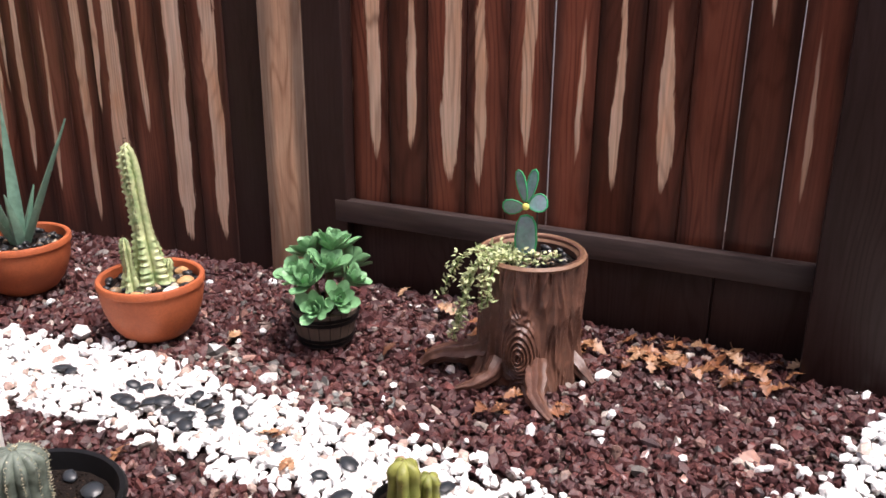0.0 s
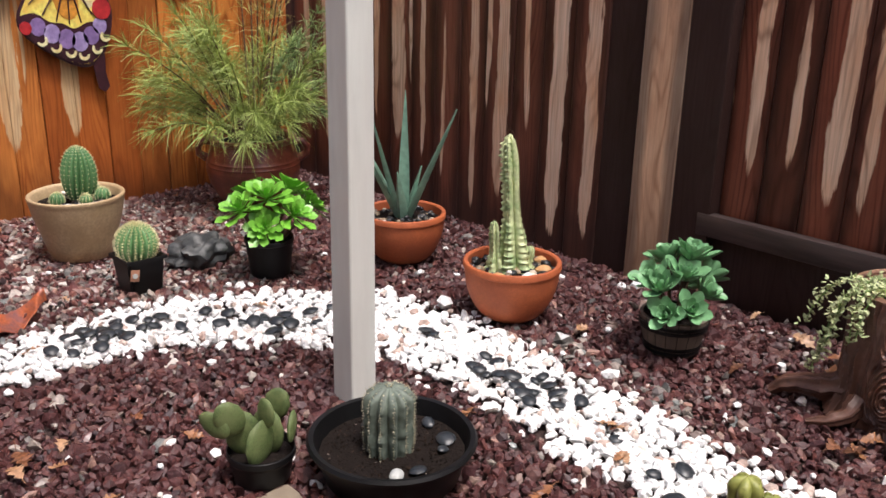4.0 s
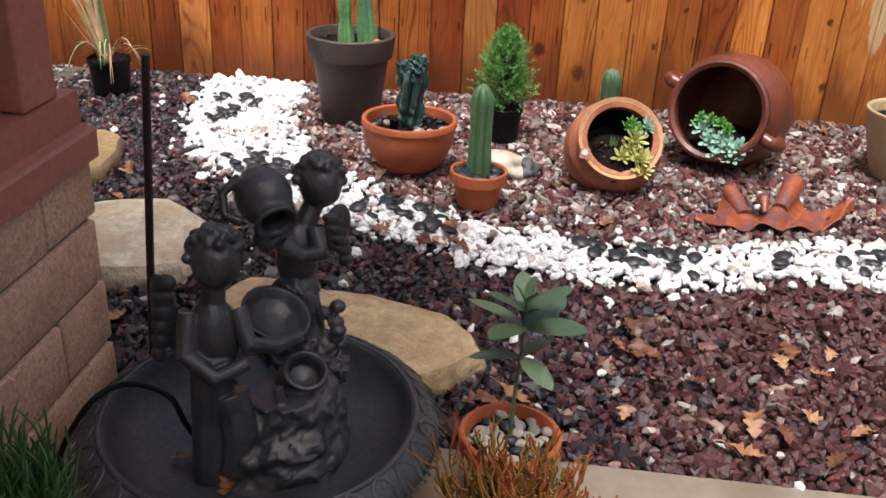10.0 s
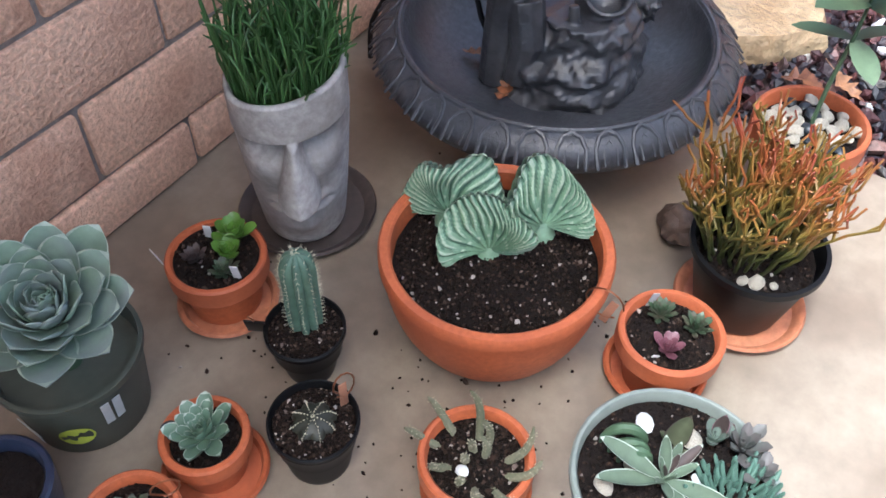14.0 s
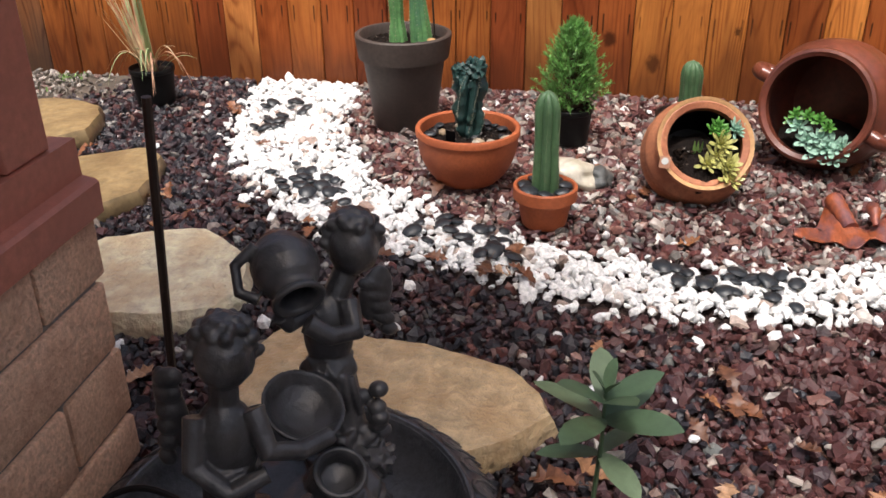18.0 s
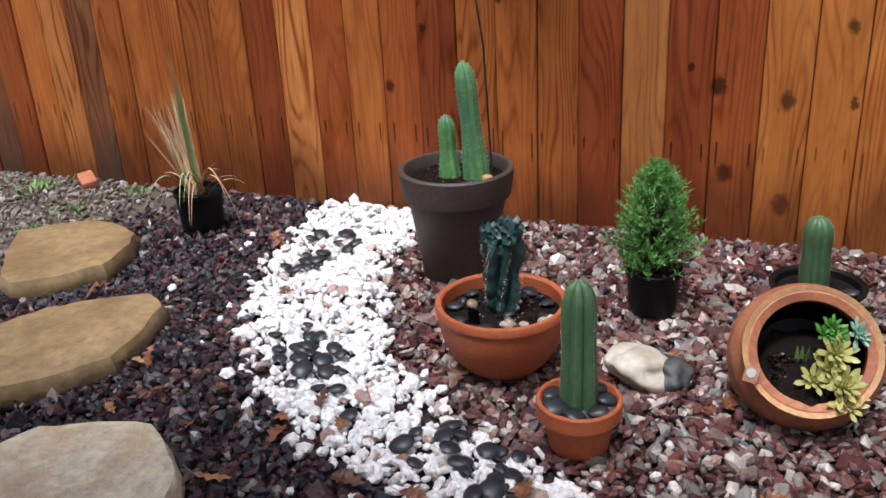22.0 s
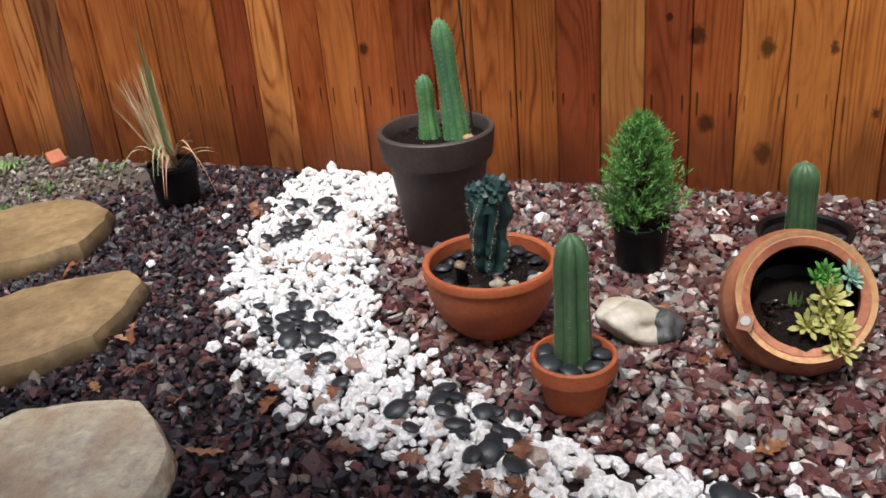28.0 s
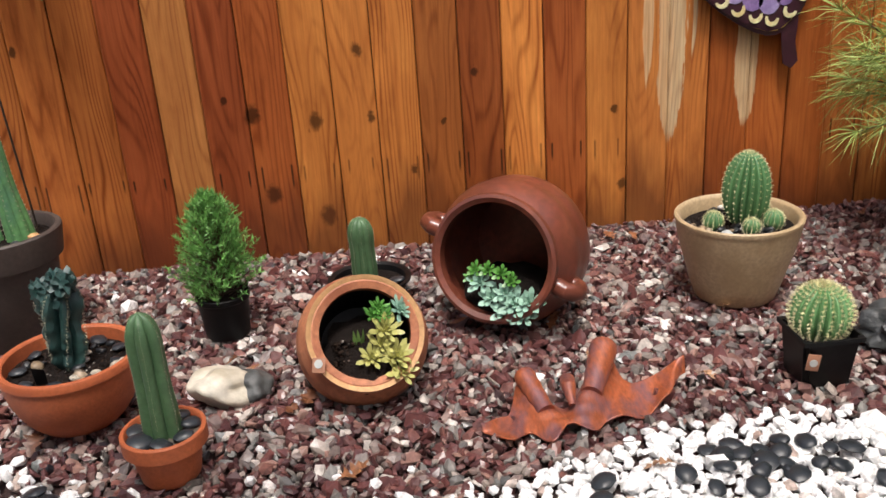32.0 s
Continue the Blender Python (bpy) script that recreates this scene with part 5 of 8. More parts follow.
# low dish with a single green cactus, partly behind the tipped pot
t = pot_thing("cactus_in_black_dish", -3.87, 0.105, "single green column cactus in a low black plastic pot")
part("pot", lathe([(0, 0), (0.105, 0), (0.12, 0.07), (0.135, 0.075), (0.136, 0.083), (0.128, 0.084), (0.118, 0.078), (0.11, 0.05), (0, 0.05)]), BLACK, t)
soil(t, 0.115, 0.06)
bm, cr = ribbed(0.235, 0.044, 9, 0.10, (0.004, -0.004), 0.03, 6, 0.95, 0.9, at=(0, -0.012, 0.058))
c = part("stem", bm, CACTUS, t)
part("spine_cover", spines(cr, 0.004, 2, 0.0006), SPINE, c)
for px, py in ((0.07, -0.07), (0.06, 0.06), (0.02, 0.085), (0.085, 0.0)):
    pebble_on(t, px, py, 0.072, 0.03)

# big tipped jar with handles
t = pot_thing("tipped_brown_jar", -3.66, 0.535, "large brown glazed jar lying on its side, mint rosettes spilling out")
lay = Matrix.Translation((0, 0, 0.212)) @ tipped(12, -29) @ Matrix.Rotation(radians(-20), 4, "Z") @ Matrix.Translation((0, 0, -0.215))
bm = belly_jar(0.226, 0.34, 0.180, 0.014, 0.010, 56)
bmesh.ops.transform(bm, matrix=lay, verts=bm.verts)
part("jar", bm, TERRA_DARK, t)
for sy in (-1, 1):
    pts = [lay @ Vector((0, sy * rr, zz)) for rr, zz in ((0.188, 0.315), (0.222, 0.322), (0.243, 0.305), (0.250, 0.275), (0.242, 0.245), (0.219, 0.235))]
    part("handle", tube(pts, [0.026, 0.026, 0.026, 0.026, 0.026, 0.028], 12), TERRA_DARK, t)
part("soil", blob(mouth_spot(lay, 0.19, 0.168, 0.0, -0.70), (0.14, 0.135, 0.05), (0, 4, -29), 3, 0.2, 7), SOIL, t)
for a_, b_, ln, m_ in ((-0.35, -0.45, 0.056, ECHE_SMALL), (-0.1, -0.72, 0.056, ECHE_SMALL), (0.15, -0.6, 0.052, ECHE_SMALL), (0.35, -0.78, 0.068, ECHE_SMALL), (0.62, -0.72, 0.06, ECHE_SMALL), (0.15, -0.92, 0.06, ECHE_SMALL), (0.5, -1.0, 0.055, ECHE_SMALL), (-0.45, -0.2, 0.036, SEDUM_GREEN), (-0.2, -0.18, 0.036, SEDUM_GREEN), (0.05, -0.22, 0.036, SEDUM_GREEN), (0.25, -0.35, 0.036, SEDUM_GREEN), (-0.55, -0.35, 0.03, SEDUM_GREEN)):
    part("rosette", rosette_bm(20, ln * 0.88, ln * 0.38, 0.006, 80, -4, tilt=Euler((0, radians(48), radians(-25))).to_matrix().to_4x4(), at=mouth_spot(lay, 0.325, 0.160, a_ + 0.08, b_ * 0.95 - 0.06, 0.014)), m_, t)

# curled rusty metal leaf
def between_stations(stations, u):
    """A smooth curve through (u, value) stations."""
    for (a, va), (b, vb) in zip(stations, stations[1:]):
        if u <= b:
            f = max(0.0, (u - a) / (b - a))
            f = f * f * (3 - 2 * f)
            return va + (vb - va) * f
    return stations[-1][1]


def metal_leaf(nu=110, nv=34):
    """One beaten sheet: x towards the viewer's side, y along; two rolled fingers stand up at its back, its front hem waves."""
    back = ((-0.24, 0.05), (-0.17, 0.0), (-0.125, -0.085), (-0.095, -0.085), (-0.055, -0.01), (-0.02, 0.01), (0.05, -0.05), (0.085, -0.13), (0.135, -0.13), (0.175, -0.06), (0.24, -0.07), (0.31, -0.075))
    front = ((-0.24, 0.065), (-0.17, 0.125), (-0.125, 0.085), (-0.08, 0.145), (-0.03, 0.10), (0.02, 0.13), (0.07, 0.085), (0.14, 0.075), (0.23, 0.03), (0.31, -0.06))
    bm, grid = bmesh.new(), []
    for i in range(nu + 1):
        y = -0.24 + 0.55 * i / nu
        row = []
        for j in range(nv + 1):
            f = j / nv
            vb, vf = between_stations(back, y), between_stations(front, y)
            x = vb + (vf - vb) * f
            z = 0.012 + 0.055 * max(0.0, (y - 0.12) / 0.19) * (1 - 0.5 * f) + 0.012 * math.sin(y * 46 + 3.0 * f) * (0.4 + 0.6 * f) + 0.010 * math.sin(y * 21 + 1.0)
            for c0, c1, x0, x1, h0, h1, w0, w1 in ((-0.108, -0.055, -0.085, 0.12, 0.060, 0.020, 0.034, 0.046), (0.110, -0.005, -0.13, 0.11, 0.085, 0.020, 0.040, 0.050)):
                q = max(0.0, min(1.0, (x - x0) / (x1 - x0)))
                c, h, w = c0 + (c1 - c0) * q, h0 + (h1 - h0) * q ** 0.8, w0 + (w1 - w0) * q
                d = (y - c) / w
                z = max(z, z * 0.4 + h * (math.sqrt(1 - d * d) if abs(d) < 0.86 else 0.51 * math.exp(-(abs(d) - 0.86) * 1.9)) * (1 + 0.05 * math.sin(x * 160)))
            row.append(bm.verts.new((x, y, z)))
        grid.append(row)
    for a, b in zip(grid, grid[1:]):
        for k in range(nv):
            bm.faces.new((a[k], b[k], b[k + 1], a[k + 1]))
    return bm


t = thing("rusty_leaf_sculpture", -3.09, 0.595, 0.0, 0, "curled leaf of rust-coloured sheet metal lying on gravel", "garden ornament")
ob = part("sheet", metal_leaf(), LEATHER, t)
md = ob.modifiers.new("thickness", "SOLIDIFY")
md.thickness, md.offset = 0.004, 1.0
for fa, fb, ra, rb_ in (((-0.088, -0.108, 0.064), (0.035, -0.075, 0.026), 0.028, 0.022), ((-0.138, 0.116, 0.096), (0.0, 0.048, 0.042), 0.036, 0.026)):
    fa, fb = Vector(fa), Vector(fb)
    fv = (fb - fa)
    part("rolled_finger", tube([fa - fv * 0.06, fa - fv * 0.045] + [fa + fv * f for f in (0, 0.12, 0.24, 0.36, 0.5, 0.65, 0.8, 1.0)], [ra * 0.45, ra * 0.8] + [(ra + (rb_ - ra) * f) * (1.05 if k % 2 else 0.98) for k, f in enumerate((0, 0.12, 0.24, 0.36, 0.5, 0.65, 0.8, 1.0))], 18), LEATHER, t)
part("curl", tube([(-0.075, 0.005, 0.035), (-0.035, -0.006, 0.065), (0.01, -0.012, 0.075), (0.045, -0.012, 0.045)], [0.012, 0.020, 0.018, 0.008], 14), LEATHER, t, "rolled edge between the two fingers")

CACTUS_MID = plain("cactus_mid_green", (0.085, 0.20, 0.075), 0.5, 0.25, 50, 7)
# tan pot with a globe cactus and its pups
t = pot_thing("globe_cactus_pot", -3.66, 1.245, "tan stoneware pot with a round ribbed cactus and small pups")
part("pot", lathe([(0, 0), (0.118, 0), (0.124, 0.006), (0.142, 0.06), (0.155, 0.11), (0.170, 0.16), (0.180, 0.20), (0.186, 0.235), (0.189, 0.248), (0.192, 0.254), (0.191, 0.263), (0.185, 0.267), (0.177, 0.264), (0.172, 0.256), (0.168, 0.2), (0, 0.2)], 48), TAN, t)
soil(t, 0.168, 0.222, bits=150)
scatter_bits(t, 0.15, 0.232, 40, 0.012, DRESSING, 42)


def globe(parent, x, y, z, r, ribs, tall, mat_, spine_mat, slen, name="stem", count=4, depth=0.16):
    bm = bmesh.new()
    n, rows_, cr, rings = ribs * 4, 20, [], []
    for i in range(rows_):
        th = math.pi * (0.06 + 0.92 * i / (rows_ - 1))
        rr, zz = r * math.sin(th), -math.cos(th) * r * tall
        ring = []
        for k in range(n):
            a = 2 * math.pi * k / n + 0.35 * i / rows_
            f = 1 - depth * (1 - abs(math.cos(ribs * math.pi * k / n)) ** 0.7)
            ring.append(bm.verts.new((x + rr * f * math.cos(a), y + rr * f * math.sin(a), z + zz)))
            if k % 4 == 0 and i > 3:
                cr.append((Vector((x + rr * math.cos(a), y + rr * math.sin(a), z + zz)), Vector((math.sin(th) * math.cos(a), math.sin(th) * math.sin(a), -math.cos(th)))))
        rings.append(ring)
    for a, b in zip(rings, rings[1:]):
        for k in range(n):
            bm.faces.new((a[k], a[(k + 1) % n], b[(k + 1) % n], b[k]))
    bm.faces.new(rings[-1]), bm.faces.new(rings[0][::-1])
    o = part(name, bm, mat_, parent)
    part("spine_cover", spines(cr, slen, count, 0.0011), spine_mat, o)


globe(t, 0.0, 0.02, 0.335, 0.071, 18, 1.72, CACTUS_MID, GOLD_SPINE, 0.009, "stem", 6, 0.24)
for px, py, pr_ in ((0.085, 0.005, 0.026), (0.055, 0.085, 0.032), (0.015, -0.085, 0.030), (-0.05, 0.09, 0.03)):
    globe(t, px, py, 0.235 + pr_ * 0.6, pr_, 12, 1.0, CACTUS_MID, GOLD_SPINE, 0.008, "pup", 3)
pebble_on(t, 0.10, -0.075, 0.24, 0.024, "stone", PRINT_GREY)

# golden barrel in a black pot
t = pot_thing("golden_barrel_pot", -3.135, 1.25, "round golden-spined barrel cactus in a square black nursery pot")
bm = lathe([(0, 0), (0.085, 0), (0.088, 0.004), (0.104, 0.125), (0.112, 0.126), (0.112, 0.138), (0.104, 0.138), (0.100, 0.11), (0, 0.11)], 4)
bmesh.ops.rotate(bm, verts=bm.verts, cent=(0, 0, 0), matrix=Matrix.Rotation(radians(45), 3, "Z"))
bmesh.ops.bevel(bm, geom=[e for e in bm.edges if abs(e.verts[0].co.z - e.verts[1].co.z) > 0.02], offset=0.012, segments=3, affect="EDGES")
part("pot", bm, BLACK, t)
globe(t, -0.005, 0, 0.178, 0.076, 20, 1.0, CACTUS_LIGHT, GOLD_SPINE, 0.014, "stem", 12, 0.26)
lab = part("price_tag", box(0.032, 0.003, 0.045, bevel=0.001), TAG_BROWN, t, "small brown clay tag", at=pose(0.082, -0.055, 0.085, 0, 8, 80))
part("emblem", lathe([(0, 0), (0.010, 0), (0.010, 0.0015), (0, 0.0015)], 16), PRINT_GREY, lab, at=pose(0, -0.003, 0.0, 90))

tagged(part("rock", blob((0, 0, 0), (0.125, 0.09, 0.075), (0, 0, 25), 4, 0.4, 6), ROCK_DARK, label="craggy dark grey rock with pale veins", at=pose(-3.24, 1.565, 0.045, 0, 0, 60)), category="rock")

# bright green rosettes in a black pot
t = pot_thing("green_rosette_pot", -2.955, 1.715, "bright green aeonium rosettes crowding a black nursery pot")
part("pot", lathe(pot_profile(0.098, 0.155, 0.08, 0.004, lip=0.005, lip_h=0.02)), BLACK, t)
soil(t, 0.09, 0.13)
for px, py, pz, ln, tx, ty in ((0.03, -0.02, 0.315, 0.11, 8, 12), (-0.02, 0.10, 0.31, 0.115, -25, 0), (0.0, -0.11, 0.28, 0.10, 30, 5), (0.10, 0.04, 0.255, 0.10, -10, 38), (-0.10, 0.0, 0.30, 0.10, 0, -30), (0.09, -0.07, 0.225, 0.085, 30, 45), (0.04, 0.15, 0.26, 0.09, -45, 20)):
    tl = Euler((radians(tx), radians(ty), 0)).to_matrix().to_4x4()
    o = part("rosette", rosette_bm(32, ln * 1.12, ln * 0.56, 0.004, 75, 0, 0.80, 0.12, 0.15, at=(px * 1.08, py * 1.08, pz), tilt=tl), AEONIUM, t)
    part("stalk", tube([(px * 0.25, py * 0.25, 0.12), (px * 0.7, py * 0.7, (0.12 + pz) / 2), (px, py, pz)], 0.008, 6), BARK, t)

# urn with a long-needled shrub in the corner
t = pot_thing("pine_urn", -3.80, 2.18, "brown glazed urn with a feathery long-needled green shrub")
part("urn", lathe([(0, 0), (0.127, 0), (0.133, 0.008), (0.173, 0.06), (0.214, 0.14), (0.228, 0.20), (0.229, 0.212), (0.226, 0.222), (0.229, 0.232), (0.224, 0.242), (0.225, 0.252), (0.218, 0.262), (0.217, 0.272), (0.204, 0.30), (0.196, 0.33), (0.211, 0.35), (0.214, 0.362), (0.204, 0.366), (0.182, 0.36), (0.180, 0.31), (0, 0.31)], 56), TERRA_DARK, t)
soil(t, 0.178, 0.33)
for a in (52, 232):
    ca, sa = math.cos(radians(a)), math.sin(radians(a))
    part("handle", tube([(ca * r_, sa * r_, z_) for r_, z_ in ((0.202, 0.335), (0.24, 0.335), (0.264, 0.31), (0.26, 0.275), (0.222, 0.25))], [0.02, 0.018, 0.017, 0.018, 0.022], 10), TERRA_DARK, t)
for k in range(58):
    a = k * 2.399 + 0.3
    tall = k % 8 == 0
    far = rng.uniform(0.10, 0.30) if tall else rng.uniform(0.22, 0.58)
    hgt = rng.uniform(0.75, 1.15) if tall else rng.uniform(0.06, 0.62) * (1.15 - 0.5 * far) * (1.4 if math.sin(a) > 0.3 and math.cos(a) > -0.3 else 1.0)
    p0 = Vector((0.06 * math.cos(a), 0.06 * math.sin(a), 0.32))
    p3 = Vector((far * math.cos(a), far * math.sin(a), 0.36 + hgt))
    if p3.x + t.location.x < FENCE_X + 0.08:
        p3.x = FENCE_X + 0.08 - t.location.x
    if p3.y + t.location.y > FENCE_Y - 0.08:
        p3.y = FENCE_Y - 0.08 - t.location.y
    ctrl = p0.lerp(p3, 0.45) + Vector((0, 0, 0.14 + 0.1 * tall))
    pts = [p0 * (1 - u) ** 2 + ctrl * 2 * u * (1 - u) + p3 * u * u for u in (0, 0.2, 0.4, 0.6, 0.8, 1.0)]
    st = part("stem", tube(pts, [0.005, 0.0045, 0.0038, 0.003, 0.0024, 0.0015], 5), BARK, t)
    nd = bmesh.new()
    for u in range(7 if tall else 8):
        f = (0.45 if tall else 0.4) + (0.55 if tall else 0.6) * u / (6 if tall else 7)
        i = min(4, int(f * 5))
        p = pts[i].lerp(pts[i + 1], f * 5 - i)
        needles(nd, p, (pts[i + 1] - pts[i]).normalized() * 0.9 + Vector((0, 0, 0.1)), 11 if tall else 19, 0.155, 0.0013, 0.62, 0.22)
    part("needles", nd, NEEDLE_TAN if tall else NEEDLE_DARK if p3.y > 0.22 and p3.x > -0.2 else NEEDLE, st, smooth=False)

# painted metal butterfly on the fence
t = thing("butterfly_wall_art", FENCE_X + 0.035, 0, 0, 0, "painted metal swallowtail butterfly in yellow and purple hung on a fence", "wall art")


def sheet(pts, depth, lift=0.0, smooth_n=0):
    """A flat plate in the fence's plane: (along, up) outline, cut to a thickness."""
    if smooth_n:
        out = []
        for i in range(len(pts)):
            p0, p1, p2, p3 = (Vector(pts[(i + k) % len(pts)]) for k in (-1, 0, 1, 2))
            for j in range(smooth_n):
                u = j / smooth_n
                out.append(0.5 * (2 * p1 + (p2 - p0) * u + (2 * p0 - 5 * p1 + 4 * p2 - p3) * u * u + (3 * p1 - p0 - 3 * p2 + p3) * u ** 3))
        pts = out
    bm = bmesh.new()
    f = bm.faces.new([bm.verts.new((lift, p[0], p[1])) for p in pts])
    if f.calc_center_median().x is not None and f.normal.x < 0:
        bmesh.ops.reverse_faces(bm, faces=[f])
    bm.normal_update()
    if f.normal.x < 0:
        bmesh.ops.reverse_faces(bm, faces=[f])
    ex = bmesh.ops.extrude_face_region(bm, geom=[f])
    bmesh.ops.translate(bm, verts=[v for v in ex["geom"] if isinstance(v, bmesh.types.BMVert)], vec=(depth, 0, 0))
    bmesh.ops.recalc_face_normals(bm, faces=bm.faces)
    bmesh.ops.triangulate(bm, faces=[q for q in bm.faces if len(q.verts) > 4])
    return bm


def shrunk(pts, k):
    cx, cy = sum(p[0] for p in pts) / len(pts), sum(p[1] for p in pts) / len(pts)
    return [(cx + (p[0] - cx) * k, cy + (p[1] - cy) * k) for p in pts]


def dot(y, z, ry, rz, ang=0):
    return [(y + ry * math.cos(a) * math.cos(ang) - rz * math.sin(a) * math.sin(ang), z + ry * math.cos(a) * math.sin(ang) + rz * math.sin(a) * math.cos(ang)) for a in [k * 0.5236 for k in range(12)]]


LU = [(0.786, 1.159), (1.003, 1.316), (1.238, 1.422), (1.456, 1.474), (1.514, 1.336), (1.465, 1.188), (1.406, 1.104), (1.309, 1.021), (1.159, 0.976), (1.014, 1.011), (0.877, 1.098)]
LL = [(1.505, 1.263), (1.406, 1.077), (1.318, 0.91), (1.386, 0.797), (1.588, 0.679), (1.703, 0.74), (1.759, 0.906), (1.732, 1.022), (1.66, 1.2)]
RU = [(1.624, 1.405), (1.788, 1.482), (2.092, 1.514), (2.152, 1.381), (2.182, 1.184), (2.153, 1.003), (2.037, 1.043), (1.913, 1.111), (1.729, 1.251)]
TP = [(1.494, 1.587), (1.50, 1.72), (1.682, 1.80), (1.80, 1.65), (1.716, 1.465), (1.60, 1.414)]
def lerp2(a, b, f):
    return (a[0] + (b[0] - a[0]) * f, a[1] + (b[1] - a[1]) * f)


def vein(parent, lift, root, end, bow=0.0, w=0.0048):
    """A dark raised line from the wing's root to its edge."""
    m_ = lerp2(root, end, 0.5)
    dy, dz = end[0] - root[0], end[1] - root[1]
    part("vein", tube([(lift, *root), (lift + 0.002, m_[0] - dz * bow, m_[1] + dy * bow), (lift, *end)], [w * 1.25, w, w * 0.6], 5), WING["plum"], parent)


def crescent(y, z, r, ang, lift):
    """A moon-shaped spot, its hollow side along ang."""
    pts = [(y + r * math.cos(ang + q), z + r * math.sin(ang + q)) for q in [math.radians(d) for d in range(75, 286, 30)]]
    pts += [(y + r * 0.62 * math.cos(ang + q) + r * 0.22 * math.cos(ang), z + r * 0.62 * math.sin(ang + q) + r * 0.22 * math.sin(ang)) for q in [math.radians(d) for d in range(270, 89, -30)]]
    return sheet(pts, 0.003, lift)


lu = part("forewing", sheet(LU, 0.006, 0.0, 4), WING["plum"], t, "plum-edged yellow forewing with dark bars")
part("field", sheet(shrunk(LU, 0.945), 0.004, 0.006, 4), WING["yellow"], lu)
part("orange_flush", sheet([(1.12, 1.10), (1.22, 1.15), (1.33, 1.20), (1.44, 1.25), (1.40, 1.15), (1.31, 1.085), (1.2, 1.06)], 0.003, 0.0085, 3), WING["orange"], lu)
part("pale_flush", sheet([(1.20, 1.22), (1.30, 1.26), (1.37, 1.27), (1.33, 1.19), (1.24, 1.17)], 0.003, 0.0090, 3), WING["cream"], lu)
for a, b, w in (((0.965, 1.265), (1.06, 1.185), 0.018), ((1.075, 1.335), (1.185, 1.185), 0.030), ((1.205, 1.392), (1.305, 1.165), 0.036), ((1.325, 1.432), (1.405, 1.195), 0.038), ((1.43, 1.458), (1.485, 1.25), 0.032)):
    c_ = lerp2(a, b, 0.5)
    part("dark_bar", sheet([(a[0] - w, a[1] - 0.012), (a[0] + w, a[1] + 0.012), (c_[0] + w * 1.05, c_[1] + 0.01), (b[0] + w * 0.7, b[1]), (b[0] - w * 0.1, b[1] - 0.028), (b[0] - w * 0.8, b[1] + 0.012), (c_[0] - w * 0.85, c_[1] - 0.008)], 0.003, 0.010), WING["plum"], lu)
edge = [(0.895, 1.148), (0.955, 1.113), (1.02, 1.082), (1.085, 1.058), (1.15, 1.045), (1.215, 1.045), (1.275, 1.06), (1.33, 1.088), (1.38, 1.128)]
for i, (ey, ez) in enumerate(edge):
    part("edge_patch", sheet(dot(ey, ez + 0.010, 0.036, 0.028, -0.35 if i < 4 else 0.5), 0.003, 0.0105), WING["red" if i < 5 else "violet"], lu)
    part("spot", sheet(dot(ey - 0.006 + 0.02 * (i > 4), ez - 0.034, 0.021, 0.014, -0.3 if i < 4 else 0.4), 0.003, 0.0115), WING["cream" if i < 6 else "violet"], lu)
for e_, bw in (((0.93, 1.17), 0.05), ((0.99, 1.135), 0.05), ((1.055, 1.105), 0.04), ((1.12, 1.085), 0.02), ((1.185, 1.075), 0.0), ((1.25, 1.085), -0.03), ((1.31, 1.105), -0.05), ((1.365, 1.14), -0.06)):
    vein(lu, 0.012, (1.475, 1.315), e_, bw)
vein(lu, 0.012, (1.485, 1.40), (0.90, 1.205), 0.06, 0.006)
ll = part("hindwing", sheet(LL, 0.006, 0.012, 4), WING["plum"], t, "yellow hindwing with a purple scalloped edge and red eyespots")
part("field", sheet(shrunk(LL, 0.94), 0.004, 0.018, 4), WING["yellow"], ll)
part("orange_flush", sheet([(1.48, 1.08), (1.535, 1.13), (1.585, 1.06), (1.60, 0.95), (1.56, 0.90), (1.50, 0.94)], 0.003, 0.0205, 3), WING["orange"], ll)
part("pale_flush", sheet([(1.60, 1.12), (1.64, 1.10), (1.68, 1.0), (1.65, 0.95), (1.61, 1.0)], 0.003, 0.0205, 3), WING["cream"], ll)
part("dark_band", sheet([(1.335, 0.925), (1.40, 0.935), (1.46, 0.895), (1.52, 0.885), (1.57, 0.86), (1.63, 0.885), (1.68, 0.895), (1.745, 0.96), (1.74, 0.87), (1.695, 0.755), (1.59, 0.695), (1.39, 0.80), (1.325, 0.90)], 0.002, 0.0215, 3), WING["plum"], ll)
for i, (ey, ez, er) in enumerate(((1.405, 0.875, 0.036), (1.465, 0.842, 0.038), (1.53, 0.815, 0.040), (1.59, 0.80, 0.040), (1.645, 0.825, 0.038), (1.69, 0.868, 0.034))):
    part("violet_scale", sheet(dot(ey, ez, er, er * 1.15), 0.002, 0.024), WING["violet" if i % 2 else "purple"], ll)
    part("spot", crescent(ey + (0.012 if i < 4 else 0.022), ez - (0.062 if i < 5 else 0.05), 0.026, 2.1 - 0.25 * i, 0.0255), WING["cream"], ll)
for ey, ez, er in ((1.350, 0.872, 0.027), (1.705, 0.945, 0.045)):
    part("eyespot", sheet(dot(ey, ez, er, er * 1.1), 0.003, 0.026), WING["red"], ll)
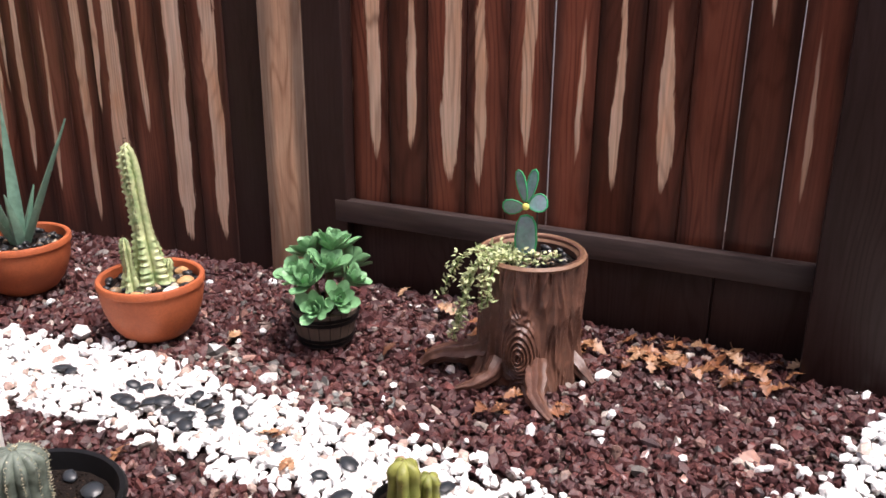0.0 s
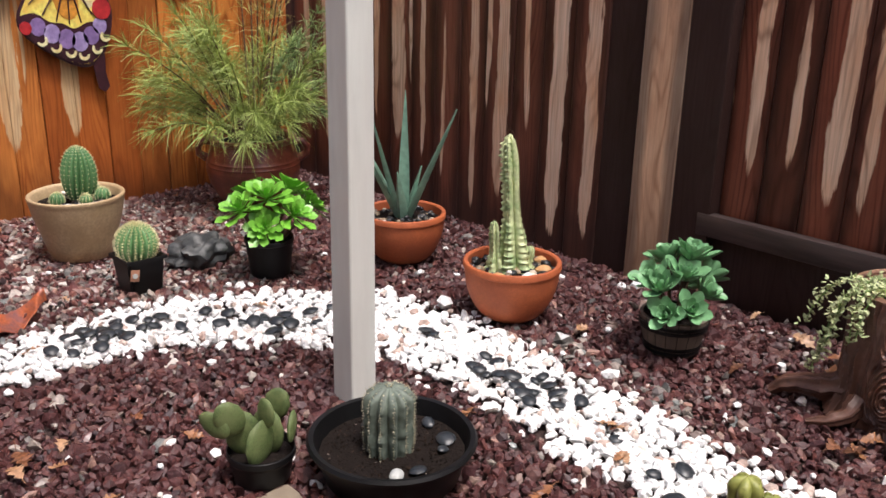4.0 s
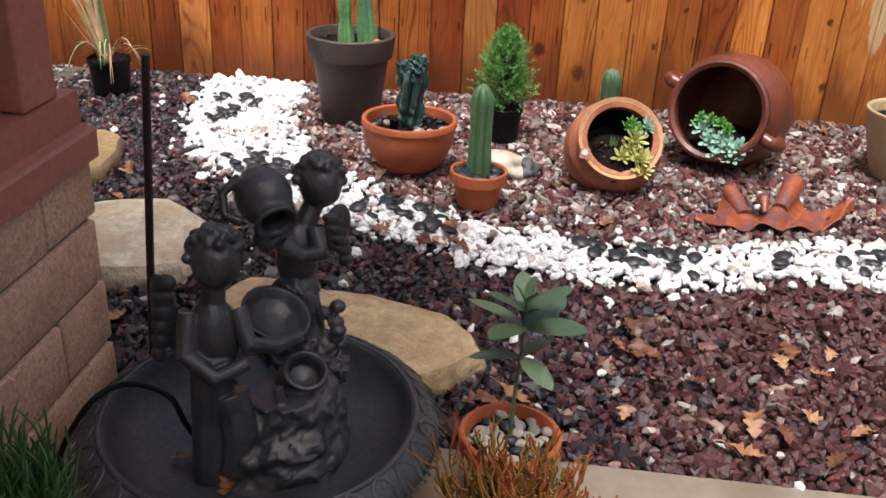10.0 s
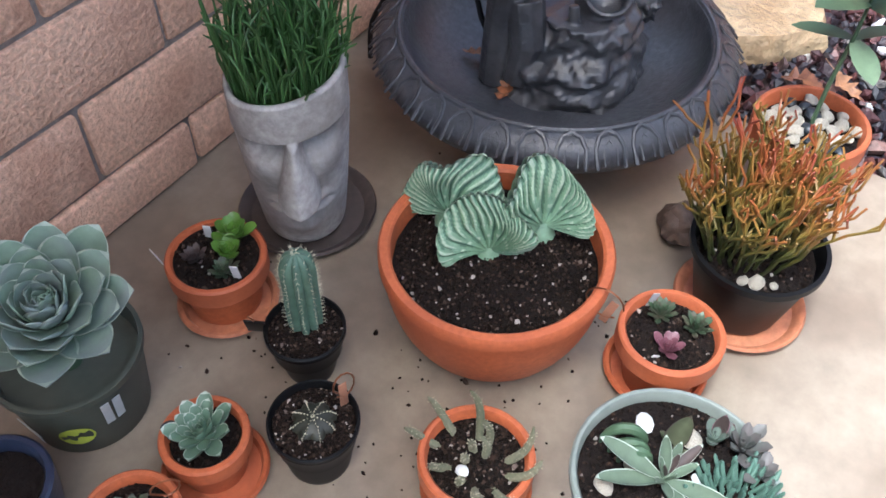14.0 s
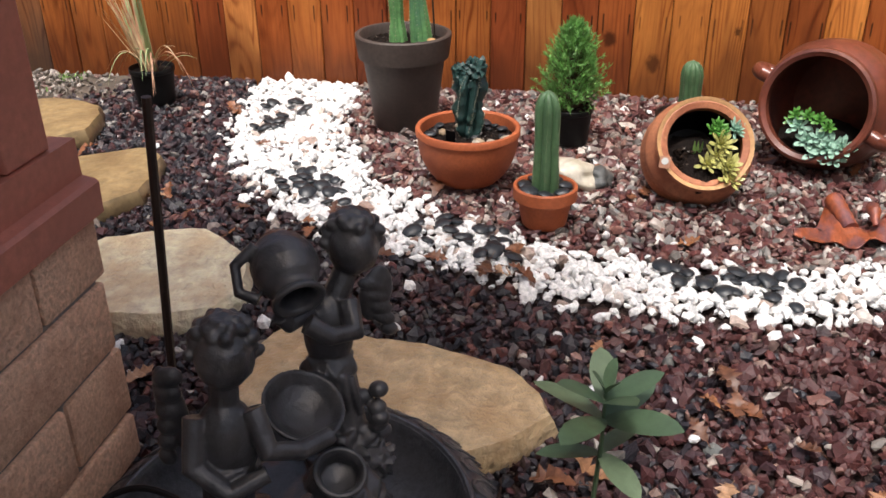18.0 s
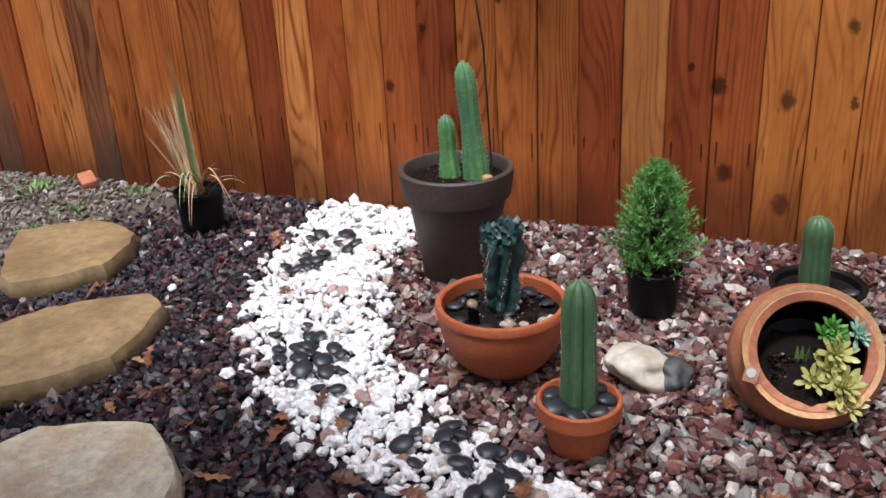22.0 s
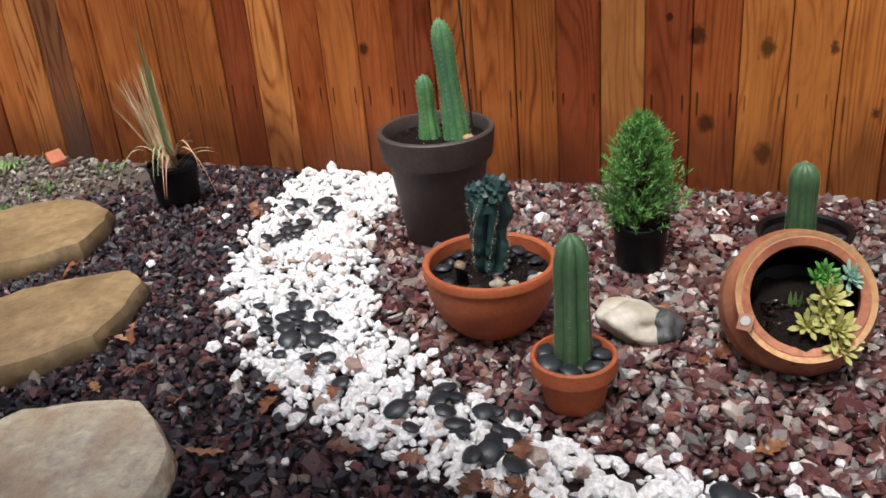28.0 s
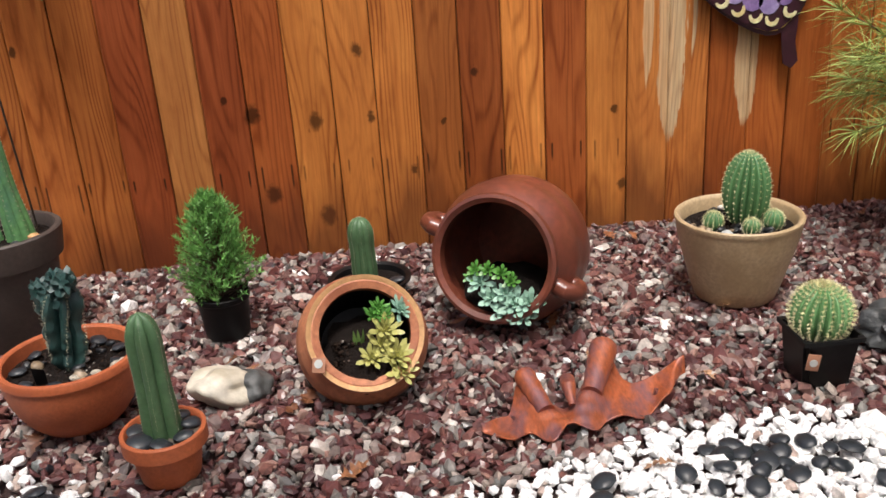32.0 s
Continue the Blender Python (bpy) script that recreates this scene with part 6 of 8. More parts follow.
for e_, bw in (((1.375, 0.975), 0.05), ((1.43, 0.925), 0.04), ((1.49, 0.895), 0.02), ((1.55, 0.88), 0.0), ((1.605, 0.885), -0.02), ((1.66, 0.92), -0.05), ((1.70, 1.0), -0.08)):
    vein(ll, 0.0245, (1.56, 1.16), e_, bw)
for q0, q1 in (((1.50, 1.03), (1.56, 0.99)), ((1.56, 0.99), (1.625, 1.035))):
    vein(ll, 0.0245, q0, q1, 0.0, 0.004)
part("tail", sheet([(1.64, 0.73), (1.65, 0.64), (1.66, 0.575), (1.69, 0.555), (1.715, 0.58), (1.70, 0.65), (1.705, 0.735)], 0.005, 0.012), WING["plum"], ll)
ru = part("forewing", sheet(RU, 0.006, 0.0, 4), WING["plum"], t, "far yellow forewing with a violet border")
part("field", sheet(shrunk(RU, 0.945), 0.004, 0.006, 4), WING["yellow"], ru)
part("pale_flush", sheet([(1.80, 1.42), (1.92, 1.44), (1.98, 1.36), (1.9, 1.31), (1.8, 1.33)], 0.003, 0.0085, 3), WING["cream"], ru)
part("dark_band", sheet([(2.01, 1.49), (2.09, 1.505), (2.145, 1.37), (2.172, 1.18), (2.14, 1.025), (2.04, 1.05), (2.03, 1.2), (2.02, 1.35)], 0.002, 0.0095, 3), WING["plum"], ru)
for i, (ey, ez) in enumerate(((2.065, 1.41), (2.075, 1.335), (2.085, 1.26), (2.09, 1.185), (2.085, 1.115))):
    part("violet_scale", sheet(dot(ey, ez, 0.034, 0.033), 0.002, 0.012), WING["violet" if i % 2 else "purple"], ru)
    part("spot", crescent(ey + 0.052, ez - 0.012, 0.024, 3.14, 0.013), WING["cream"], ru)
part("eyespot", sheet(dot(2.075, 1.475, 0.028, 0.026), 0.003, 0.013), WING["red"], ru)
for e_, bw in (((2.03, 1.455), 0.05), ((2.025, 1.385), 0.04), ((2.03, 1.31), 0.02), ((2.035, 1.235), 0.0), ((2.03, 1.16), -0.03), ((1.96, 1.115), -0.05), ((1.86, 1.17), -0.05)):
    vein(ru, 0.012, (1.69, 1.365), e_, bw)
tp = part("hindwing", sheet(TP, 0.006, 0.002, 4), WING["plum"], t, "upper hindwing, mostly dark plum")
part("field", sheet([(1.55, 1.57), (1.60, 1.66), (1.68, 1.66), (1.70, 1.55), (1.66, 1.48), (1.60, 1.47)], 0.004, 0.008, 4), WING["yellow"], tp)
for ey, ez in ((1.56, 1.70), (1.64, 1.735), (1.72, 1.69), (1.755, 1.62)):
    part("violet_scale", sheet(dot(ey, ez, 0.034, 0.032), 0.002, 0.0115), WING["violet"], tp)
part("body", tube([(0.03, 1.455, 1.60), (0.036, 1.52, 1.50), (0.04, 1.60, 1.40), (0.038, 1.74, 1.27), (0.03, 1.90, 1.11)], [0.016, 0.026, 0.026, 0.020, 0.009], 10), WING["cream"], t)
for k in range(8):
    f = 0.12 + 0.1 * k
    y_, z_ = 1.50 + 0.40 * f, 1.535 - 0.43 * f
    part("body_ring", tube([(0.05, y_ - 0.016, z_ - 0.016), (0.066, y_, z_), (0.05, y_ + 0.016, z_ + 0.016)], 0.006, 5), WING["plum"], t)
part("head", blob((0.035, 1.44, 1.62), (0.03, 0.035, 0.035), sub=2), WING["red"], t)
for y_, z_ in ((1.36, 1.70), (1.42, 1.745)):
    part("antenna", tube([(0.035, 1.445, 1.635), (0.03, (1.445 + y_) / 2 - 0.01, (1.635 + z_) / 2), (0.02, y_, z_)], 0.004, 5), WING["plum"], t)

# grass clump in a nursery pot, brick shard and weeds near the bare soil
t = pot_thing("grass_pot", -3.955, -2.135, "clump of pale striped grass in a black nursery pot")
part("pot", lathe(pot_profile(0.095, 0.155, 0.08, 0.004, lip=0.004, lip_h=0.02)), BLACK, t)
soil(t, 0.088, 0.135)
GRASS_PINK = plain("pink_straw_grass", (0.56, 0.32, 0.20), 0.6, 0.4, 20, 5)
GRASS_MINT = plain("pale_green_grass", (0.34, 0.46, 0.22), 0.55, 0.3, 20, 5)
for m_, nb, width_ in ((GRASS_PALE, 18, 0.012), (GRASS_PINK, 11, 0.009), (GRASS_MINT, 10, 0.010)):
    bm = bmesh.new()
    for i in range(nb):
        blade(bm, (rng.uniform(-0.03, 0.03), rng.uniform(-0.045, 0.02), 0.13), 270 + rng.uniform(-50, 50), rng.uniform(60, 86), rng.uniform(0.28, 0.44), width_, rng.uniform(0.0, 0.10))
    for i in range(4):
        blade(bm, (rng.uniform(-0.03, 0.03), rng.uniform(-0.03, 0.03), 0.13), rng.choice((90, 270, 270, 0)) + rng.uniform(-30, 30), rng.uniform(58, 72), rng.uniform(0.38, 0.56), 0.008, rng.uniform(0.85, 1.15), 14)
    for i in range(2):
        blade(bm, (0.02, rng.uniform(-0.03, 0.05), 0.13), rng.choice((40, 90)) + rng.uniform(-20, 20), rng.uniform(52, 64), rng.uniform(0.24, 0.34), 0.007, rng.uniform(0.2, 0.7), 10)
    part("grass_tuft", bm, m_, t)
bm = bmesh.new()
for y_, ln_g, w_ in ((0.012, 0.56, 0.024), (0.022, 0.48, 0.018), (0.002, 0.54, 0.010)):
    blade(bm, (0.01, y_, 0.13), 270, 86.5, ln_g, w_, 0.0)
part("shoot", bm, GRASS_MINT, t, "upright fresh green shoot")
tagged(part("brick_shard", box(0.13, 0.07, 0.045, (0, 0, 0.015), 0.008, rot=Euler((0.1, 0.15, 0.4)).to_matrix().to_4x4()), BRICK_RED, label="broken piece of orange brick lying on the gravel", at=pose(-4.26, -3.0, 0, 0, 0, 30)), category="brick")
for wx, wy, ws in ((-4.15, -3.2, 1.0), (-3.98, -2.83, 0.8), (-3.75, -2.80, 0.7), (-4.25, -2.72, 0.6), (-3.9, -3.45, 1.1)):
    bm = bmesh.new()
    for i in range(60):
        leaf(0.035 * ws, 0.014 * ws, 0.001, 0.2, 0.1, 0.6, 3, bm, aim((rng.gauss(0, 0.06) * ws, rng.gauss(0, 0.06) * ws, 0.0), rng.uniform(0, 360), rng.uniform(10, 70)))
    tagged(part("weed", bm, GRASS_GREEN, label="patch of low green weeds growing in bare dirt", at=pose(wx, wy, -0.012)), category="weed", kind="stuff")

# ---- plants along the dark fence ----
t = pot_thing("aloe_bowl", -2.745, 2.24, "terracotta bowl with long upright blue-green aloe leaves")
part("pot", lathe(bowl_profile(0.172, 0.208, 0.095)), TERRACOTTA, t)
soil(t, 0.158, 0.172)
scatter_bits(t, 0.15, 0.180, 90, 0.011, DRESSING, 43)
for yaw, pitch, ln, w in ((38, 66, 0.52, 0.056), (218, 62, 0.54, 0.056), (130, 86, 0.54, 0.05), (235, 74, 0.45, 0.048), (300, 72, 0.24, 0.05), (60, 74, 0.24, 0.048)):
    bm = leaf(ln, w, 0.016, 0.02, 0.55, 0.22, 9)
    part("leaf", bm, ALOE, t, at=aim((0.012 * math.cos(radians(yaw)), 0.012 * math.sin(radians(yaw)), 0.165), yaw, pitch, rng.uniform(-8, 8)))

t = pot_thing("variegated_cactus_bowl", -2.035, 2.135, "terracotta bowl with a cream and green winged candelabra cactus")
part("pot", lathe(bowl_profile(0.170, 0.208, 0.095)), TERRACOTTA, t)
soil(t, 0.157, 0.172)
scatter_bits(t, 0.15, 0.182, 110, 0.013, DRESSING, 44)
for lx, ly, z0, hh, rr, ld, rb_ in ((0.012, 0.0, 0.17, 0.50, 0.062, (-0.045, -0.01), 5), (-0.025, -0.060, 0.17, 0.19, 0.036, (-0.006, -0.01), 5), (0.050, 0.02, 0.17, 0.10, 0.032, (0.008, 0.01), 5)):
    bm, cr = ribbed(hh, rr, rb_, 0.34, ld, 0.05, 12, 0.56, 1.1, at=(lx, ly, z0), twist=0.2)
    for v in bm.verts:
        v.co += Vector((v.co.x - lx, v.co.y - ly, 0)) * (0.13 * noise.noise(v.co * 34) + 0.09 * math.sin(v.co.z * 300 + round(5 * math.atan2(v.co.y - ly, v.co.x - lx) / 6.283) * 1.7))
    c = part("stem", bm, CACTUS_YELLOW, t, "cream-mottled green winged stem")
    for v_ in list(cr):
        cr.append((v_[0] + Vector((0, 0, hh / 36)), v_[1]))
    part("spine_cover", spines(cr, 0.0035, 2, 0.0017), SPINE_DARK, c)
for px, py, ps, m_ in ((0.10, 0.05, 0.03, RIM_PALE), (0.11, -0.04, 0.024, WHITE_TAG), (-0.09, 0.09, 0.03, RIM_PALE), (0.05, -0.12, 0.026, RIM_PALE), (0.03, 0.12, 0.028, RIM_PALE)):
    pebble_on(t, px, py, 0.186, ps, "stone", m_)

t = pot_thing("barrel_planter", -1.483, 2.33, "small wooden half-barrel planter with a leafy green jade plant")
half_ = math.pi / 18 * 0.93
bm = bmesh.new()
vs = [[bm.verts.new((r_ * math.cos(a), r_ * math.sin(a), z_)) for a in (-half_, 0, half_)] for r_, z_ in ((0.076, 0.0), (0.086, 0.0), (0.098, 0.045), (0.108, 0.09), (0.113, 0.128), (0.103, 0.13), (0.098, 0.09), (0.076, 0.0))]
for p_, q_ in zip(vs, vs[1:]):
    for i in (0, 1):
        bm.faces.new((p_[i], p_[i + 1], q_[i + 1], q_[i]))
stave_me = mesh_of("stave", bm, BARREL_WOOD)
for k in range(18):
    part("stave", stave_me, None, t, at=pose(0, 0, 0, 0, 0, k * 20))
part("inner", lathe([(0, 0.004), (0.084, 0.004), (0.107, 0.126), (0.101, 0.127), (0.095, 0.09), (0, 0.09)], 36), BLACK, t)
for z_, r_ in ((0.014, 0.0895), (0.030, 0.093), (0.092, 0.108), (0.108, 0.1105)):
    part("hoop", lathe([(r_ + 0.002, z_ - 0.006), (r_ + 0.0045, z_ - 0.005), (r_ + 0.0055, z_ + 0.005), (r_ + 0.003, z_ + 0.006), (r_ - 0.002, z_)], 36), BLACK, t)
soil(t, 0.1, 0.108)
for px, py, pz, ln, tx, ty in ((0.03, -0.02, 0.27, 0.07, 5, 15), (0.0, 0.08, 0.31, 0.075, -18, 0), (0.0, -0.10, 0.24, 0.07, 32, 0), (0.08, 0.04, 0.21, 0.065, -15, 40), (-0.06, 0.02, 0.30, 0.07, 0, -22), (0.09, -0.06, 0.18, 0.062, 30, 45), (-0.05, -0.07, 0.25, 0.068, 28, -25), (0.03, 0.13, 0.24, 0.068, -48, 10), (-0.03, 0.11, 0.20, 0.06, -55, -15), (0.05, -0.13, 0.17, 0.06, 55, 20), (0.02, 0.03, 0.33, 0.06, -5, 5)):
    tl = Euler((radians(tx), radians(ty), 0)).to_matrix().to_4x4()
    part("leaf_cluster", rosette_bm(18, ln * 1.28, ln * 0.74, 0.010, 84, 10, 0.78, 0.30, 0.35, spoony=True, at=(px * 0.92, py * 0.92, pz * 0.96), tilt=tl), JADE, t)
    part("branch", tube([(px * 0.2, py * 0.2, 0.10), (px * 0.65, py * 0.65, (0.10 + pz) / 2), (px, py, pz)], 0.007, 6), BARK, t)


TAN_WOOD = plain("tan_cut_wood", (0.20, 0.105, 0.06), 0.55, 0.3, 60, 10)


def stump_bm(r, h):
    bm = bmesh.new()
    n, rows_, rings = 400, 110, []
    for i in range(rows_ + 1):
        u = i / rows_
        ring = []
        for k in range(n):
            a = 2 * math.pi * k / n
            q = Vector((math.cos(a) * 2.1, math.sin(a) * 2.1, u * 1.3))
            off = math.atan2(math.sin(a + 1.42), math.cos(a + 1.42)) * r
            dz = (u - 0.30) * h
            d = math.hypot(off * 1.55, dz * (0.72 if dz > 0 else 1.0))
            near = math.exp(-(d / 0.082) ** 4)
            bend = a + 0.5 * near * (1 if off > 0 else -1)
            p = Vector((math.cos(bend) * 3.4, math.sin(bend) * 3.4, u * 0.9)) + 0.35 * noise.noise_vector(q * 2)
            bark = 0.034 * abs(noise.noise(p)) + 0.016 * abs(noise.noise(Vector((p.x * 3.4, p.y * 3.4, u * 2.0))))
            flare = 0.026 * max(0, 1 - u * 3.0) ** 2 * (1 + 0.6 * math.sin(a * 5 + 1))
            knot = near * (0.012 + 0.0055 * math.cos(d * 480 + 1.5 * noise.noise(q * 3))) + 0.014 * math.exp(-(d / 0.06) ** 2)
            rr = r * (0.95 + 0.05 * u) - bark * (1 - near) + 0.012 + flare + knot
            ring.append(bm.verts.new((rr * math.cos(a), rr * math.sin(a), h * u)))
        rings.append(ring)
    for rr, zz in ((r * 0.97, h + 0.006), (r * 0.90, h + 0.004), (r * 0.88, h - 0.05)):
        rings.append([bm.verts.new((rr * math.cos(2 * math.pi * k / n), rr * math.sin(2 * math.pi * k / n), zz)) for k in range(n)])
    for a, b in zip(rings, rings[1:]):
        for k in range(n):
            bm.faces.new((a[k], a[(k + 1) % n], b[(k + 1) % n], b[k]))
    return bm


t = pot_thing("tree_stump_planter", -0.80, 2.425, "brown resin tree-stump planter with trailing variegated sedum")
part("stump", stump_bm(0.158, 0.385), STUMP, t)
for pts, rr in (([(-0.11, -0.07, 0.075), (-0.17, -0.10, 0.058), (-0.23, -0.11, 0.052), (-0.28, -0.12, 0.032), (-0.31, -0.13, 0.004)], (0.040, 0.034, 0.028, 0.022, 0.010)), ([(-0.05, -0.13, 0.07), (-0.06, -0.17, 0.035), (-0.10, -0.21, 0.016), (-0.15, -0.23, 0.004)], (0.03, 0.024, 0.016, 0.008)), ([(0.06, -0.13, 0.085), (0.085, -0.18, 0.055), (0.10, -0.23, 0.028), (0.13, -0.26, 0.014), (0.17, -0.29, 0.003)], (0.036, 0.032, 0.026, 0.02, 0.009)), ([(0.045, -0.14, 0.03), (0.06, -0.18, 0.012), (0.075, -0.215, 0.004)], (0.022, 0.016, 0.008)), ([(0.13, 0.0, 0.06), (0.18, -0.02, 0.03), (0.22, -0.03, 0.004)], (0.03, 0.022, 0.010))):
    fine_pts = [Vector(pts[0]).lerp(Vector(pts[1]), 0)]
    fine_r = [rr[0]]
    for (p, q), (r0, r1) in zip(zip(pts, pts[1:]), zip(rr, rr[1:])):
        for f in (0.33, 0.66, 1.0):
            fine_pts.append(Vector(p).lerp(Vector(q), f) + 0.006 * noise.noise_vector(Vector(p) * 30 + Vector((f, 0, 0))))
            fine_r.append((r0 + (r1 - r0) * f) * (1 + 0.12 * math.sin(f * 9 + p[0] * 70)))
    bm = tube(fine_pts, fine_r, 28)
    for k, v in enumerate(bm.verts):
        c_ = fine_pts[k // 28]
        v.co = c_ + (v.co - c_) * (1 + 0.13 * math.sin((k % 28) * 6.2832 / 28 * 6))
    part("root", bm, STUMP, t)
part("rim", lathe([(0.137, 0.372), (0.146, 0.388), (0.158, 0.394), (0.166, 0.386), (0.160, 0.376)], 48, 0.015), TAN_WOOD, t, "tan cut-wood rim")
soil(t, 0.140, 0.352, bits=200)
scatter_bits(t, 0.13, 0.360, 60, 0.010, DRESSING, 45)
STRANDS = ([(-0.05, -0.05, 0.380), (-0.15, -0.07, 0.402), (-0.20, -0.085, 0.365), (-0.24, -0.09, 0.29), (-0.255, -0.09, 0.235)],
           [(-0.05, -0.08, 0.380), (-0.115, -0.13, 0.402), (-0.15, -0.155, 0.34), (-0.17, -0.16, 0.22), (-0.195, -0.15, 0.12)],
           [(-0.04, -0.08, 0.380), (-0.10, -0.14, 0.404), (-0.135, -0.165, 0.35), (-0.15, -0.17, 0.25), (-0.18, -0.16, 0.16)],
           [(-0.03, -0.08, 0.380), (-0.08, -0.15, 0.402), (-0.095, -0.175, 0.34), (-0.090, -0.18, 0.25)],
           [(-0.02, -0.08, 0.380), (-0.055, -0.155, 0.400), (-0.07, -0.18, 0.34), (-0.075, -0.18, 0.265)],
           [(-0.13, -0.04, 0.390), (-0.05, -0.06, 0.400), (0.02, -0.05, 0.396), (0.09, -0.03, 0.392)],
           [(-0.12, -0.08, 0.392), (-0.06, -0.10, 0.402), (0.0, -0.11, 0.398), (0.05, -0.10, 0.390)],
           [(-0.13, 0.0, 0.390), (-0.08, -0.02, 0.400), (0.0, 0.0, 0.392)])
for k, pts in enumerate(STRANDS):
    st = part("strand", tube(pts, 0.0020, 5), GRASS_GREEN, t)
    lf = bmesh.new()
    for a, b in zip(pts, pts[1:]):
        a, b = Vector(a), Vector(b)
        for j in range(int((b - a).length / 0.0024)):
            p = a.lerp(b, rng.random()) + Vector((rng.gauss(0, 0.008), rng.gauss(0, 0.008), rng.gauss(0, 0.006)))
            leaf(rng.uniform(0.011, 0.018), 0.012, 0.003, 0.1, 0.15, 0.62, 3, lf, aim(p, rng.uniform(0, 360), rng.uniform(-30, 70)))
    part("leaves", lf, SEDUM_PALE, st)

TEAL = plain("teal_painted_metal", (0.035, 0.36, 0.14), 0.4, 0.25, 40, 9, 0.1, 0.002)
TEAL_PALE = plain("frosted_teal_plastic", (0.16, 0.3, 0.29), 0.35, 0.3, 60, 14, 0.1, 0.002, second=(0.26, 0.24, 0.34))
t = thing("pinwheel_ornament", -0.815, 2.40, 0.382, 8, "teal cactus-shaped garden pinwheel stuck in the stump planter", "garden ornament")
part("stake", tube([(0.03, 0.01, -0.03), (0.03, 0.01, 0.17)], 0.003, 6), IRON, t)
bm = lathe([(0, 0), (0.026, 0.004), (0.031, 0.05), (0.028, 0.095), (0.021, 0.118), (0, 0.125)], 24)
for v in bm.verts:
    v.co.y *= 0.22
b_ = part("body", bm, TEAL_PALE, t)
part("outline", tube([(-0.027, 0, 0.004), (-0.032, 0, 0.05), (-0.027, 0, 0.1), (-0.017, 0, 0.12), (0, 0, 0.126), (0.017, 0, 0.12), (0.027, 0, 0.1), (0.032, 0, 0.05), (0.027, 0, 0.004)], 0.0035, 5), TEAL, b_)
for ang, ln in ((104, 0.11), (78, 0.115), (188, 0.07), (18, 0.065)):
    ca, sa = math.cos(radians(ang)), math.sin(radians(ang))
    pts = [(ln * (0.12 + 0.44 * (1 - math.cos(q))), (0.0145 if 60 < ang < 120 else 0.024) * math.sin(q) * (1 - 0.25 * math.cos(q))) for q in [k * 0.5236 for k in range(12)]]
    bm = bmesh.new()
    for yy in (-0.014, -0.011):
        bm.faces.new([bm.verts.new((u * ca - w_ * sa, yy + 0.010 * (w_ / 0.027), 0.158 + u * sa + w_ * ca)) for u, w_ in pts])
    pt = part("petal", bm, TEAL_PALE, t)
    part("outline", tube([(u * ca - w_ * sa, -0.0125 + 0.010 * (w_ / 0.027), 0.158 + u * sa + w_ * ca) for u, w_ in pts + pts[:1]], 0.0028, 5), TEAL, pt)
part("hub", blob((0, -0.02, 0.158), (0.011, 0.008, 0.011)), WING["yellow"], t)

t = pot_thing("grey_cactus_tub", -1.54, 1.152, "wide low black tub with a squat grey-green cactus")
part("tub", lathe([(0, 0), (0.165, 0), (0.17, 0.005), (0.195, 0.09), (0.21, 0.094), (0.214, 0.104), (0.208, 0.112), (0.196, 0.11), (0.188, 0.085), (0.18, 0.05), (0, 0.05)], 48), BLACK, t)
soil(t, 0.184, 0.068, bits=300)
bm, cr = ribbed(0.185, 0.064, 12, 0.16, (0, 0), 0.03, 6, 1.0, 0.9, at=(0.0, -0.01, 0.065))
for v in bm.verts:
    v.co += Vector((v.co.x, v.co.y, 0)) * 0.10 * noise.noise(v.co * 60)
c = part("stem", bm, CACTUS_GREY, t)
part("spine_cover", spines(cr, 0.009, 3, 0.0012), SPINE, c)
for px, py, s_ in ((0.07, 0.12, 0.028), (-0.02, 0.14, 0.022), (0.13, -0.03, 0.024), (-0.12, 0.02, 0.022), (0.10, 0.08, 0.018)):
    pebble_on(t, px, py, 0.082, s_)
pebble_on(t, 0.115, -0.085, 0.085, 0.021, "stone", PRINT_GREY)

t = pot_thing("prickly_pear_pot", -1.745, 0.90, "bunny-ear prickly pear with fuzzy green pads in a black pot")
part("pot", lathe(pot_profile(0.085, 0.085, 0.07, 0.004, lip=0.004, lip_h=0.02)), BLACK, t)
soil(t, 0.077, 0.065)
OPUNTIA = plain("fuzzy_green_pads", (0.085, 0.125, 0.04), 0.6, 0.4, 260, 30, 0.5, 0.003, second=(0.15, 0.18, 0.07))
for px, py, pz, a_, lean_, s_ in ((0.0, 0.02, 0.12, 20, 8, 1.0), (-0.03, -0.03, 0.12, 60, -12, 0.95), (0.03, -0.02, 0.115, 100, 14, 0.9), (0.0, 0.05, 0.185, 35, 22, 0.7), (-0.02, -0.07, 0.18, 80, -30, 0.75), (0.03, 0.0, 0.19, 10, 0, 0.6), (-0.04, -0.10, 0.165, 30, -60, 0.65), (0.05, 0.06, 0.14, 130, 30, 0.6)):
    part("pad", blob((0, 0, 0), (0.042, 0.014, 0.058), sub=3, rough=0.08), OPUNTIA, t, at=pose(px, py, pz, 0, lean_, a_) @ Matrix.Diagonal((s_ * 1.15, s_ * 1.15, s_ * 1.15, 1)))

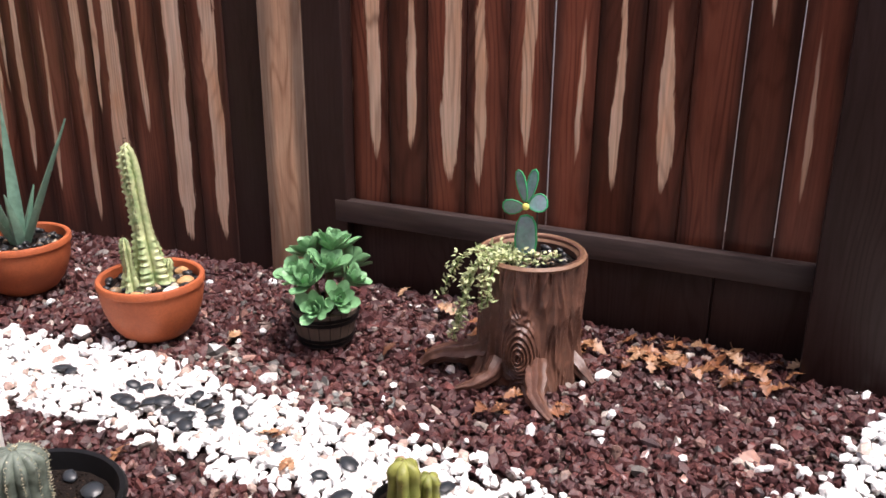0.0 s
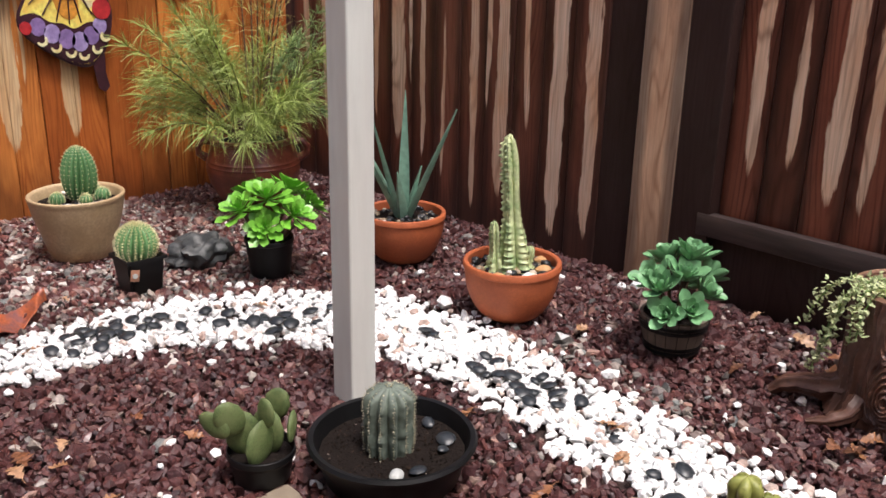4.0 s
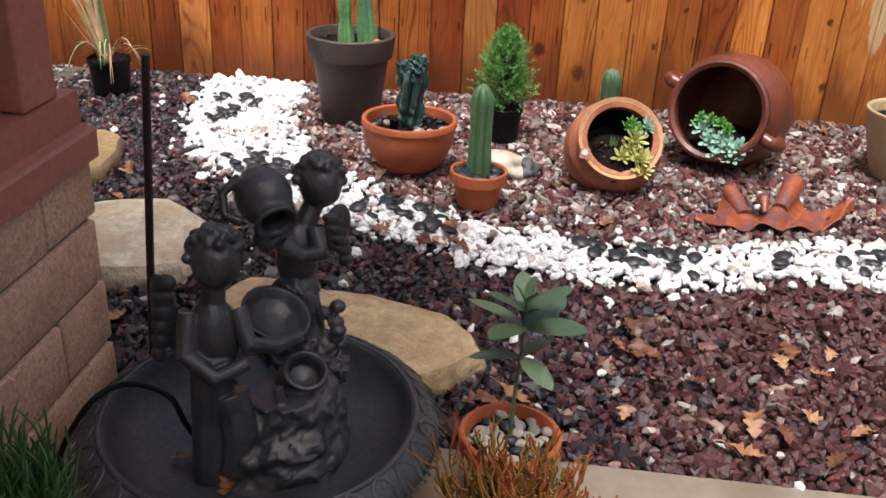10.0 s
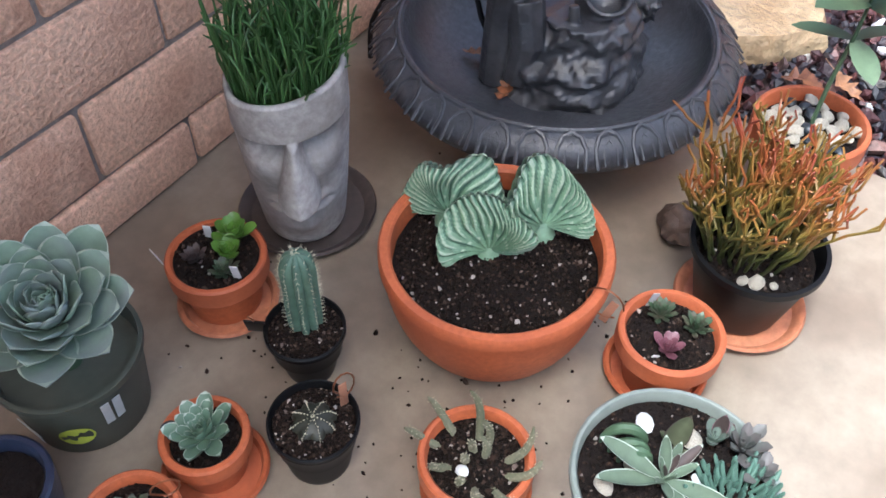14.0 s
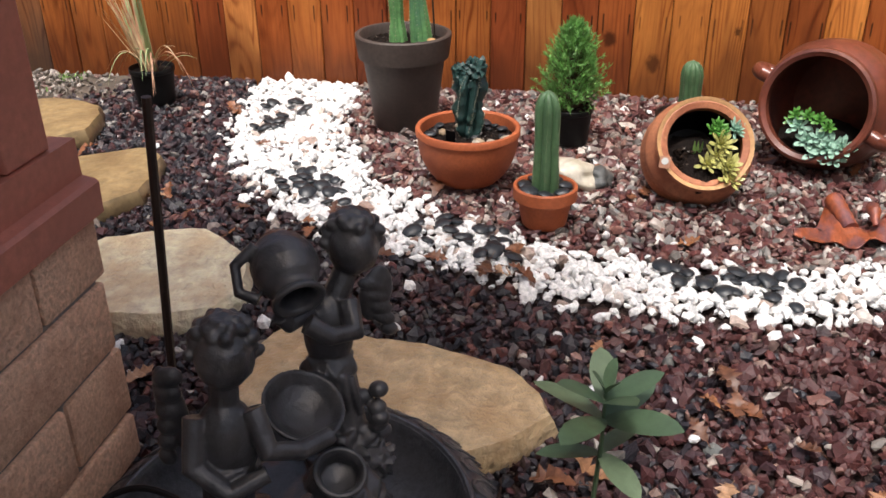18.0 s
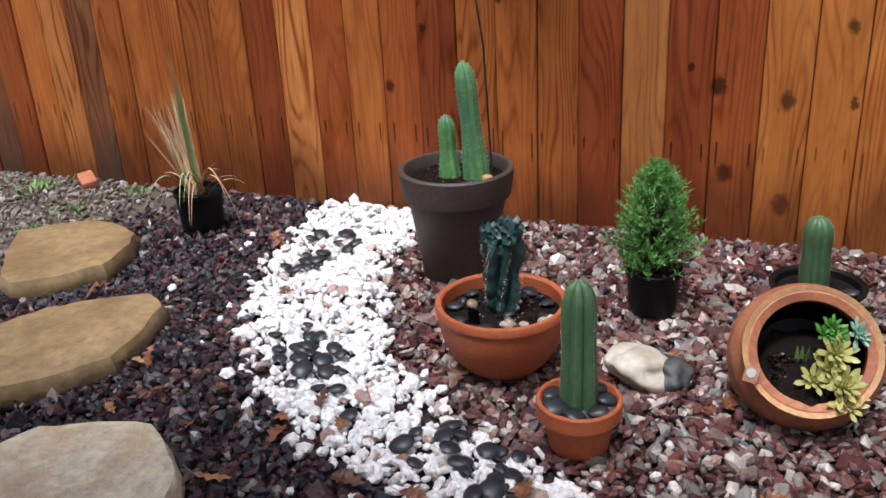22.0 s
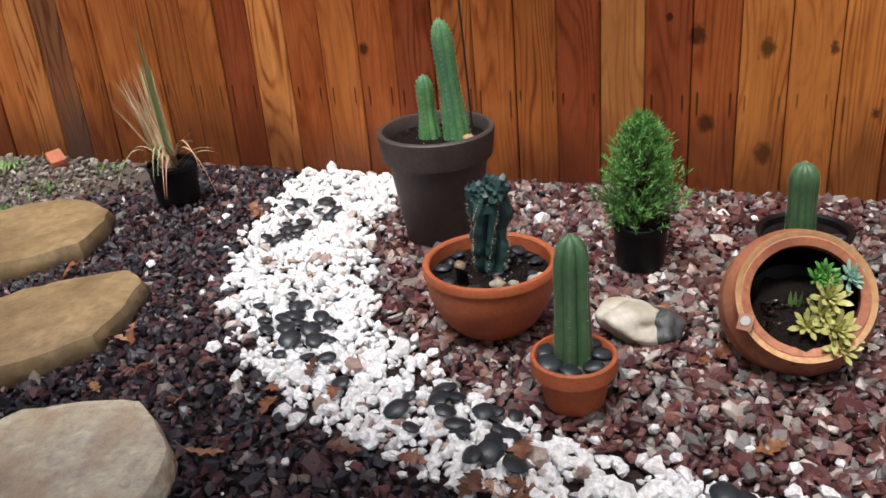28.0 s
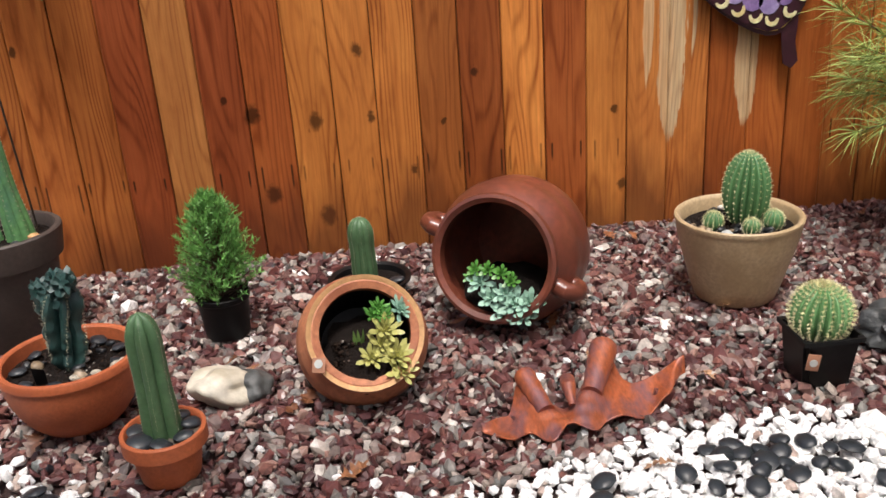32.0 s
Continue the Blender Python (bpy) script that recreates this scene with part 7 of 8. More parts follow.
t = pot_thing("yellow_cactus_pot", -0.80, 1.545, "yellow-green ribbed column cactus in a small black pot")
part("pot", lathe(pot_profile(0.075, 0.08, 0.06, 0.004)), BLACK, t)
soil(t, 0.068, 0.06)
for lx, ly, hh, rr in ((0, 0, 0.125, 0.042), (0.085, 0.03, 0.085, 0.03)):
    bm, cr = ribbed(hh, rr, 5, 0.25, (0, 0), 0.05, 8, 0.95, 0.95, at=(lx * 0.55, ly, 0.055))
    c = part("stem", bm, plain("olive_cactus", (0.22, 0.235, 0.055), 0.5, 0.3, 40, 12, second=(0.12, 0.16, 0.04)), t)
    part("spine_cover", spines(cr, 0.006, 2, 0.0009), SPINE_DARK, c)

tagged(part("garden_stake", tube([(0, 0, -0.05), (0.006, 0.028, 0.3), (0.015, 0.068, 0.76)], 0.0085, 8), IRON, label="dark rusty metal garden stake standing in gravel", at=pose(-1.80, -1.03, 0)), category="stake")

# ---- fountain ----
FX, FY = -1.478, -0.664
t = thing("fountain_basin", FX, FY, 0, 0, "dark cast-resin fountain basin with a carved rolled rim", "fountain")
part("bowl", lathe([(r_, z_ + 0.012 * (z_ > 0.05)) for r_, z_ in [(0, 0.045), (0.06, 0.045), (0.12, 0.06), (0.20, 0.085), (0.262, 0.112), (0.30, 0.118), (0.319, 0.132), (0.326, 0.15), (0.323, 0.166), (0.312, 0.179), (0.296, 0.188), (0.281, 0.1905), (0.275, 0.189), (0.271, 0.182), (0.268, 0.172), (0.258, 0.148), (0.22, 0.11), (0.15, 0.087), (0.08, 0.08), (0, 0.08)]], 72), BRONZE, t)
part("pedestal", lathe([(0, 0), (0.155, 0), (0.165, 0.012), (0.160, 0.03), (0.13, 0.045), (0.115, 0.06), (0, 0.06)], 48), BRONZE, t)
orn = tube([(0, -0.026, -0.026), (0.006, -0.026, 0.006), (0.003, -0.016, 0.024), (0.001, 0, 0.031), (0.003, 0.016, 0.024), (0.006, 0.026, 0.006), (0, 0.026, -0.026)], 0.0042, 6)
tube([(0.001, -0.012, -0.022), (0.005, -0.012, 0.004), (0.004, 0, 0.016), (0.005, 0.012, 0.004), (0.001, 0.012, -0.022)], 0.0022, 6, orn)
orn_me = mesh_of("scroll", orn, BRONZE)
part("rim_bead", lathe([(0.276, 0.2015), (0.279, 0.2065), (0.283, 0.2075), (0.287, 0.2055), (0.289, 0.201)], 72), BRONZE, t)
for k in range(32):
    a = 360 * k / 32
    part("scroll", orn_me, None, t, at=pose(0.3145 * math.cos(radians(a)), 0.3145 * math.sin(radians(a)), 0.1835, 0, -48, a) @ Matrix.Diagonal((0.5, 0.88, 1.05, 1)))

st = bmesh.new()


def add(at, size, rot=(0, 0, 0), rough=0.0, freq=6, sub=3):
    blob(at, size, rot, sub, rough, freq, st)


def limb(pts, radii):
    tube(pts, radii, 10, st)


# heaped rock in rough layers; x to the side, y back, z up
rows_ = []
for i in range(30):
    u = i / 29
    ring = []
    for k in range(96):
        a_ = 2 * math.pi * k / 96
        q = Vector((math.cos(a_), math.sin(a_), 0))
        layer = noise.noise(Vector((q.x * 1.6, q.y * 1.6, u * 5.0)))
        rr = 0.138 * (1 - 0.32 * u ** 1.5) + 0.020 * layer + 0.011 * noise.noise(Vector((q.x * 4, q.y * 4, u * 9))) + 0.006 * noise.noise(Vector((q.x * 9, q.y * 9, u * 18)))
        ring.append(st.verts.new((0.008 + rr * q.x, 0.01 + rr * q.y * 1.02, 0.075 + 0.165 * u + 0.008 * noise.noise(q * 3 + Vector((0, 0, u * 4))))))
    rows_.append(ring)
for ra, rb_ in zip(rows_, rows_[1:]):
    for k in range(96):
        st.faces.new((ra[k], ra[(k + 1) % 96], rb_[(k + 1) % 96], rb_[k]))
st.faces.new(rows_[-1]), st.faces.new(rows_[0][::-1])
add((0.055, 0.085, 0.225), (0.075, 0.06, 0.06), rough=0.5, freq=7, sub=5)
add((0.12, 0.08, 0.21), (0.03, 0.035, 0.03), rough=0.6, freq=9, sub=4)


def curls(cx, cy, cz, r_):
    """Short thick locks over a head."""
    for k in range(46):
        a_, b_ = k * 2.399, -0.25 + 1.75 * (k / 46) ** 0.8
        add((cx + r_ * math.cos(a_) * math.cos(b_), cy + 0.004 + r_ * math.sin(a_) * math.cos(b_) * (1.0 if math.sin(a_) > -0.3 or b_ > 0.75 else 0.2), cz + 0.006 + r_ * math.sin(b_)), (0.014, 0.010, 0.010), (rng.uniform(-60, 60), rng.uniform(-60, 60), rng.uniform(0, 180)), sub=2)


# standing child with the tilted jug
limb([(0.045, 0.095, 0.19), (0.042, 0.10, 0.27), (0.045, 0.125, 0.35)], [0.026, 0.030, 0.034])
limb([(0.085, 0.095, 0.19), (0.082, 0.10, 0.27), (0.068, 0.125, 0.35)], [0.025, 0.029, 0.034])
add((0.057, 0.128, 0.365), (0.046, 0.042, 0.042), rough=0.2)
add((0.062, 0.135, 0.43), (0.040, 0.034, 0.070))
limb([(0.075, 0.145, 0.485), (0.10, 0.16, 0.53)], [0.022, 0.02])
add((0.113, 0.165, 0.565), (0.041, 0.044, 0.047), rough=0.06)
curls(0.113, 0.168, 0.568, 0.043)
limb([(0.095, 0.13, 0.485), (0.098, 0.09, 0.455), (0.06, 0.075, 0.462), (0.028, 0.078, 0.488)], [0.020, 0.018, 0.016, 0.017])
limb([(0.035, 0.125, 0.485), (0.0, 0.10, 0.478), (-0.01, 0.09, 0.50)], [0.019, 0.016, 0.015])
for k in range(5):
    add((0.143 + 0.006 * k, 0.195, 0.475 - 0.022 * k), (0.030 - 0.003 * k, 0.010, 0.013), (0, 24, 15), sub=2)
add((0.148, 0.20, 0.455), (0.030, 0.012, 0.052), (0, 12, 15))
for k in range(9):
    add((0.118 + rng.uniform(-0.016, 0.02), 0.09 + rng.uniform(-0.02, 0.02), 0.225 + 0.014 * k), (0.017, 0.016, 0.014), sub=2)
# cloth round the hips
for k in range(6):
    limb([(0.02 + 0.014 * k, 0.095, 0.39 - 0.004 * k), (0.022 + 0.014 * k, 0.088, 0.345), (0.016 + 0.017 * k, 0.085, 0.30)], [0.006, 0.008, 0.005])


def turned(profile, at, axis):
    """A turned pot fused into the statue, its mouth along axis."""
    tm = lathe(profile, 32)
    bmesh.ops.transform(tm, matrix=Matrix.Translation(at) @ Vector(axis).to_track_quat("Z", "Y").to_matrix().to_4x4(), verts=tm.verts)
    tmp = bpy.data.meshes.new("tmp")
    tm.to_mesh(tmp)
    tm.free()
    st.from_mesh(tmp)
    bpy.data.meshes.remove(tmp)


turned([(0, -0.115), (0.022, -0.113), (0.040, -0.095), (0.051, -0.070), (0.052, -0.048), (0.044, -0.026), (0.033, -0.014), (0.032, -0.006), (0.040, 0.002), (0.042, 0.008), (0.037, 0.011), (0.029, 0.006), (0.026, -0.012), (0.034, -0.035), (0, -0.06)], (0.018, 0.078, 0.536), (0.22, -0.80, -0.42))
limb([(-0.035, 0.13, 0.60), (-0.068, 0.12, 0.575), (-0.066, 0.10, 0.54), (-0.038, 0.09, 0.53)], [0.010, 0.009, 0.009, 0.010])
# child beside it, holding the dish
limb([(-0.125, -0.055, 0.10), (-0.12, -0.055, 0.18), (-0.112, -0.045, 0.27), (-0.105, -0.03, 0.34)], [0.032, 0.034, 0.038, 0.040])
limb([(-0.085, -0.07, 0.12), (-0.07, -0.075, 0.20), (-0.085, -0.05, 0.27)], [0.030, 0.034, 0.036])
add((-0.102, -0.025, 0.375), (0.046, 0.040, 0.072))
limb([(-0.10, -0.02, 0.435), (-0.095, -0.018, 0.475)], [0.022, 0.02])
add((-0.090, -0.022, 0.513), (0.042, 0.044, 0.047), rough=0.06)
curls(-0.090, -0.018, 0.516, 0.044)
limb([(-0.062, -0.03, 0.425), (-0.046, -0.062, 0.372), (0.0, -0.045, 0.352), (0.045, -0.015, 0.348)], [0.019, 0.017, 0.015, 0.014])
limb([(-0.14, -0.03, 0.425), (-0.15, -0.06, 0.36), (-0.105, -0.085, 0.325), (-0.05, -0.07, 0.34)], [0.019, 0.018, 0.016, 0.014])
for k in range(6):
    add((-0.178 - 0.004 * k, 0.045, 0.445 - 0.028 * k), (0.024 - 0.002 * k, 0.012, 0.018), (0, -18, -15), sub=2)
add((-0.180, 0.05, 0.385), (0.022, 0.014, 0.078), (0, -8, -15))
turned([(0, -0.040), (0.030, -0.034), (0.052, -0.016), (0.064, 0.004), (0.066, 0.010), (0.060, 0.010), (0.046, -0.008), (0.026, -0.020), (0, -0.024)], (0.008, 0.035, 0.366), (0.30, -0.34, 0.89))
# little pot below the dish
turned([(0, -0.085), (0.030, -0.083), (0.048, -0.062), (0.052, -0.042), (0.046, -0.022), (0.034, -0.010), (0.033, -0.004), (0.042, 0.003), (0.043, 0.010), (0.037, 0.012), (0.030, 0.004), (0.028, -0.02), (0, -0.03)], (0.053, -0.012, 0.268), (0.12, -0.42, 0.9))
limb([(0.0, -0.05, 0.27), (0.005, -0.06, 0.235), (0.02, -0.07, 0.205)], [0.010, 0.010, 0.008])
statue_data = mesh_of("fountain_statue", st, STATUE)
statue = new("fountain_statue", statue_data)
statue.matrix_basis = pose(-1.50, -0.645, 0.0, 0, 0, 112.4)
rm = statue.modifiers.new("fuse", "REMESH")
rm.mode, rm.voxel_size, rm.use_smooth_shade = "VOXEL", 0.0026, True
sm_ = statue.modifiers.new("soften", "SMOOTH")
sm_.iterations, sm_.factor = 1, 0.5
tagged(statue, "dark cast statue of winged children pouring from jugs", "statue")
cord = [Vector(q) for q in ((-1.41, -1.04, 0.01), (-1.41, -1.03, 0.10), (-1.423, -0.975, 0.20), (-1.449, -0.94, 0.228), (-1.463, -0.892, 0.236), (-1.457, -0.829, 0.22), (-1.452, -0.803, 0.17), (-1.463, -0.78, 0.125), (-1.48, -0.74, 0.12))]
cord_pts = []
for i in range(len(cord) - 1):
    p0, p1, p2, p3 = cord[max(i - 1, 0)], cord[i], cord[i + 1], cord[min(i + 2, len(cord) - 1)]
    for u in (0, 0.25, 0.5, 0.75):
        cord_pts.append(0.5 * (2 * p1 + (p2 - p0) * u + (2 * p0 - 5 * p1 + 4 * p2 - p3) * u * u + (3 * p1 - p0 - 3 * p2 + p3) * u ** 3))
tagged(part("power_cord", tube(cord_pts, 0.0055, 8), BLACK, label="black pump cord looping over the fountain rim"), category="cord")

# ---- patio pots ----
def saucer(x, y, r, label, material=None):
    s = part("saucer", lathe([(0, 0), (r * 0.82, 0), (r * 0.85, 0.004), (r, 0.018), (r - 0.003, 0.022), (r - 0.009, 0.02), (r * 0.82, 0.008), (0, 0.007)]), material or TERRACOTTA, label=label, at=pose(x, y, 0))
    return tagged(s, category="saucer")


def fan(width, height, ribs, seed):
    """A crested cactus: a thick wavy fan on a short neck, in fine folds with pale ridges that run out to a knobbly crest."""
    bm = bmesh.new()
    n, m_, faces = ribs * 8, 18, []

    def fold(u, v):
        w = u + 0.030 * math.sin(3.5 * v + 9 * u + seed) * v + 0.003 * math.sin(11 * v + 23 * u)
        k = max(0.0, min(1.0, (v - 0.35) / 0.3))
        return (1 - k) * abs(math.sin(math.pi * ribs * 0.5 * w)) + k * abs(math.sin(math.pi * ribs * w))

    for side in (1, -1):
        g = []
        for i in range(n + 1):
            u = i / n
            th = radians(-112 + 224 * u)
            rim = 1 + 0.09 * math.sin(u * 9 + seed) + 0.05 * math.sin(u * 21 + seed) + 0.03 * fold(u, 1.0)
            row = []
            for j in range(m_ + 1):
                v = j / m_
                ridge = fold(u, v)
                x_ = width * 0.5 * rim * v ** 0.85 * math.sin(th)
                c_ = math.cos(th)
                z_ = height * (0.36 + (0.64 if c_ > 0 else 0.34) * rim * v * c_)
                edge = math.sqrt(max(0.0, 1 - v ** 5))
                lump = 0.5 + 0.5 * math.sin(u * 12 + seed * 3)
                thick = (0.013 + 0.010 * lump * v + 0.011 * min(1.0, v * 1.6) * ridge ** 0.7) * edge + 0.004 * ridge
                wave = (0.026 * math.sin(u * 9 + seed) + 0.010 * math.sin(u * 19 + seed * 2)) * v ** 1.4
                row.append(bm.verts.new((x_ + 0.014 * math.sin(v * 3) * math.sin(u * 7 + seed), wave + side * thick, z_)))
            g.append(row)
        for i in range(n):
            for j in range(m_):
                ridge = fold((i + 0.5) / n, (j + 0.5) / m_)
                f = bm.faces.new((g[i][j], g[i + 1][j], g[i + 1][j + 1], g[i][j + 1])[::side])
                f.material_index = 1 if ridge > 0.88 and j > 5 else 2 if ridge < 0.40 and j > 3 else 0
        faces.append(g)
    for i in range(n):
        a, b = faces
        bm.faces.new((a[i][m_], b[i][m_], b[i + 1][m_], a[i + 1][m_])).material_index = 1
    tube([(0, 0, -0.02), (0, 0, height * 0.2), (0, 0, height * 0.40)], [0.024, 0.023, 0.018], 12, bm)
    return bm


# ridge faces are paler, groove faces darker than the crest's own green
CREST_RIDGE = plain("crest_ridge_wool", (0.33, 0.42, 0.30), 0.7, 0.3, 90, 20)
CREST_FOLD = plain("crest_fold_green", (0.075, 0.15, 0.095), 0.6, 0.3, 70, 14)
t = pot_thing("crested_cactus_pot", -0.986, -0.483, "big round terracotta pot with three pale green crested cactus fans")
part("pot", lathe(bowl_profile(0.163, 0.188, 0.102), 56), TERRACOTTA, t)
soil(t, 0.150, 0.150, bits=1500, seed=8, mound=0.012)
for dx, dy, w_, h_, rz_, sd in ((-0.014, -0.092, 0.146, 0.138, 112, 1.0), (-0.074, 0.034, 0.150, 0.130, 138, 2.6), (0.002, -0.010, 0.15, 0.108, 126, 4.4)):
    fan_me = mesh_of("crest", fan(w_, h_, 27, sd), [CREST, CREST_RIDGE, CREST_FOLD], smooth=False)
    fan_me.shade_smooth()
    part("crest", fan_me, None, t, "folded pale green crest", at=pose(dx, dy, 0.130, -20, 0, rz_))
ring = [(0.17 + 0.028 * math.cos(q), 0.0, 0.17 + 0.028 * math.sin(q)) for q in [k * 0.45 for k in range(13)]]
wire = part("wire_loop", tube(ring, 0.0014, 5), COPPER, t, "twisted copper wire with a tag", at=pose(0, 0, 0, 0, 0, 93))
part("tag", box(0.012, 0.002, 0.05, (0.178, 0, 0.155), 0.0005, rot=Euler((0, 0.25, 0)).to_matrix().to_4x4()), TAG_BROWN, wire)

t = pot_thing("sempervivum_pot", -1.043, -0.224, "terracotta pot with plum and green hens-and-chicks")
part("pot", lathe(pot_profile(0.076, 0.122, 0.050, lip=0.006, lip_h=0.035)), TERRACOTTA, t)
soil(t, 0.064, 0.104, bits=260, seed=21)
for dx, dy, ln, m_ in ((0.026, 0.006, 0.031, SEMPER_RED), (-0.032, 0.024, 0.029, SEMPER), (-0.026, -0.028, 0.029, SEMPER)):
    part("rosette", rosette_bm(18 if m_ is SEMPER_RED else 44, ln, ln * (0.5 if m_ is SEMPER_RED else 0.36), 0.004, 80, 10, at=(dx, dy, 0.108), spoony=m_ is SEMPER_RED), [m_, SEMPER_EDGE], t)
tag_stake(t, -0.035, -0.05, 0.10, 125, 0.05, 0.010)
tag_stake(t, 0.045, -0.005, 0.10, 125, 0.016, 0.010)
saucer(-1.05, -0.232, 0.078, "shallow terracotta saucer under a small pot")

t = pot_thing("small_succulent_pot", -0.786, -0.852, "terracotta pot with three small green rosettes and white labels")
part("pot", lathe(pot_profile(0.077, 0.112, 0.055, lip=0.006, lip_h=0.035)), TERRACOTTA, t)
soil(t, 0.066, 0.105, bits=240, seed=22)
part("rosette", rosette_bm(15, 0.040, 0.026, 0.006, 70, 15, 0.7, at=(-0.040, 0.000, 0.118), spoony=True), LIME, t, "glossy lime-green rosette")
part("rosette", rosette_bm(13, 0.033, 0.023, 0.006, 70, 15, 0.7, at=(-0.010, 0.018, 0.115), spoony=True), LIME, t)
part("rosette", rosette_bm(44, 0.028, 0.010, 0.004, 80, 12, at=(0.016, 0.034, 0.108)), SEMPER, t)
part("rosette", rosette_bm(34, 0.026, 0.011, 0.004, 75, 12, at=(0.022, -0.022, 0.106)), SEMPER_BROWN, t)
for dx, dy, r_ in ((-0.022, -0.035, 120), (0.012, 0.055, 120), (0.055, -0.058, 80)):
    tag_stake(t, dx, dy, 0.105, r_, 0.042, 0.012)
saucer(-0.782, -0.843, 0.080, "dark red clay saucer under a pot", TERRA_PALE)

t = pot_thing("blue_column_pot", -0.764, -0.661, "blue-green spiny column cactus in a small black pot")
part("pot", lathe(pot_profile(0.059, 0.104, 0.036, 0.004, lip=0.004, lip_h=0.012)), BLACK, t)
soil(t, 0.055, 0.09, bits=300, seed=23)
CACTUS_POWDER = plain("powder_blue_cactus", (0.085, 0.15, 0.105), 0.5, 0.3, 50, 9)
bm, cr = ribbed(0.152, 0.026, 9, 0.16, (-0.004, -0.004), 0.02, 6, 1.0, 0.95, at=(-0.012, -0.008, 0.09))
c = part("stem", bm, CACTUS_POWDER, t)
part("spine_cover", spines(cr, 0.008, 3, 0.0004), SPINE, c)
lb = part("plant_label", box(0.03, 0.003, 0.038, bevel=0.001), BLACK, t, "dark label on a copper wire", at=pose(0.035, -0.062, 0.095, 15, 0, 120))
part("wire", tube([(0, 0, 0.018), (-0.005, 0, 0.035), (0.01, -0.01, 0.05)], 0.0012, 5), COPPER, lb)

t = pot_thing("star_cactus_pot", -0.655, -0.555, "dark ribbed star cactus in a black pot topped with white grit")
part("pot", lathe(pot_profile(0.062, 0.104, 0.044, 0.004, lip=0.004, lip_h=0.012)), BLACK, t)
soil(t, 0.056, 0.09, bits=700, seed=24)
globe(t, 0, 0, 0.093, 0.032, 8, 0.55, plain("dark_star_cactus", (0.022, 0.024, 0.014), 0.5, 0.3), SPINE, 0.003, "stem", 2)
ring = [(-0.05 + 0.016 * math.cos(q), 0.0, 0.14 + 0.026 * math.sin(q)) for q in [k * 0.5 for k in range(12)]]
wire = part("wire_loop", tube([(-0.05, 0, 0.085), (-0.05, 0, 0.115)] + ring, 0.0014, 5), COPPER, t, "coiled copper wire with a tag", at=pose(0, 0, 0, 0, 0, -20))
part("tag", box(0.012, 0.002, 0.05, (-0.048, 0, 0.12), 0.0005), TAG_BROWN, wire)

t = pot_thing("mint_rosette_pot", -0.562, -0.664, "terracotta pot filled by one mint-green echeveria rosette")
part("pot", lathe(pot_profile(0.060, 0.092, 0.044, lip=0.005, lip_h=0.03)), TERRACOTTA, t)
soil(t, 0.052, 0.075, bits=120, seed=25)
part("rosette", rosette_bm(34, 0.056, 0.025, 0.009, 76, 8, 0.72, 0.28, 0.5, at=(0, 0, 0.085), tilt=Euler((0.1, 0.1, 0)).to_matrix().to_4x4(), spoony=True), [plain("soft_mint_leaf", (0.13, 0.21, 0.14), 0.5, 0.25, 30, 10), LEAF_EDGE], t)
pebble_on(t, 0.02, -0.042, 0.088, 0.014)
saucer(-0.556, -0.655, 0.074, "terracotta saucer with a raised lip")

t = pot_thing("big_echeveria_pot", -0.535, -0.882, "large powder-blue echeveria in a dark green nursery pot")
part("pot", lathe([(0, 0), (0.080, 0), (0.083, 0.005), (0.098, 0.13), (0.103, 0.132), (0.103, 0.142), (0.097, 0.142), (0.092, 0.11), (0, 0.11)], 48), SMART_POT, t)
eche_leaf = mesh_of("leaf", spoon(0.132, 0.070, 0.010, 0.34, 0.42, 12, 0.60, 0.42), [ECHEVERIA, LEAF_EDGE], smooth=False)
eche_leaf.shade_smooth()
eche_at = Matrix.Translation((0.004, 0.020, 0.216)) @ Matrix.Rotation(radians(20), 4, Vector((-0.93, 0.36, 0)))
for i in range(60):
    u = (i + 0.5) / 60
    part("leaf", eche_leaf, None, t, at=eche_at @ aim((0, 0, 0.045 * (1 - u)), i * 137.5 + rng.uniform(-5, 5), 86 - 70 * u ** 0.9 + rng.uniform(-4, 4), rng.uniform(-6, 6), 0.18 + 0.82 * u ** 0.75))
part("stalk", tube([(0, 0, 0.10), (0.004, 0.008, 0.16), (0.004, 0.020, 0.22)], 0.016, 10), SAGE, t)
for a, z_, w_, h_ in ((76, 0.090, 0.012, 0.05), (86, 0.090, 0.012, 0.05), (0, 0.058, 0.045, 0.009), (-2, 0.042, 0.05, 0.009)):
    r_ = 0.083 + 0.015 * z_ / 0.13 + 0.001
    bars(t, [pose(r_ * math.cos(radians(a)), r_ * math.sin(radians(a)), z_, 0, 0, a + 90) @ pose(0, 0, 0, 7, 0, 0)], w_, h_, PRINT_GREY)
bm = bmesh.new()
for n0, n1, r0, r1 in ((0, 9, 0.013, 0.023), (11, 20, 0.012, 0.022), (0, 24, 0.0205, 0.0235), (2, 7, 0.004, 0.014), (15, 20, 0.003, 0.012)):
    rows_ = []
    for k in range(n0, n1 + 1):
        q = k * 2 * math.pi / 24 + 0.6
        rows_.append([bm.verts.new(((0.0843 + 0.1154 * z_) * math.cos(radians(46) + y_ / 0.09), (0.0843 + 0.1154 * z_) * math.sin(radians(46) + y_ / 0.09), z_)) for y_, z_ in ((rr * math.cos(q), 0.060 + rr * math.sin(q)) for rr in (r0, r1))])
    for a, b in zip(rows_, rows_[1:]):
        bm.faces.new((a[0], a[1], b[1], b[0]))
part("printed_mark", bm, PRINT_GREEN, t, "round lime-green print")

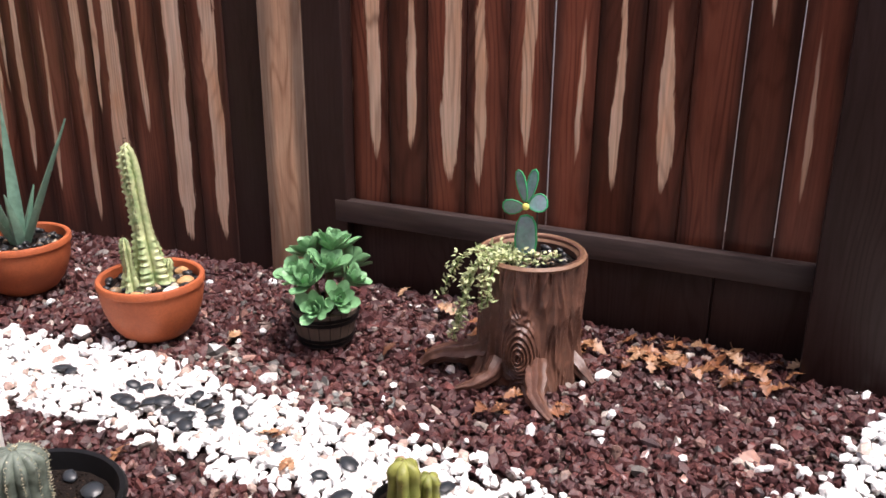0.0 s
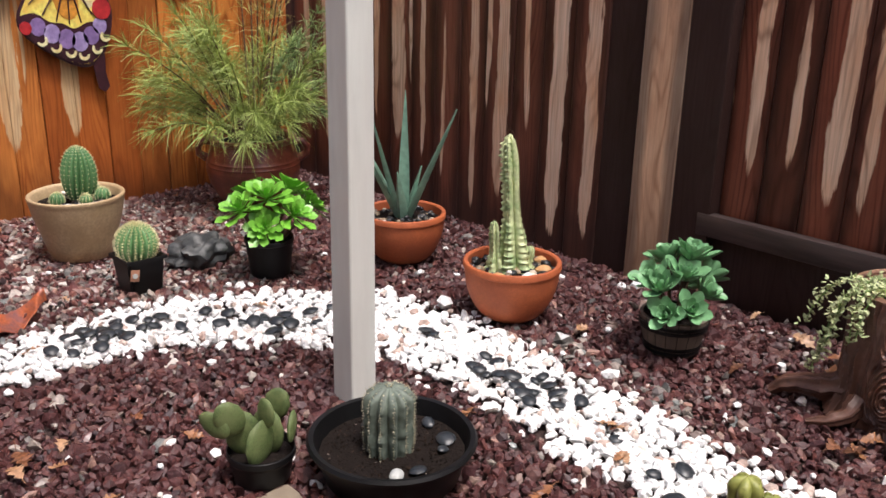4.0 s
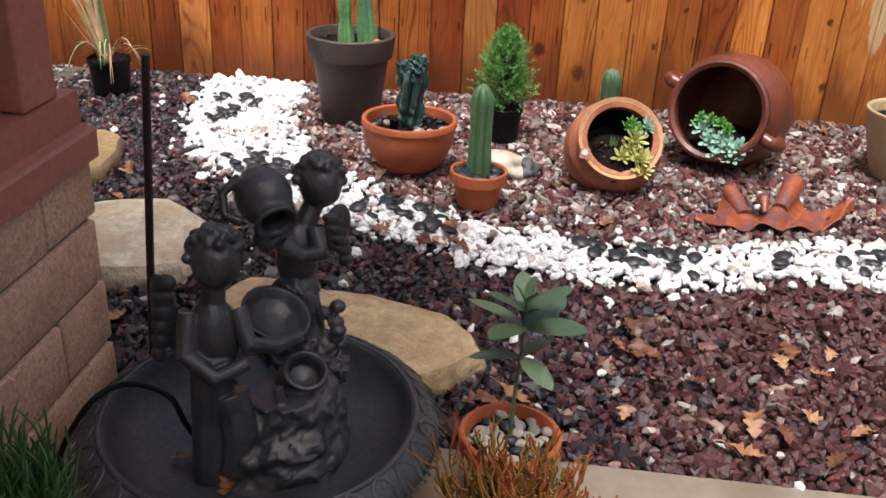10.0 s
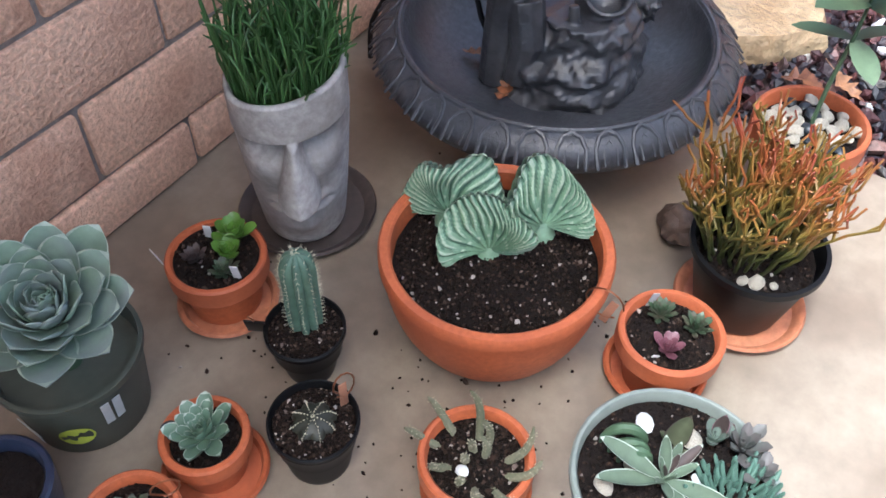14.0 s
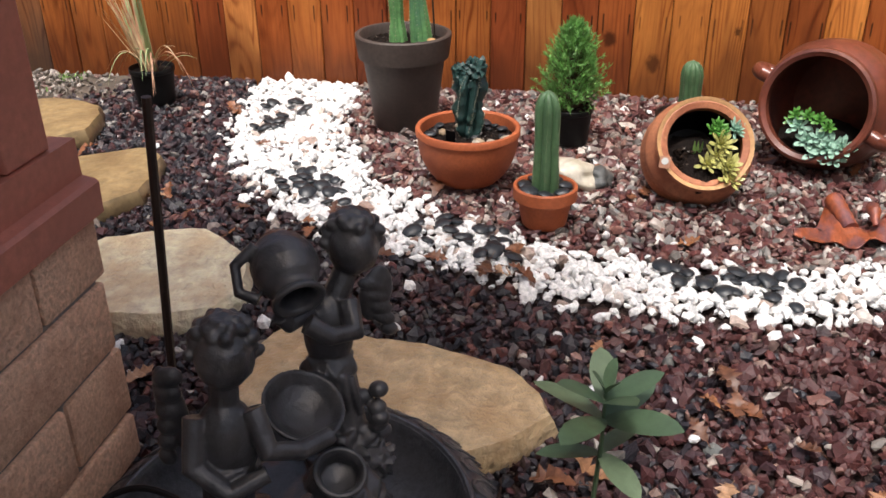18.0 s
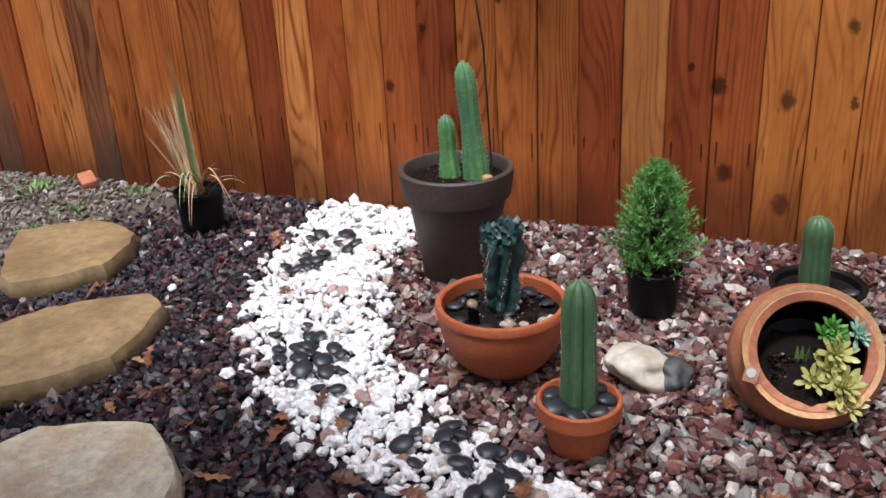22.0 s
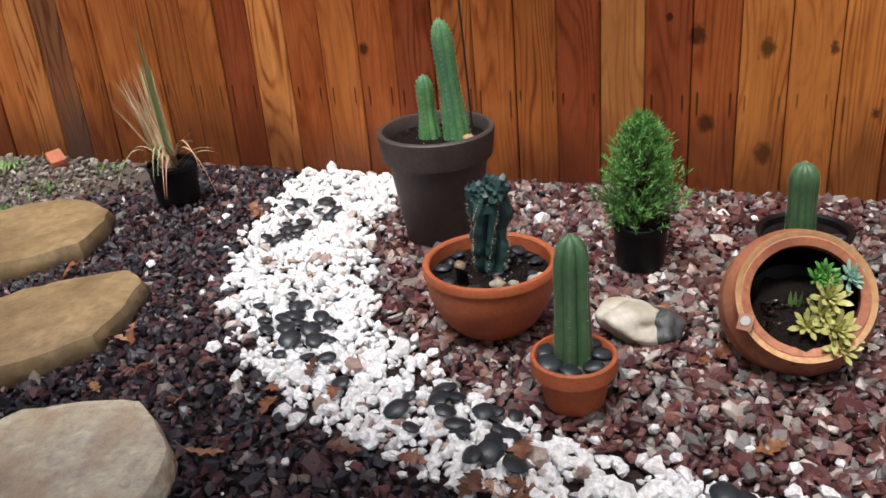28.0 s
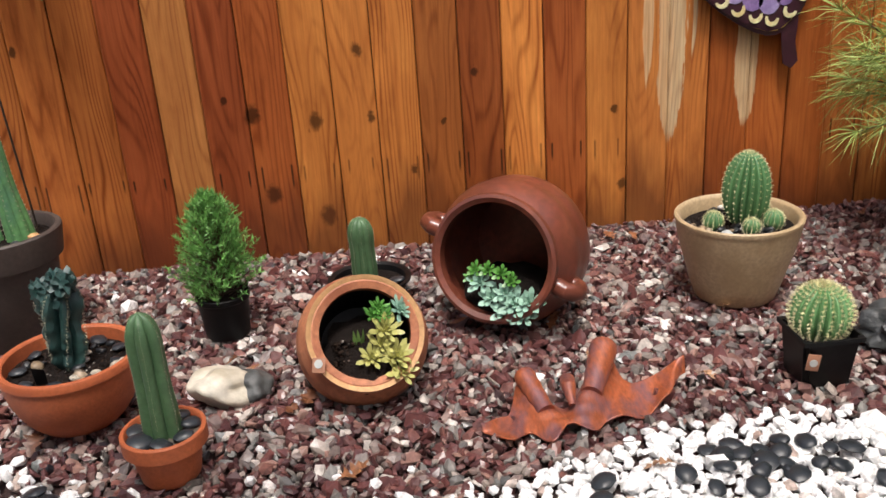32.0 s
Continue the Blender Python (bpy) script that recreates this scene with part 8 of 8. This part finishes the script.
t = pot_thing("finger_cactus_pot", -0.733, -0.350, "terracotta pot of sprawling grey-green finger cactus")
part("pot", lathe(pot_profile(0.076, 0.105, 0.052, lip=0.006, lip_h=0.032)), TERRACOTTA, t)
soil(t, 0.064, 0.088, bits=420, seed=26)
FINGER = plain("fuzzy_grey_green", (0.165, 0.165, 0.105), 0.7, 0.3, 160, 12, 0.5, 0.002, second=(0.10, 0.115, 0.06))
for a, pit, ln, rr in ((205, 52, 0.095, 0.5), (250, 24, 0.075, 0.8), (282, 18, 0.070, 0.9), (178, 62, 0.055, 0.5), (150, 66, 0.045, 0.2), (122, 40, 0.080, 0.7), (95, 30, 0.075, 0.8), (62, 16, 0.060, 0.8), (30, 26, 0.05, 0.7), (0, 34, 0.05, 0.5), (-40, 25, 0.055, 0.6), (318, 60, 0.035, 0.2), (230, 70, 0.04, 0.2)):
    ca, sa = math.cos(radians(a)), math.sin(radians(a))
    p0 = Vector((0.045 * rr * ca, 0.045 * rr * sa, 0.085))
    pts = []
    for k in range(9):
        f = k / 8
        bend = radians(pit) + 0.55 * (f - 0.3)
        pts.append(p0 + Vector((ca * math.cos(bend) - sa * 0.18 * f * f, sa * math.cos(bend) + ca * 0.18 * f * f, math.sin(bend))) * ln * f)
    stem = part("stem", tube(pts, [0.0042, 0.0052, 0.0056, 0.0058, 0.0056, 0.0052, 0.0046, 0.0036, 0.0014], 9), FINGER, t)
    cr = [(p + Vector((math.cos(q), math.sin(q), 0.3)) * 0.004, Vector((math.cos(q), math.sin(q), 0.3))) for p in pts[1:8] for q in (0.4, 1.5, 2.5, 3.6, 4.6, 5.7)]
    part("spine_cover", spines(cr, 0.004, 2, 0.0004), SPINE, stem)
pebble_on(t, 0.025, -0.005, 0.096, 0.010, "stone", WHITE_TAG)
saucer(-0.735, -0.348, 0.076, "terracotta saucer under the finger cactus")

t = pot_thing("mixed_succulent_dish", -0.842, -0.127, "wide grey-green glazed dish crowded with mixed succulents and white stones", 120)
part("dish", lathe(pot_profile(0.131, 0.118, 0.092, 0.010, lip=0.004, lip_h=0.014)), DISH_GREY, t)
soil(t, 0.124, 0.098, bits=500, seed=27)
felt_me = mesh_of("felt_leaf", spoon(0.1, 0.025, 0.005, 0.14, 0.55, 11, 0.5, 0.22), [FELT, LEAF_EDGE])
felt_brown = mesh_of("felt_leaf", spoon(0.1, 0.024, 0.005, 0.10, 0.55, 11, 0.52, 0.25), [SEMPER_BROWN, LEAF_EDGE])
for a, pit, k_ in ((165, 24, 1.02), (196, 18, 1.0), (262, 34, 0.62), (232, 44, 0.5), (322, 20, 0.95), (100, 58, 0.66), (62, 48, 0.55), (285, 18, 0.72), (10, 36, 0.5), (135, 62, 0.4), (305, 62, 0.36)):
    part("felt_leaf", felt_me, None, t, at=aim((-0.012, 0.0, 0.108), a, pit + rng.uniform(-3, 3), rng.uniform(-14, 14), k_))
for a, pit, k_ in ((35, 30, 0.6), (48, 64, 0.42), (200, 70, 0.34)):
    part("felt_leaf", felt_brown, None, t, at=aim((-0.010, 0.004, 0.110), a, pit, 10, k_))
# toothed upright leaves
for x_, y_, a, pit, k_ in ((0.000, 0.052, 40, 66, 1.0), (0.004, 0.048, 150, 40, 0.5), (0.012, 0.046, 300, 30, 0.5)):
    part("toothed_leaf", spoon(0.062 * k_, 0.030 * k_, 0.004, 0.12, 0.6, 11, 0.4, 0.3), [SEMPER_OLIVE, SEMPER_BROWN], t, at=aim((x_, y_, 0.100), a, pit, 25))
# a curling green pair of leaves
for k, (w_, up) in enumerate(((0.040, 0.040), (0.034, 0.028), (0.028, 0.034))):
    part("curled_leaf", tube([(-0.060 + w_ * math.cos(q) * 0.7 + 0.006 * k, 0.052 - 0.014 * k, 0.098 + up * math.sin(q)) for q in [math.pi * f / 9 for f in range(10)]], [0.004, 0.006, 0.0072, 0.0075, 0.0075, 0.0075, 0.007, 0.006, 0.0045, 0.002], 8), SAGE, t)
# dark rosettes and blue-green fingers
part("rosette", rosette_bm(17, 0.046, 0.021, 0.006, 80, 16, curl=0.2, cup=0.5, at=(0.090, 0.048, 0.112)), SEMPER_DUSK, t)
part("rosette", rosette_bm(13, 0.034, 0.018, 0.006, 80, 16, curl=0.2, cup=0.5, at=(0.108, 0.012, 0.112)), SEMPER_DUSK, t)
part("rosette", rosette_bm(9, 0.036, 0.020, 0.006, 80, 30, curl=0.2, cup=0.5, at=(0.055, 0.060, 0.108), spoony=True), [SEMPER_PALE, SEMPER_BROWN], t)
part("toothed_leaf", spoon(0.045, 0.020, 0.004, 0.05, 0.5, 10, 0.5, 0.3), [SEMPER_BROWN, SEMPER_EDGE], t, at=aim((0.060, 0.066, 0.108), 60, 78, 10))
finger_me = mesh_of("finger_leaf", tube([(0, 0, 0), (0.010, 0, 0.001), (0.022, 0, 0.003), (0.030, 0, 0.006), (0.034, 0, 0.009)], [0.0022, 0.0032, 0.0034, 0.0028, 0.0008], 7), BLUE_FINGER)
for k in range(70):
    q, rr = k * 2.4, 0.046 * math.sqrt((k + 0.5) / 70)
    part("finger_leaf", finger_me, None, t, at=aim((0.074 + rr * math.cos(q), -0.022 + 0.8 * rr * math.sin(q), 0.100 + rng.uniform(0, 0.012)), math.degrees(q) + rng.uniform(-40, 40), 78 - 900 * rr + rng.uniform(-16, 16), 0, rng.uniform(0.7, 1.15)))
for x_, y_, s_, m_ in ((-0.030, 0.078, 0.0155, WHITE_TAG), (0.026, 0.062, 0.018, ROCK_WHITE), (-0.046, 0.018, 0.015, ROCK_WHITE), (-0.088, -0.012, 0.015, ROCK_WHITE), (0.030, 0.004, 0.009, WHITE_TAG), (-0.05, -0.07, 0.013, ROCK_WHITE)):
    pebble_on(t, x_, y_, 0.108, s_, "stone", m_)

t = pot_thing("copper_wire_pot", -0.427, -0.655, "terracotta pot with a copper wire loop at its rim")
part("pot", lathe(pot_profile(0.063, 0.10, 0.045, lip=0.005, lip_h=0.03)), TERRACOTTA, t)
soil(t, 0.052, 0.082, bits=200, seed=28)
part("rosette", rosette_bm(18, 0.035, 0.016, 0.005, 70, 10, at=(0, 0.0, 0.09)), SEMPER, t)
part("wire_loop", tube([(-0.05, 0.0, 0.09), (-0.05, 0, 0.11)] + [(-0.05 + 0.018 * math.cos(q), 0.0, 0.128 + 0.018 * math.sin(q)) for q in [k * 0.5 for k in range(11)]], 0.0014, 5), COPPER, t, at=pose(0, 0, 0, 0, 0, -30))
t = pot_thing("navy_pot", -0.352, -0.81, "dark navy glazed pot at the house wall")
part("pot", lathe(pot_profile(0.075, 0.12, 0.055, bulge=0.05)), NAVY, t)
soil(t, 0.06, 0.10)

# fire-stick plant
FIRE, fn, fl, fb = nodes_of("fire_stick_stems")
fz = fn.new("ShaderNodeSeparateXYZ")
fl.new(fn.new("ShaderNodeTexCoord").outputs["Object"], fz.inputs[0])
fnz = tex_noise(fn, fl, fn.new("ShaderNodeTexCoord").outputs["Object"], 18, 2)
fh = math_node(fn, fl, "MULTIPLY_ADD", fnz.outputs[0], 0.22, fz.outputs[2])
fr = ramp(fn, [(0.0, (0.03, 0.042, 0.014)), (0.30, (0.075, 0.08, 0.018)), (0.5, (0.20, 0.125, 0.022)), (0.70, (0.28, 0.085, 0.022)), (0.85, (0.24, 0.046, 0.026)), (1.0, (0.17, 0.026, 0.026))])
fl.new(math_node(fn, fl, "MULTIPLY_ADD", fh, 3.7, -0.86, clamp=True), fr.inputs[0])
fl.new(fr.outputs[0], fb.inputs["Base Color"])
fb.inputs["Roughness"].default_value = 0.5
t = pot_thing("fire_stick_pot", -1.236, -0.179, "black pot of red and yellow fire-stick stems")
part("pot", lathe([(0, 0.012), (0.064, 0.012), (0.068, 0.02), (0.094, 0.14), (0.102, 0.146), (0.102, 0.157), (0.095, 0.157), (0.089, 0.12), (0, 0.12)], 40), BLACK, t)
soil(t, 0.088, 0.13, bits=150, seed=29)
for x_, y_, s_ in ((0.058, 0.022, 0.014), (0.066, 0.004, 0.009), (0.05, 0.045, 0.008)):
    pebble_on(t, x_, y_, 0.138, s_, "stone", ROCK_WHITE)
for k in range(84):
    bm = bmesh.new()
    a, rr = k * 2.399, 0.066 * math.sqrt((k + 0.5) / 84)
    p = Vector((rr * math.cos(a) - 0.012, rr * math.sin(a) - 0.02, 0.125))
    d = Vector((math.cos(a) * rr * 7, math.sin(a) * rr * 7, 1)).normalized()
    todo = [(p, d, rng.uniform(0.045, 0.075), 0.0030, 0)]
    while todo:
        p, d, ln, r_, lv = todo.pop()
        mid = p + d * ln * 0.5 + Vector((rng.gauss(0, 0.004), rng.gauss(0, 0.004), 0.002))
        e = p + d * ln + Vector((0, 0, 0.004))
        tube([p, mid, e], [r_, r_, r_ * 0.85], 5, bm)
        if lv < 3:
            for _ in range(2 if lv < 2 else rng.choice((1, 2))):
                q = (d + Vector((rng.gauss(0, 0.38), rng.gauss(0, 0.38), 0.32))).normalized()
                todo.append((e - d * 0.002, q, ln * rng.uniform(0.55, 0.9), r_ * 0.86, lv + 1))
    part("stem_tuft", bm, FIRE, t)
saucer(-1.242, -0.176, 0.104, "pale terracotta saucer under the fire-stick pot", TERRA_PALE)
tagged(part("brown_stone", blob((0, 0, 0.030), (0.044, 0.034, 0.034), sub=3, rough=0.35, freq=5), BROWN_STONE, label="small rough brown stone on the patio", at=pose(-1.326, -0.318, 0, 0, 0, 25)), category="stone")

t = pot_thing("milkweed_pot", -1.551, -0.208, "terracotta pot with a leafy sage-green seedling and white stones")
part("pot", lathe(pot_profile(0.097, 0.155, 0.065, lip=0.007, lip_h=0.04)), TERRACOTTA, t)
soil(t, 0.082, 0.13)
for k in range(28):
    a = k * 2.4
    rr = 0.075 * math.sqrt((k + 0.5) / 28)
    pebble_on(t, rr * math.cos(a), rr * math.sin(a), 0.143, rng.uniform(0.011, 0.018), "stone", ROCK_WHITE if k % 4 else BLACK_PEBBLE)
part("stem", tube([(0.0, 0, 0.12), (-0.012, 0.0, 0.22), (-0.03, 0.006, 0.32), (-0.042, 0.006, 0.41)], [0.004, 0.004, 0.0035, 0.0025], 6), SAGE, t)
for z_, ln, off, n_, pit in ((0.30, 0.10, 25, 3, 2), (0.365, 0.12, 60, 4, 16), (0.395, 0.10, 15, 4, 36), (0.415, 0.05, 50, 3, 62)):
    for k in range(n_):
        a = off + k * 360 / n_ + rng.uniform(-12, 12)
        part("leaf", leaf(ln * rng.uniform(0.85, 1.05), ln * 0.44, 0.0025, -0.12, 0.15, 0.56, 9, full=0.55), SAGE if (k + n_) % 3 else SAGE_PALE, t, at=aim((-0.035, 0.006, z_), a, pit + rng.uniform(-6, 6), rng.uniform(-15, 15)))

g_ = np.random.RandomState(41)
crumb_at = np.concatenate([np.array([x_, y_, 0.0015]) + np.stack([g_.normal(0, 0.07, 26), g_.normal(0, 0.07, 26), np.zeros(26)], 1) for x_, y_ in ((-0.80, -0.47), (-0.88, -0.30), (-0.66, -0.45), (-1.10, -0.33), (-0.72, -0.75), (-1.18, -0.62))])
tagged(heap("soil_crumbs", crumb_at, 0.0026, 0.6, GRITTY, 42), "scattered crumbs of dark soil on the patio", "soil", kind="stuff")

# ---- carved head planter ----
def head_bm():
    bm = bmesh.new()
    n, rows_, rings = 200, 130, []
    h = 0.326

    def step(x_, w_):
        q = max(0.0, min(1.0, x_ / w_ + 0.5))
        return q * q * (3 - 2 * q)

    for i in range(rows_ + 1):
        u = i / rows_
        ring = []
        base = 0.068 + 0.028 * min(1, u * 1.35) ** 0.75 - 0.010 * max(0, 1 - u / 0.07) ** 2
        for k in range(n):
            a = 2 * math.pi * k / n
            side = math.atan2(math.sin(a), math.cos(a))
            r = base
            full, u = u, u - 0.05
            if abs(side) < 1.75:
                w = side * 0.1
                face = math.exp(-(w / 0.125) ** 6)
                below = 1 - step(u - 0.745, 0.012)
                r += 0.007 * face * (1 - below)
                r -= below * 0.038 * math.exp(-((u - 0.705) / 0.062) ** 2) * math.exp(-((abs(w) - 0.048) / 0.034) ** 4)
                r -= below * 0.004 * math.exp(-((u - 0.66) / 0.10) ** 2) * face
                q = max(0.0, min(1.0, (0.76 - u) / 0.35))
                nw = 0.013 + 0.027 * q ** 1.3
                prof = max(0.0, 1 - (abs(w) / nw) ** 1.5) ** 0.8
                r += below * (0.022 + 0.046 * q ** 0.9) * prof * step(u - 0.405, 0.022)
                r += 0.007 * math.exp(-((abs(w) - 0.058) / 0.028) ** 2 - ((u - 0.55) / 0.085) ** 2)
                r -= 0.005 * math.exp(-((abs(w) - 0.05) / 0.02) ** 2 - ((u - 0.36) / 0.07) ** 2)
                mw = math.exp(-(w / 0.058) ** 4)
                arch = u + 0.012 * (w / 0.045) ** 2
                r += mw * (0.013 * math.exp(-((arch - 0.345) / 0.022) ** 2) + 0.014 * math.exp(-((arch - 0.282) / 0.022) ** 2))
                r -= 0.015 * mw * math.exp(-((arch - 0.314) / 0.009) ** 2)
                r -= 0.006 * math.exp(-(w / 0.04) ** 2 - ((u - 0.235) / 0.022) ** 2)
                r += 0.010 * math.exp(-(w / 0.045) ** 2 - ((u - 0.15) / 0.06) ** 2)
            ring.append(bm.verts.new((r * math.cos(a), r * math.sin(a) * 0.94, h * full + 0.018 * full * full * math.sin(a))))
            u = full
        rings.append(ring)
    for s_, dz in ((0.965, 0.003), (0.90, 0.002), (0.885, -0.05)):
        rings.append([bm.verts.new((v.co.x * s_, v.co.y * s_, v.co.z + dz)) for v in rings[rows_]])
    for a, b in zip(rings, rings[1:]):
        for k in range(n):
            bm.faces.new((a[k], a[(k + 1) % n], b[(k + 1) % n], b[k]))
    bm.faces.new(rings[-1]), bm.faces.new(rings[0][::-1])
    return bm


head_me = mesh_of("head_planter", head_bm(), HEAD, smooth=False)
head_me.shade_smooth()
tagged(new("head_planter", head_me), "grey cast planter shaped like a carved stone head", "planter").matrix_basis = pose(-0.990, -0.858, 0.012, 0, 0, 43)
saucer(-1.007, -0.869, 0.119, "dark brown saucer under the carved head planter", GREY_POT)
t = thing("stringy_succulent", -0.990, -0.858, 0.283, 0, "bushy stringy green succulent growing out of the head planter", "plant")
part("soil", lathe([(0, 0.015), (0.05, 0.013), (0.082, 0.008)], 24), SOIL, t)
for k in range(20):
    bm = bmesh.new()
    for j in range(24):
        a, rr = rng.uniform(0, 6.283), 0.076 * math.sqrt(rng.random())
        p = Vector((rr * math.cos(a), rr * math.sin(a), 0.0))
        out = Vector((math.cos(a), math.sin(a), 0)) * rr * rng.uniform(0.1, 0.75)
        ln = rng.uniform(0.08, 0.17) if rng.random() < 0.6 else rng.uniform(0.15, 0.235)
        wob = Vector((rng.gauss(0, 0.014), rng.gauss(0, 0.014), 0))
        bend = Vector((rng.gauss(0, 0.016), rng.gauss(0, 0.016), 0))
        pts = [p + out * 0.5 * f + wob * f * (1 - f) * 3 + bend * f ** 3 + Vector((0, 0, ln * (f - 0.16 * f ** 4))) for f in (0, 0.2, 0.4, 0.6, 0.75, 0.9, 1.0)]
        tube(pts, [0.0017, 0.0020, 0.0016, 0.0021, 0.0017, 0.0020, 0.0008], 5, bm, cap=False)
    part("stem_tuft", bm, RHIPSALIS, t)

# ---- black pebbles in the white band ----
SPOTS = [(-3.71, -1.53, 10, 0.055), (-3.96, -1.53, 9, 0.06), (-3.79, -1.50, 5, 0.04), (-3.22, -1.28, 9, 0.05), (-3.14, -1.18, 13, 0.06), (-3.08, -1.08, 10, 0.055), (-2.92, -0.92, 2, 0.02), (-2.87, -0.73, 8, 0.06), (-2.90, -0.63, 6, 0.04), (-2.83, -0.55, 14, 0.06), (-2.75, -0.48, 8, 0.045), (-2.70, 0.02, 8, 0.05), (-2.68, 0.13, 12, 0.05), (-2.67, 0.25, 10, 0.05), (-2.74, 0.56, 3, 0.03), (-2.78, 0.84, 10, 0.05), (-2.79, 0.94, 12, 0.05), (-2.78, 1.05, 10, 0.05), (-2.70, 1.17, 3, 0.04), (-2.67, 1.31, 5, 0.05), (-2.53, 1.43, 12, 0.06), (-2.45, 1.58, 6, 0.05), (-2.06, 1.77, 3, 0.03), (-1.75, 1.74, 9, 0.05), (-1.65, 1.76, 9, 0.05), (-1.53, 1.74, 10, 0.05), (-1.25, 1.64, 2, 0.03), (-1.04, 1.61, 5, 0.05), (-0.79, 1.74, 2, 0.03)]
for sx, sy, sn, sd_ in SPOTS:
    for k in range(max(1, int(sn * 0.72))):
        a, q = k * 2.399 + sx * 9, sd_ * 1.7 * math.sqrt((k + 0.4) / (sn * 0.72))
        s_ = rng.uniform(0.019, 0.034)
        o = new("black_pebble", PEBBLE_MESHES[rng.randrange(5)])
        o.matrix_basis = pose(sx + q * math.cos(a) + rng.gauss(0, 0.016), sy + q * math.sin(a) + rng.gauss(0, 0.016), 0.015 + rng.uniform(0, 0.008), rng.uniform(-18, 18), rng.uniform(-18, 18), rng.uniform(0, 360)) @ Matrix.Diagonal((s_, s_, s_, 1))
        tagged(o, "smooth polished black pebble lying on white stones", "pebble", "black pebbles in the white band")


# ---- fallen oak leaves ----
def oak_leaf(seed):
    g = random.Random(seed)
    bm = bmesh.new()
    n = 9
    left, right, mid = [], [], []
    for i in range(n + 1):
        u = i / n
        w = 0.030 * math.sin(math.pi * min(1, u * 0.96 + 0.03)) ** 0.6 * (1.0 if i % 2 else 0.48) * g.uniform(0.8, 1.15)
        zc = 0.014 * math.sin(u * 3 + seed) * g.uniform(0.6, 1.2)
        mid.append(bm.verts.new((0.09 * u - 0.045, 0, zc)))
        left.append(bm.verts.new((0.09 * u - 0.045 + 0.006 * (i % 2), w, zc + w * g.uniform(0.0, 0.55))))
        right.append(bm.verts.new((0.09 * u - 0.045 + 0.006 * (i % 2), -w, zc + w * g.uniform(0.0, 0.55))))
    for i in range(n):
        bm.faces.new((mid[i], mid[i + 1], left[i + 1], left[i])), bm.faces.new((right[i], right[i + 1], mid[i + 1], mid[i]))
    tube([(-0.075, 0.003, 0.004), (-0.045, 0, mid[0].co.z)], 0.0011, 4, bm)
    return bm


OAK = [mesh_of("oak_leaf", oak_leaf(k), LEAF_BROWN) for k in range(8)]
LITTER = [(-1.6, 1.47), (-1.3, 1.74), (-1.24, 2.3), (-1.13, 2.37), (-1.4, 2.74), (-0.45, 2.72), (-0.27, 2.68), (-0.15, 2.7), (-0.42, 2.65), (-0.5, 2.61), (-0.35, 2.63), (-0.8, 2.12), (-0.62, 2.2), (-1.79, 2.2), (-1.18, 1.64), (-0.84, 2.08), (-0.2, 2.57), (-0.08, 2.72), (-0.3, 2.56), (-1.2, 1.63), (-1.22, 1.36), (-3.89, -1.73), (-3.49, -1.48), (-3.27, -0.09), (-2.66, -0.51), (-2.93, 0.03), (-2.64, -0.5), (-4.2, 0.98), (-3.57, 0.66), (-2.03, 0.01), (-2.12, 0.12), (-2.02, 0.24), (-3.88, -1.73), (-3.63, -0.85), (-1.88, -0.2), (-2.0, 0.14), (-2.14, 0.1), (-1.78, 0.3), (-3.15, -0.5), (-3.86, -1.72), (-3.47, -1.45), (-3.50, -1.35), (-2.97, -1.05), (-2.88, -0.94), (-2.79, -0.45), (-2.64, -0.47), (-2.69, -0.43), (-3.10, -1.79), (-2.97, -1.66), (-2.56, -1.18), (-2.77, -1.30), (-2.87, -1.47), (-2.74, -1.56), (-2.95, -1.34), (-4.22, 1.07), (-2.8, 0.74), (-2.64, 1.48), (-3.22, -0.11), (-1.59, 1.47), (-1.28, 1.74), (-0.18, 2.56), (-0.79, 2.13), (-0.61, 2.21), (-0.75, 2.20), (-3.05, -1.72), (-3.0, -1.62), (-2.62, -1.12), (-2.66, -1.2)]
for i in range(100):
    LITTER.append((rng.uniform(-0.75, -0.02), rng.uniform(2.56, 2.76)) if i > 69 else (rng.uniform(-1.3, -0.02), rng.uniform(2.52, 2.74)) if i < 26 else ((rng.uniform(-2.3, -1.72), rng.uniform(-0.3, 0.9)) if i < 44 else (rng.uniform(-3.2, -2.0), rng.uniform(-1.3, -0.3)) if i < 54 else (rng.uniform(-4.2, -2.4), rng.uniform(-2.2, 2.4))))
for lx, ly in LITTER:
    o = new("fallen_leaf", OAK[rng.randrange(8)])
    s_ = rng.uniform(0.5, 0.98)
    o.matrix_basis = pose(lx + rng.gauss(0, 0.012), ly + rng.gauss(0, 0.012), 0.012 + 0.004 * s_, rng.uniform(-25, 25), rng.uniform(-20, 20), rng.uniform(0, 360)) @ Matrix.Diagonal((s_, s_, s_, 1))
    tagged(o, "curled wet orange-brown oak leaf lying on gravel", "leaf", "fallen oak leaves")
for lx, ly, lz in ((-1.375, -0.70, 0.112), (-1.43, -0.79, 0.118)):
    o = new("fallen_leaf", OAK[2])
    o.matrix_basis = pose(lx, ly, lz, 10, -12, rng.uniform(0, 360)) @ Matrix.Diagonal((0.7, 0.7, 0.7, 1))
    tagged(o, "wet orange-brown oak leaf lying in the fountain basin", "leaf", "fallen oak leaves")
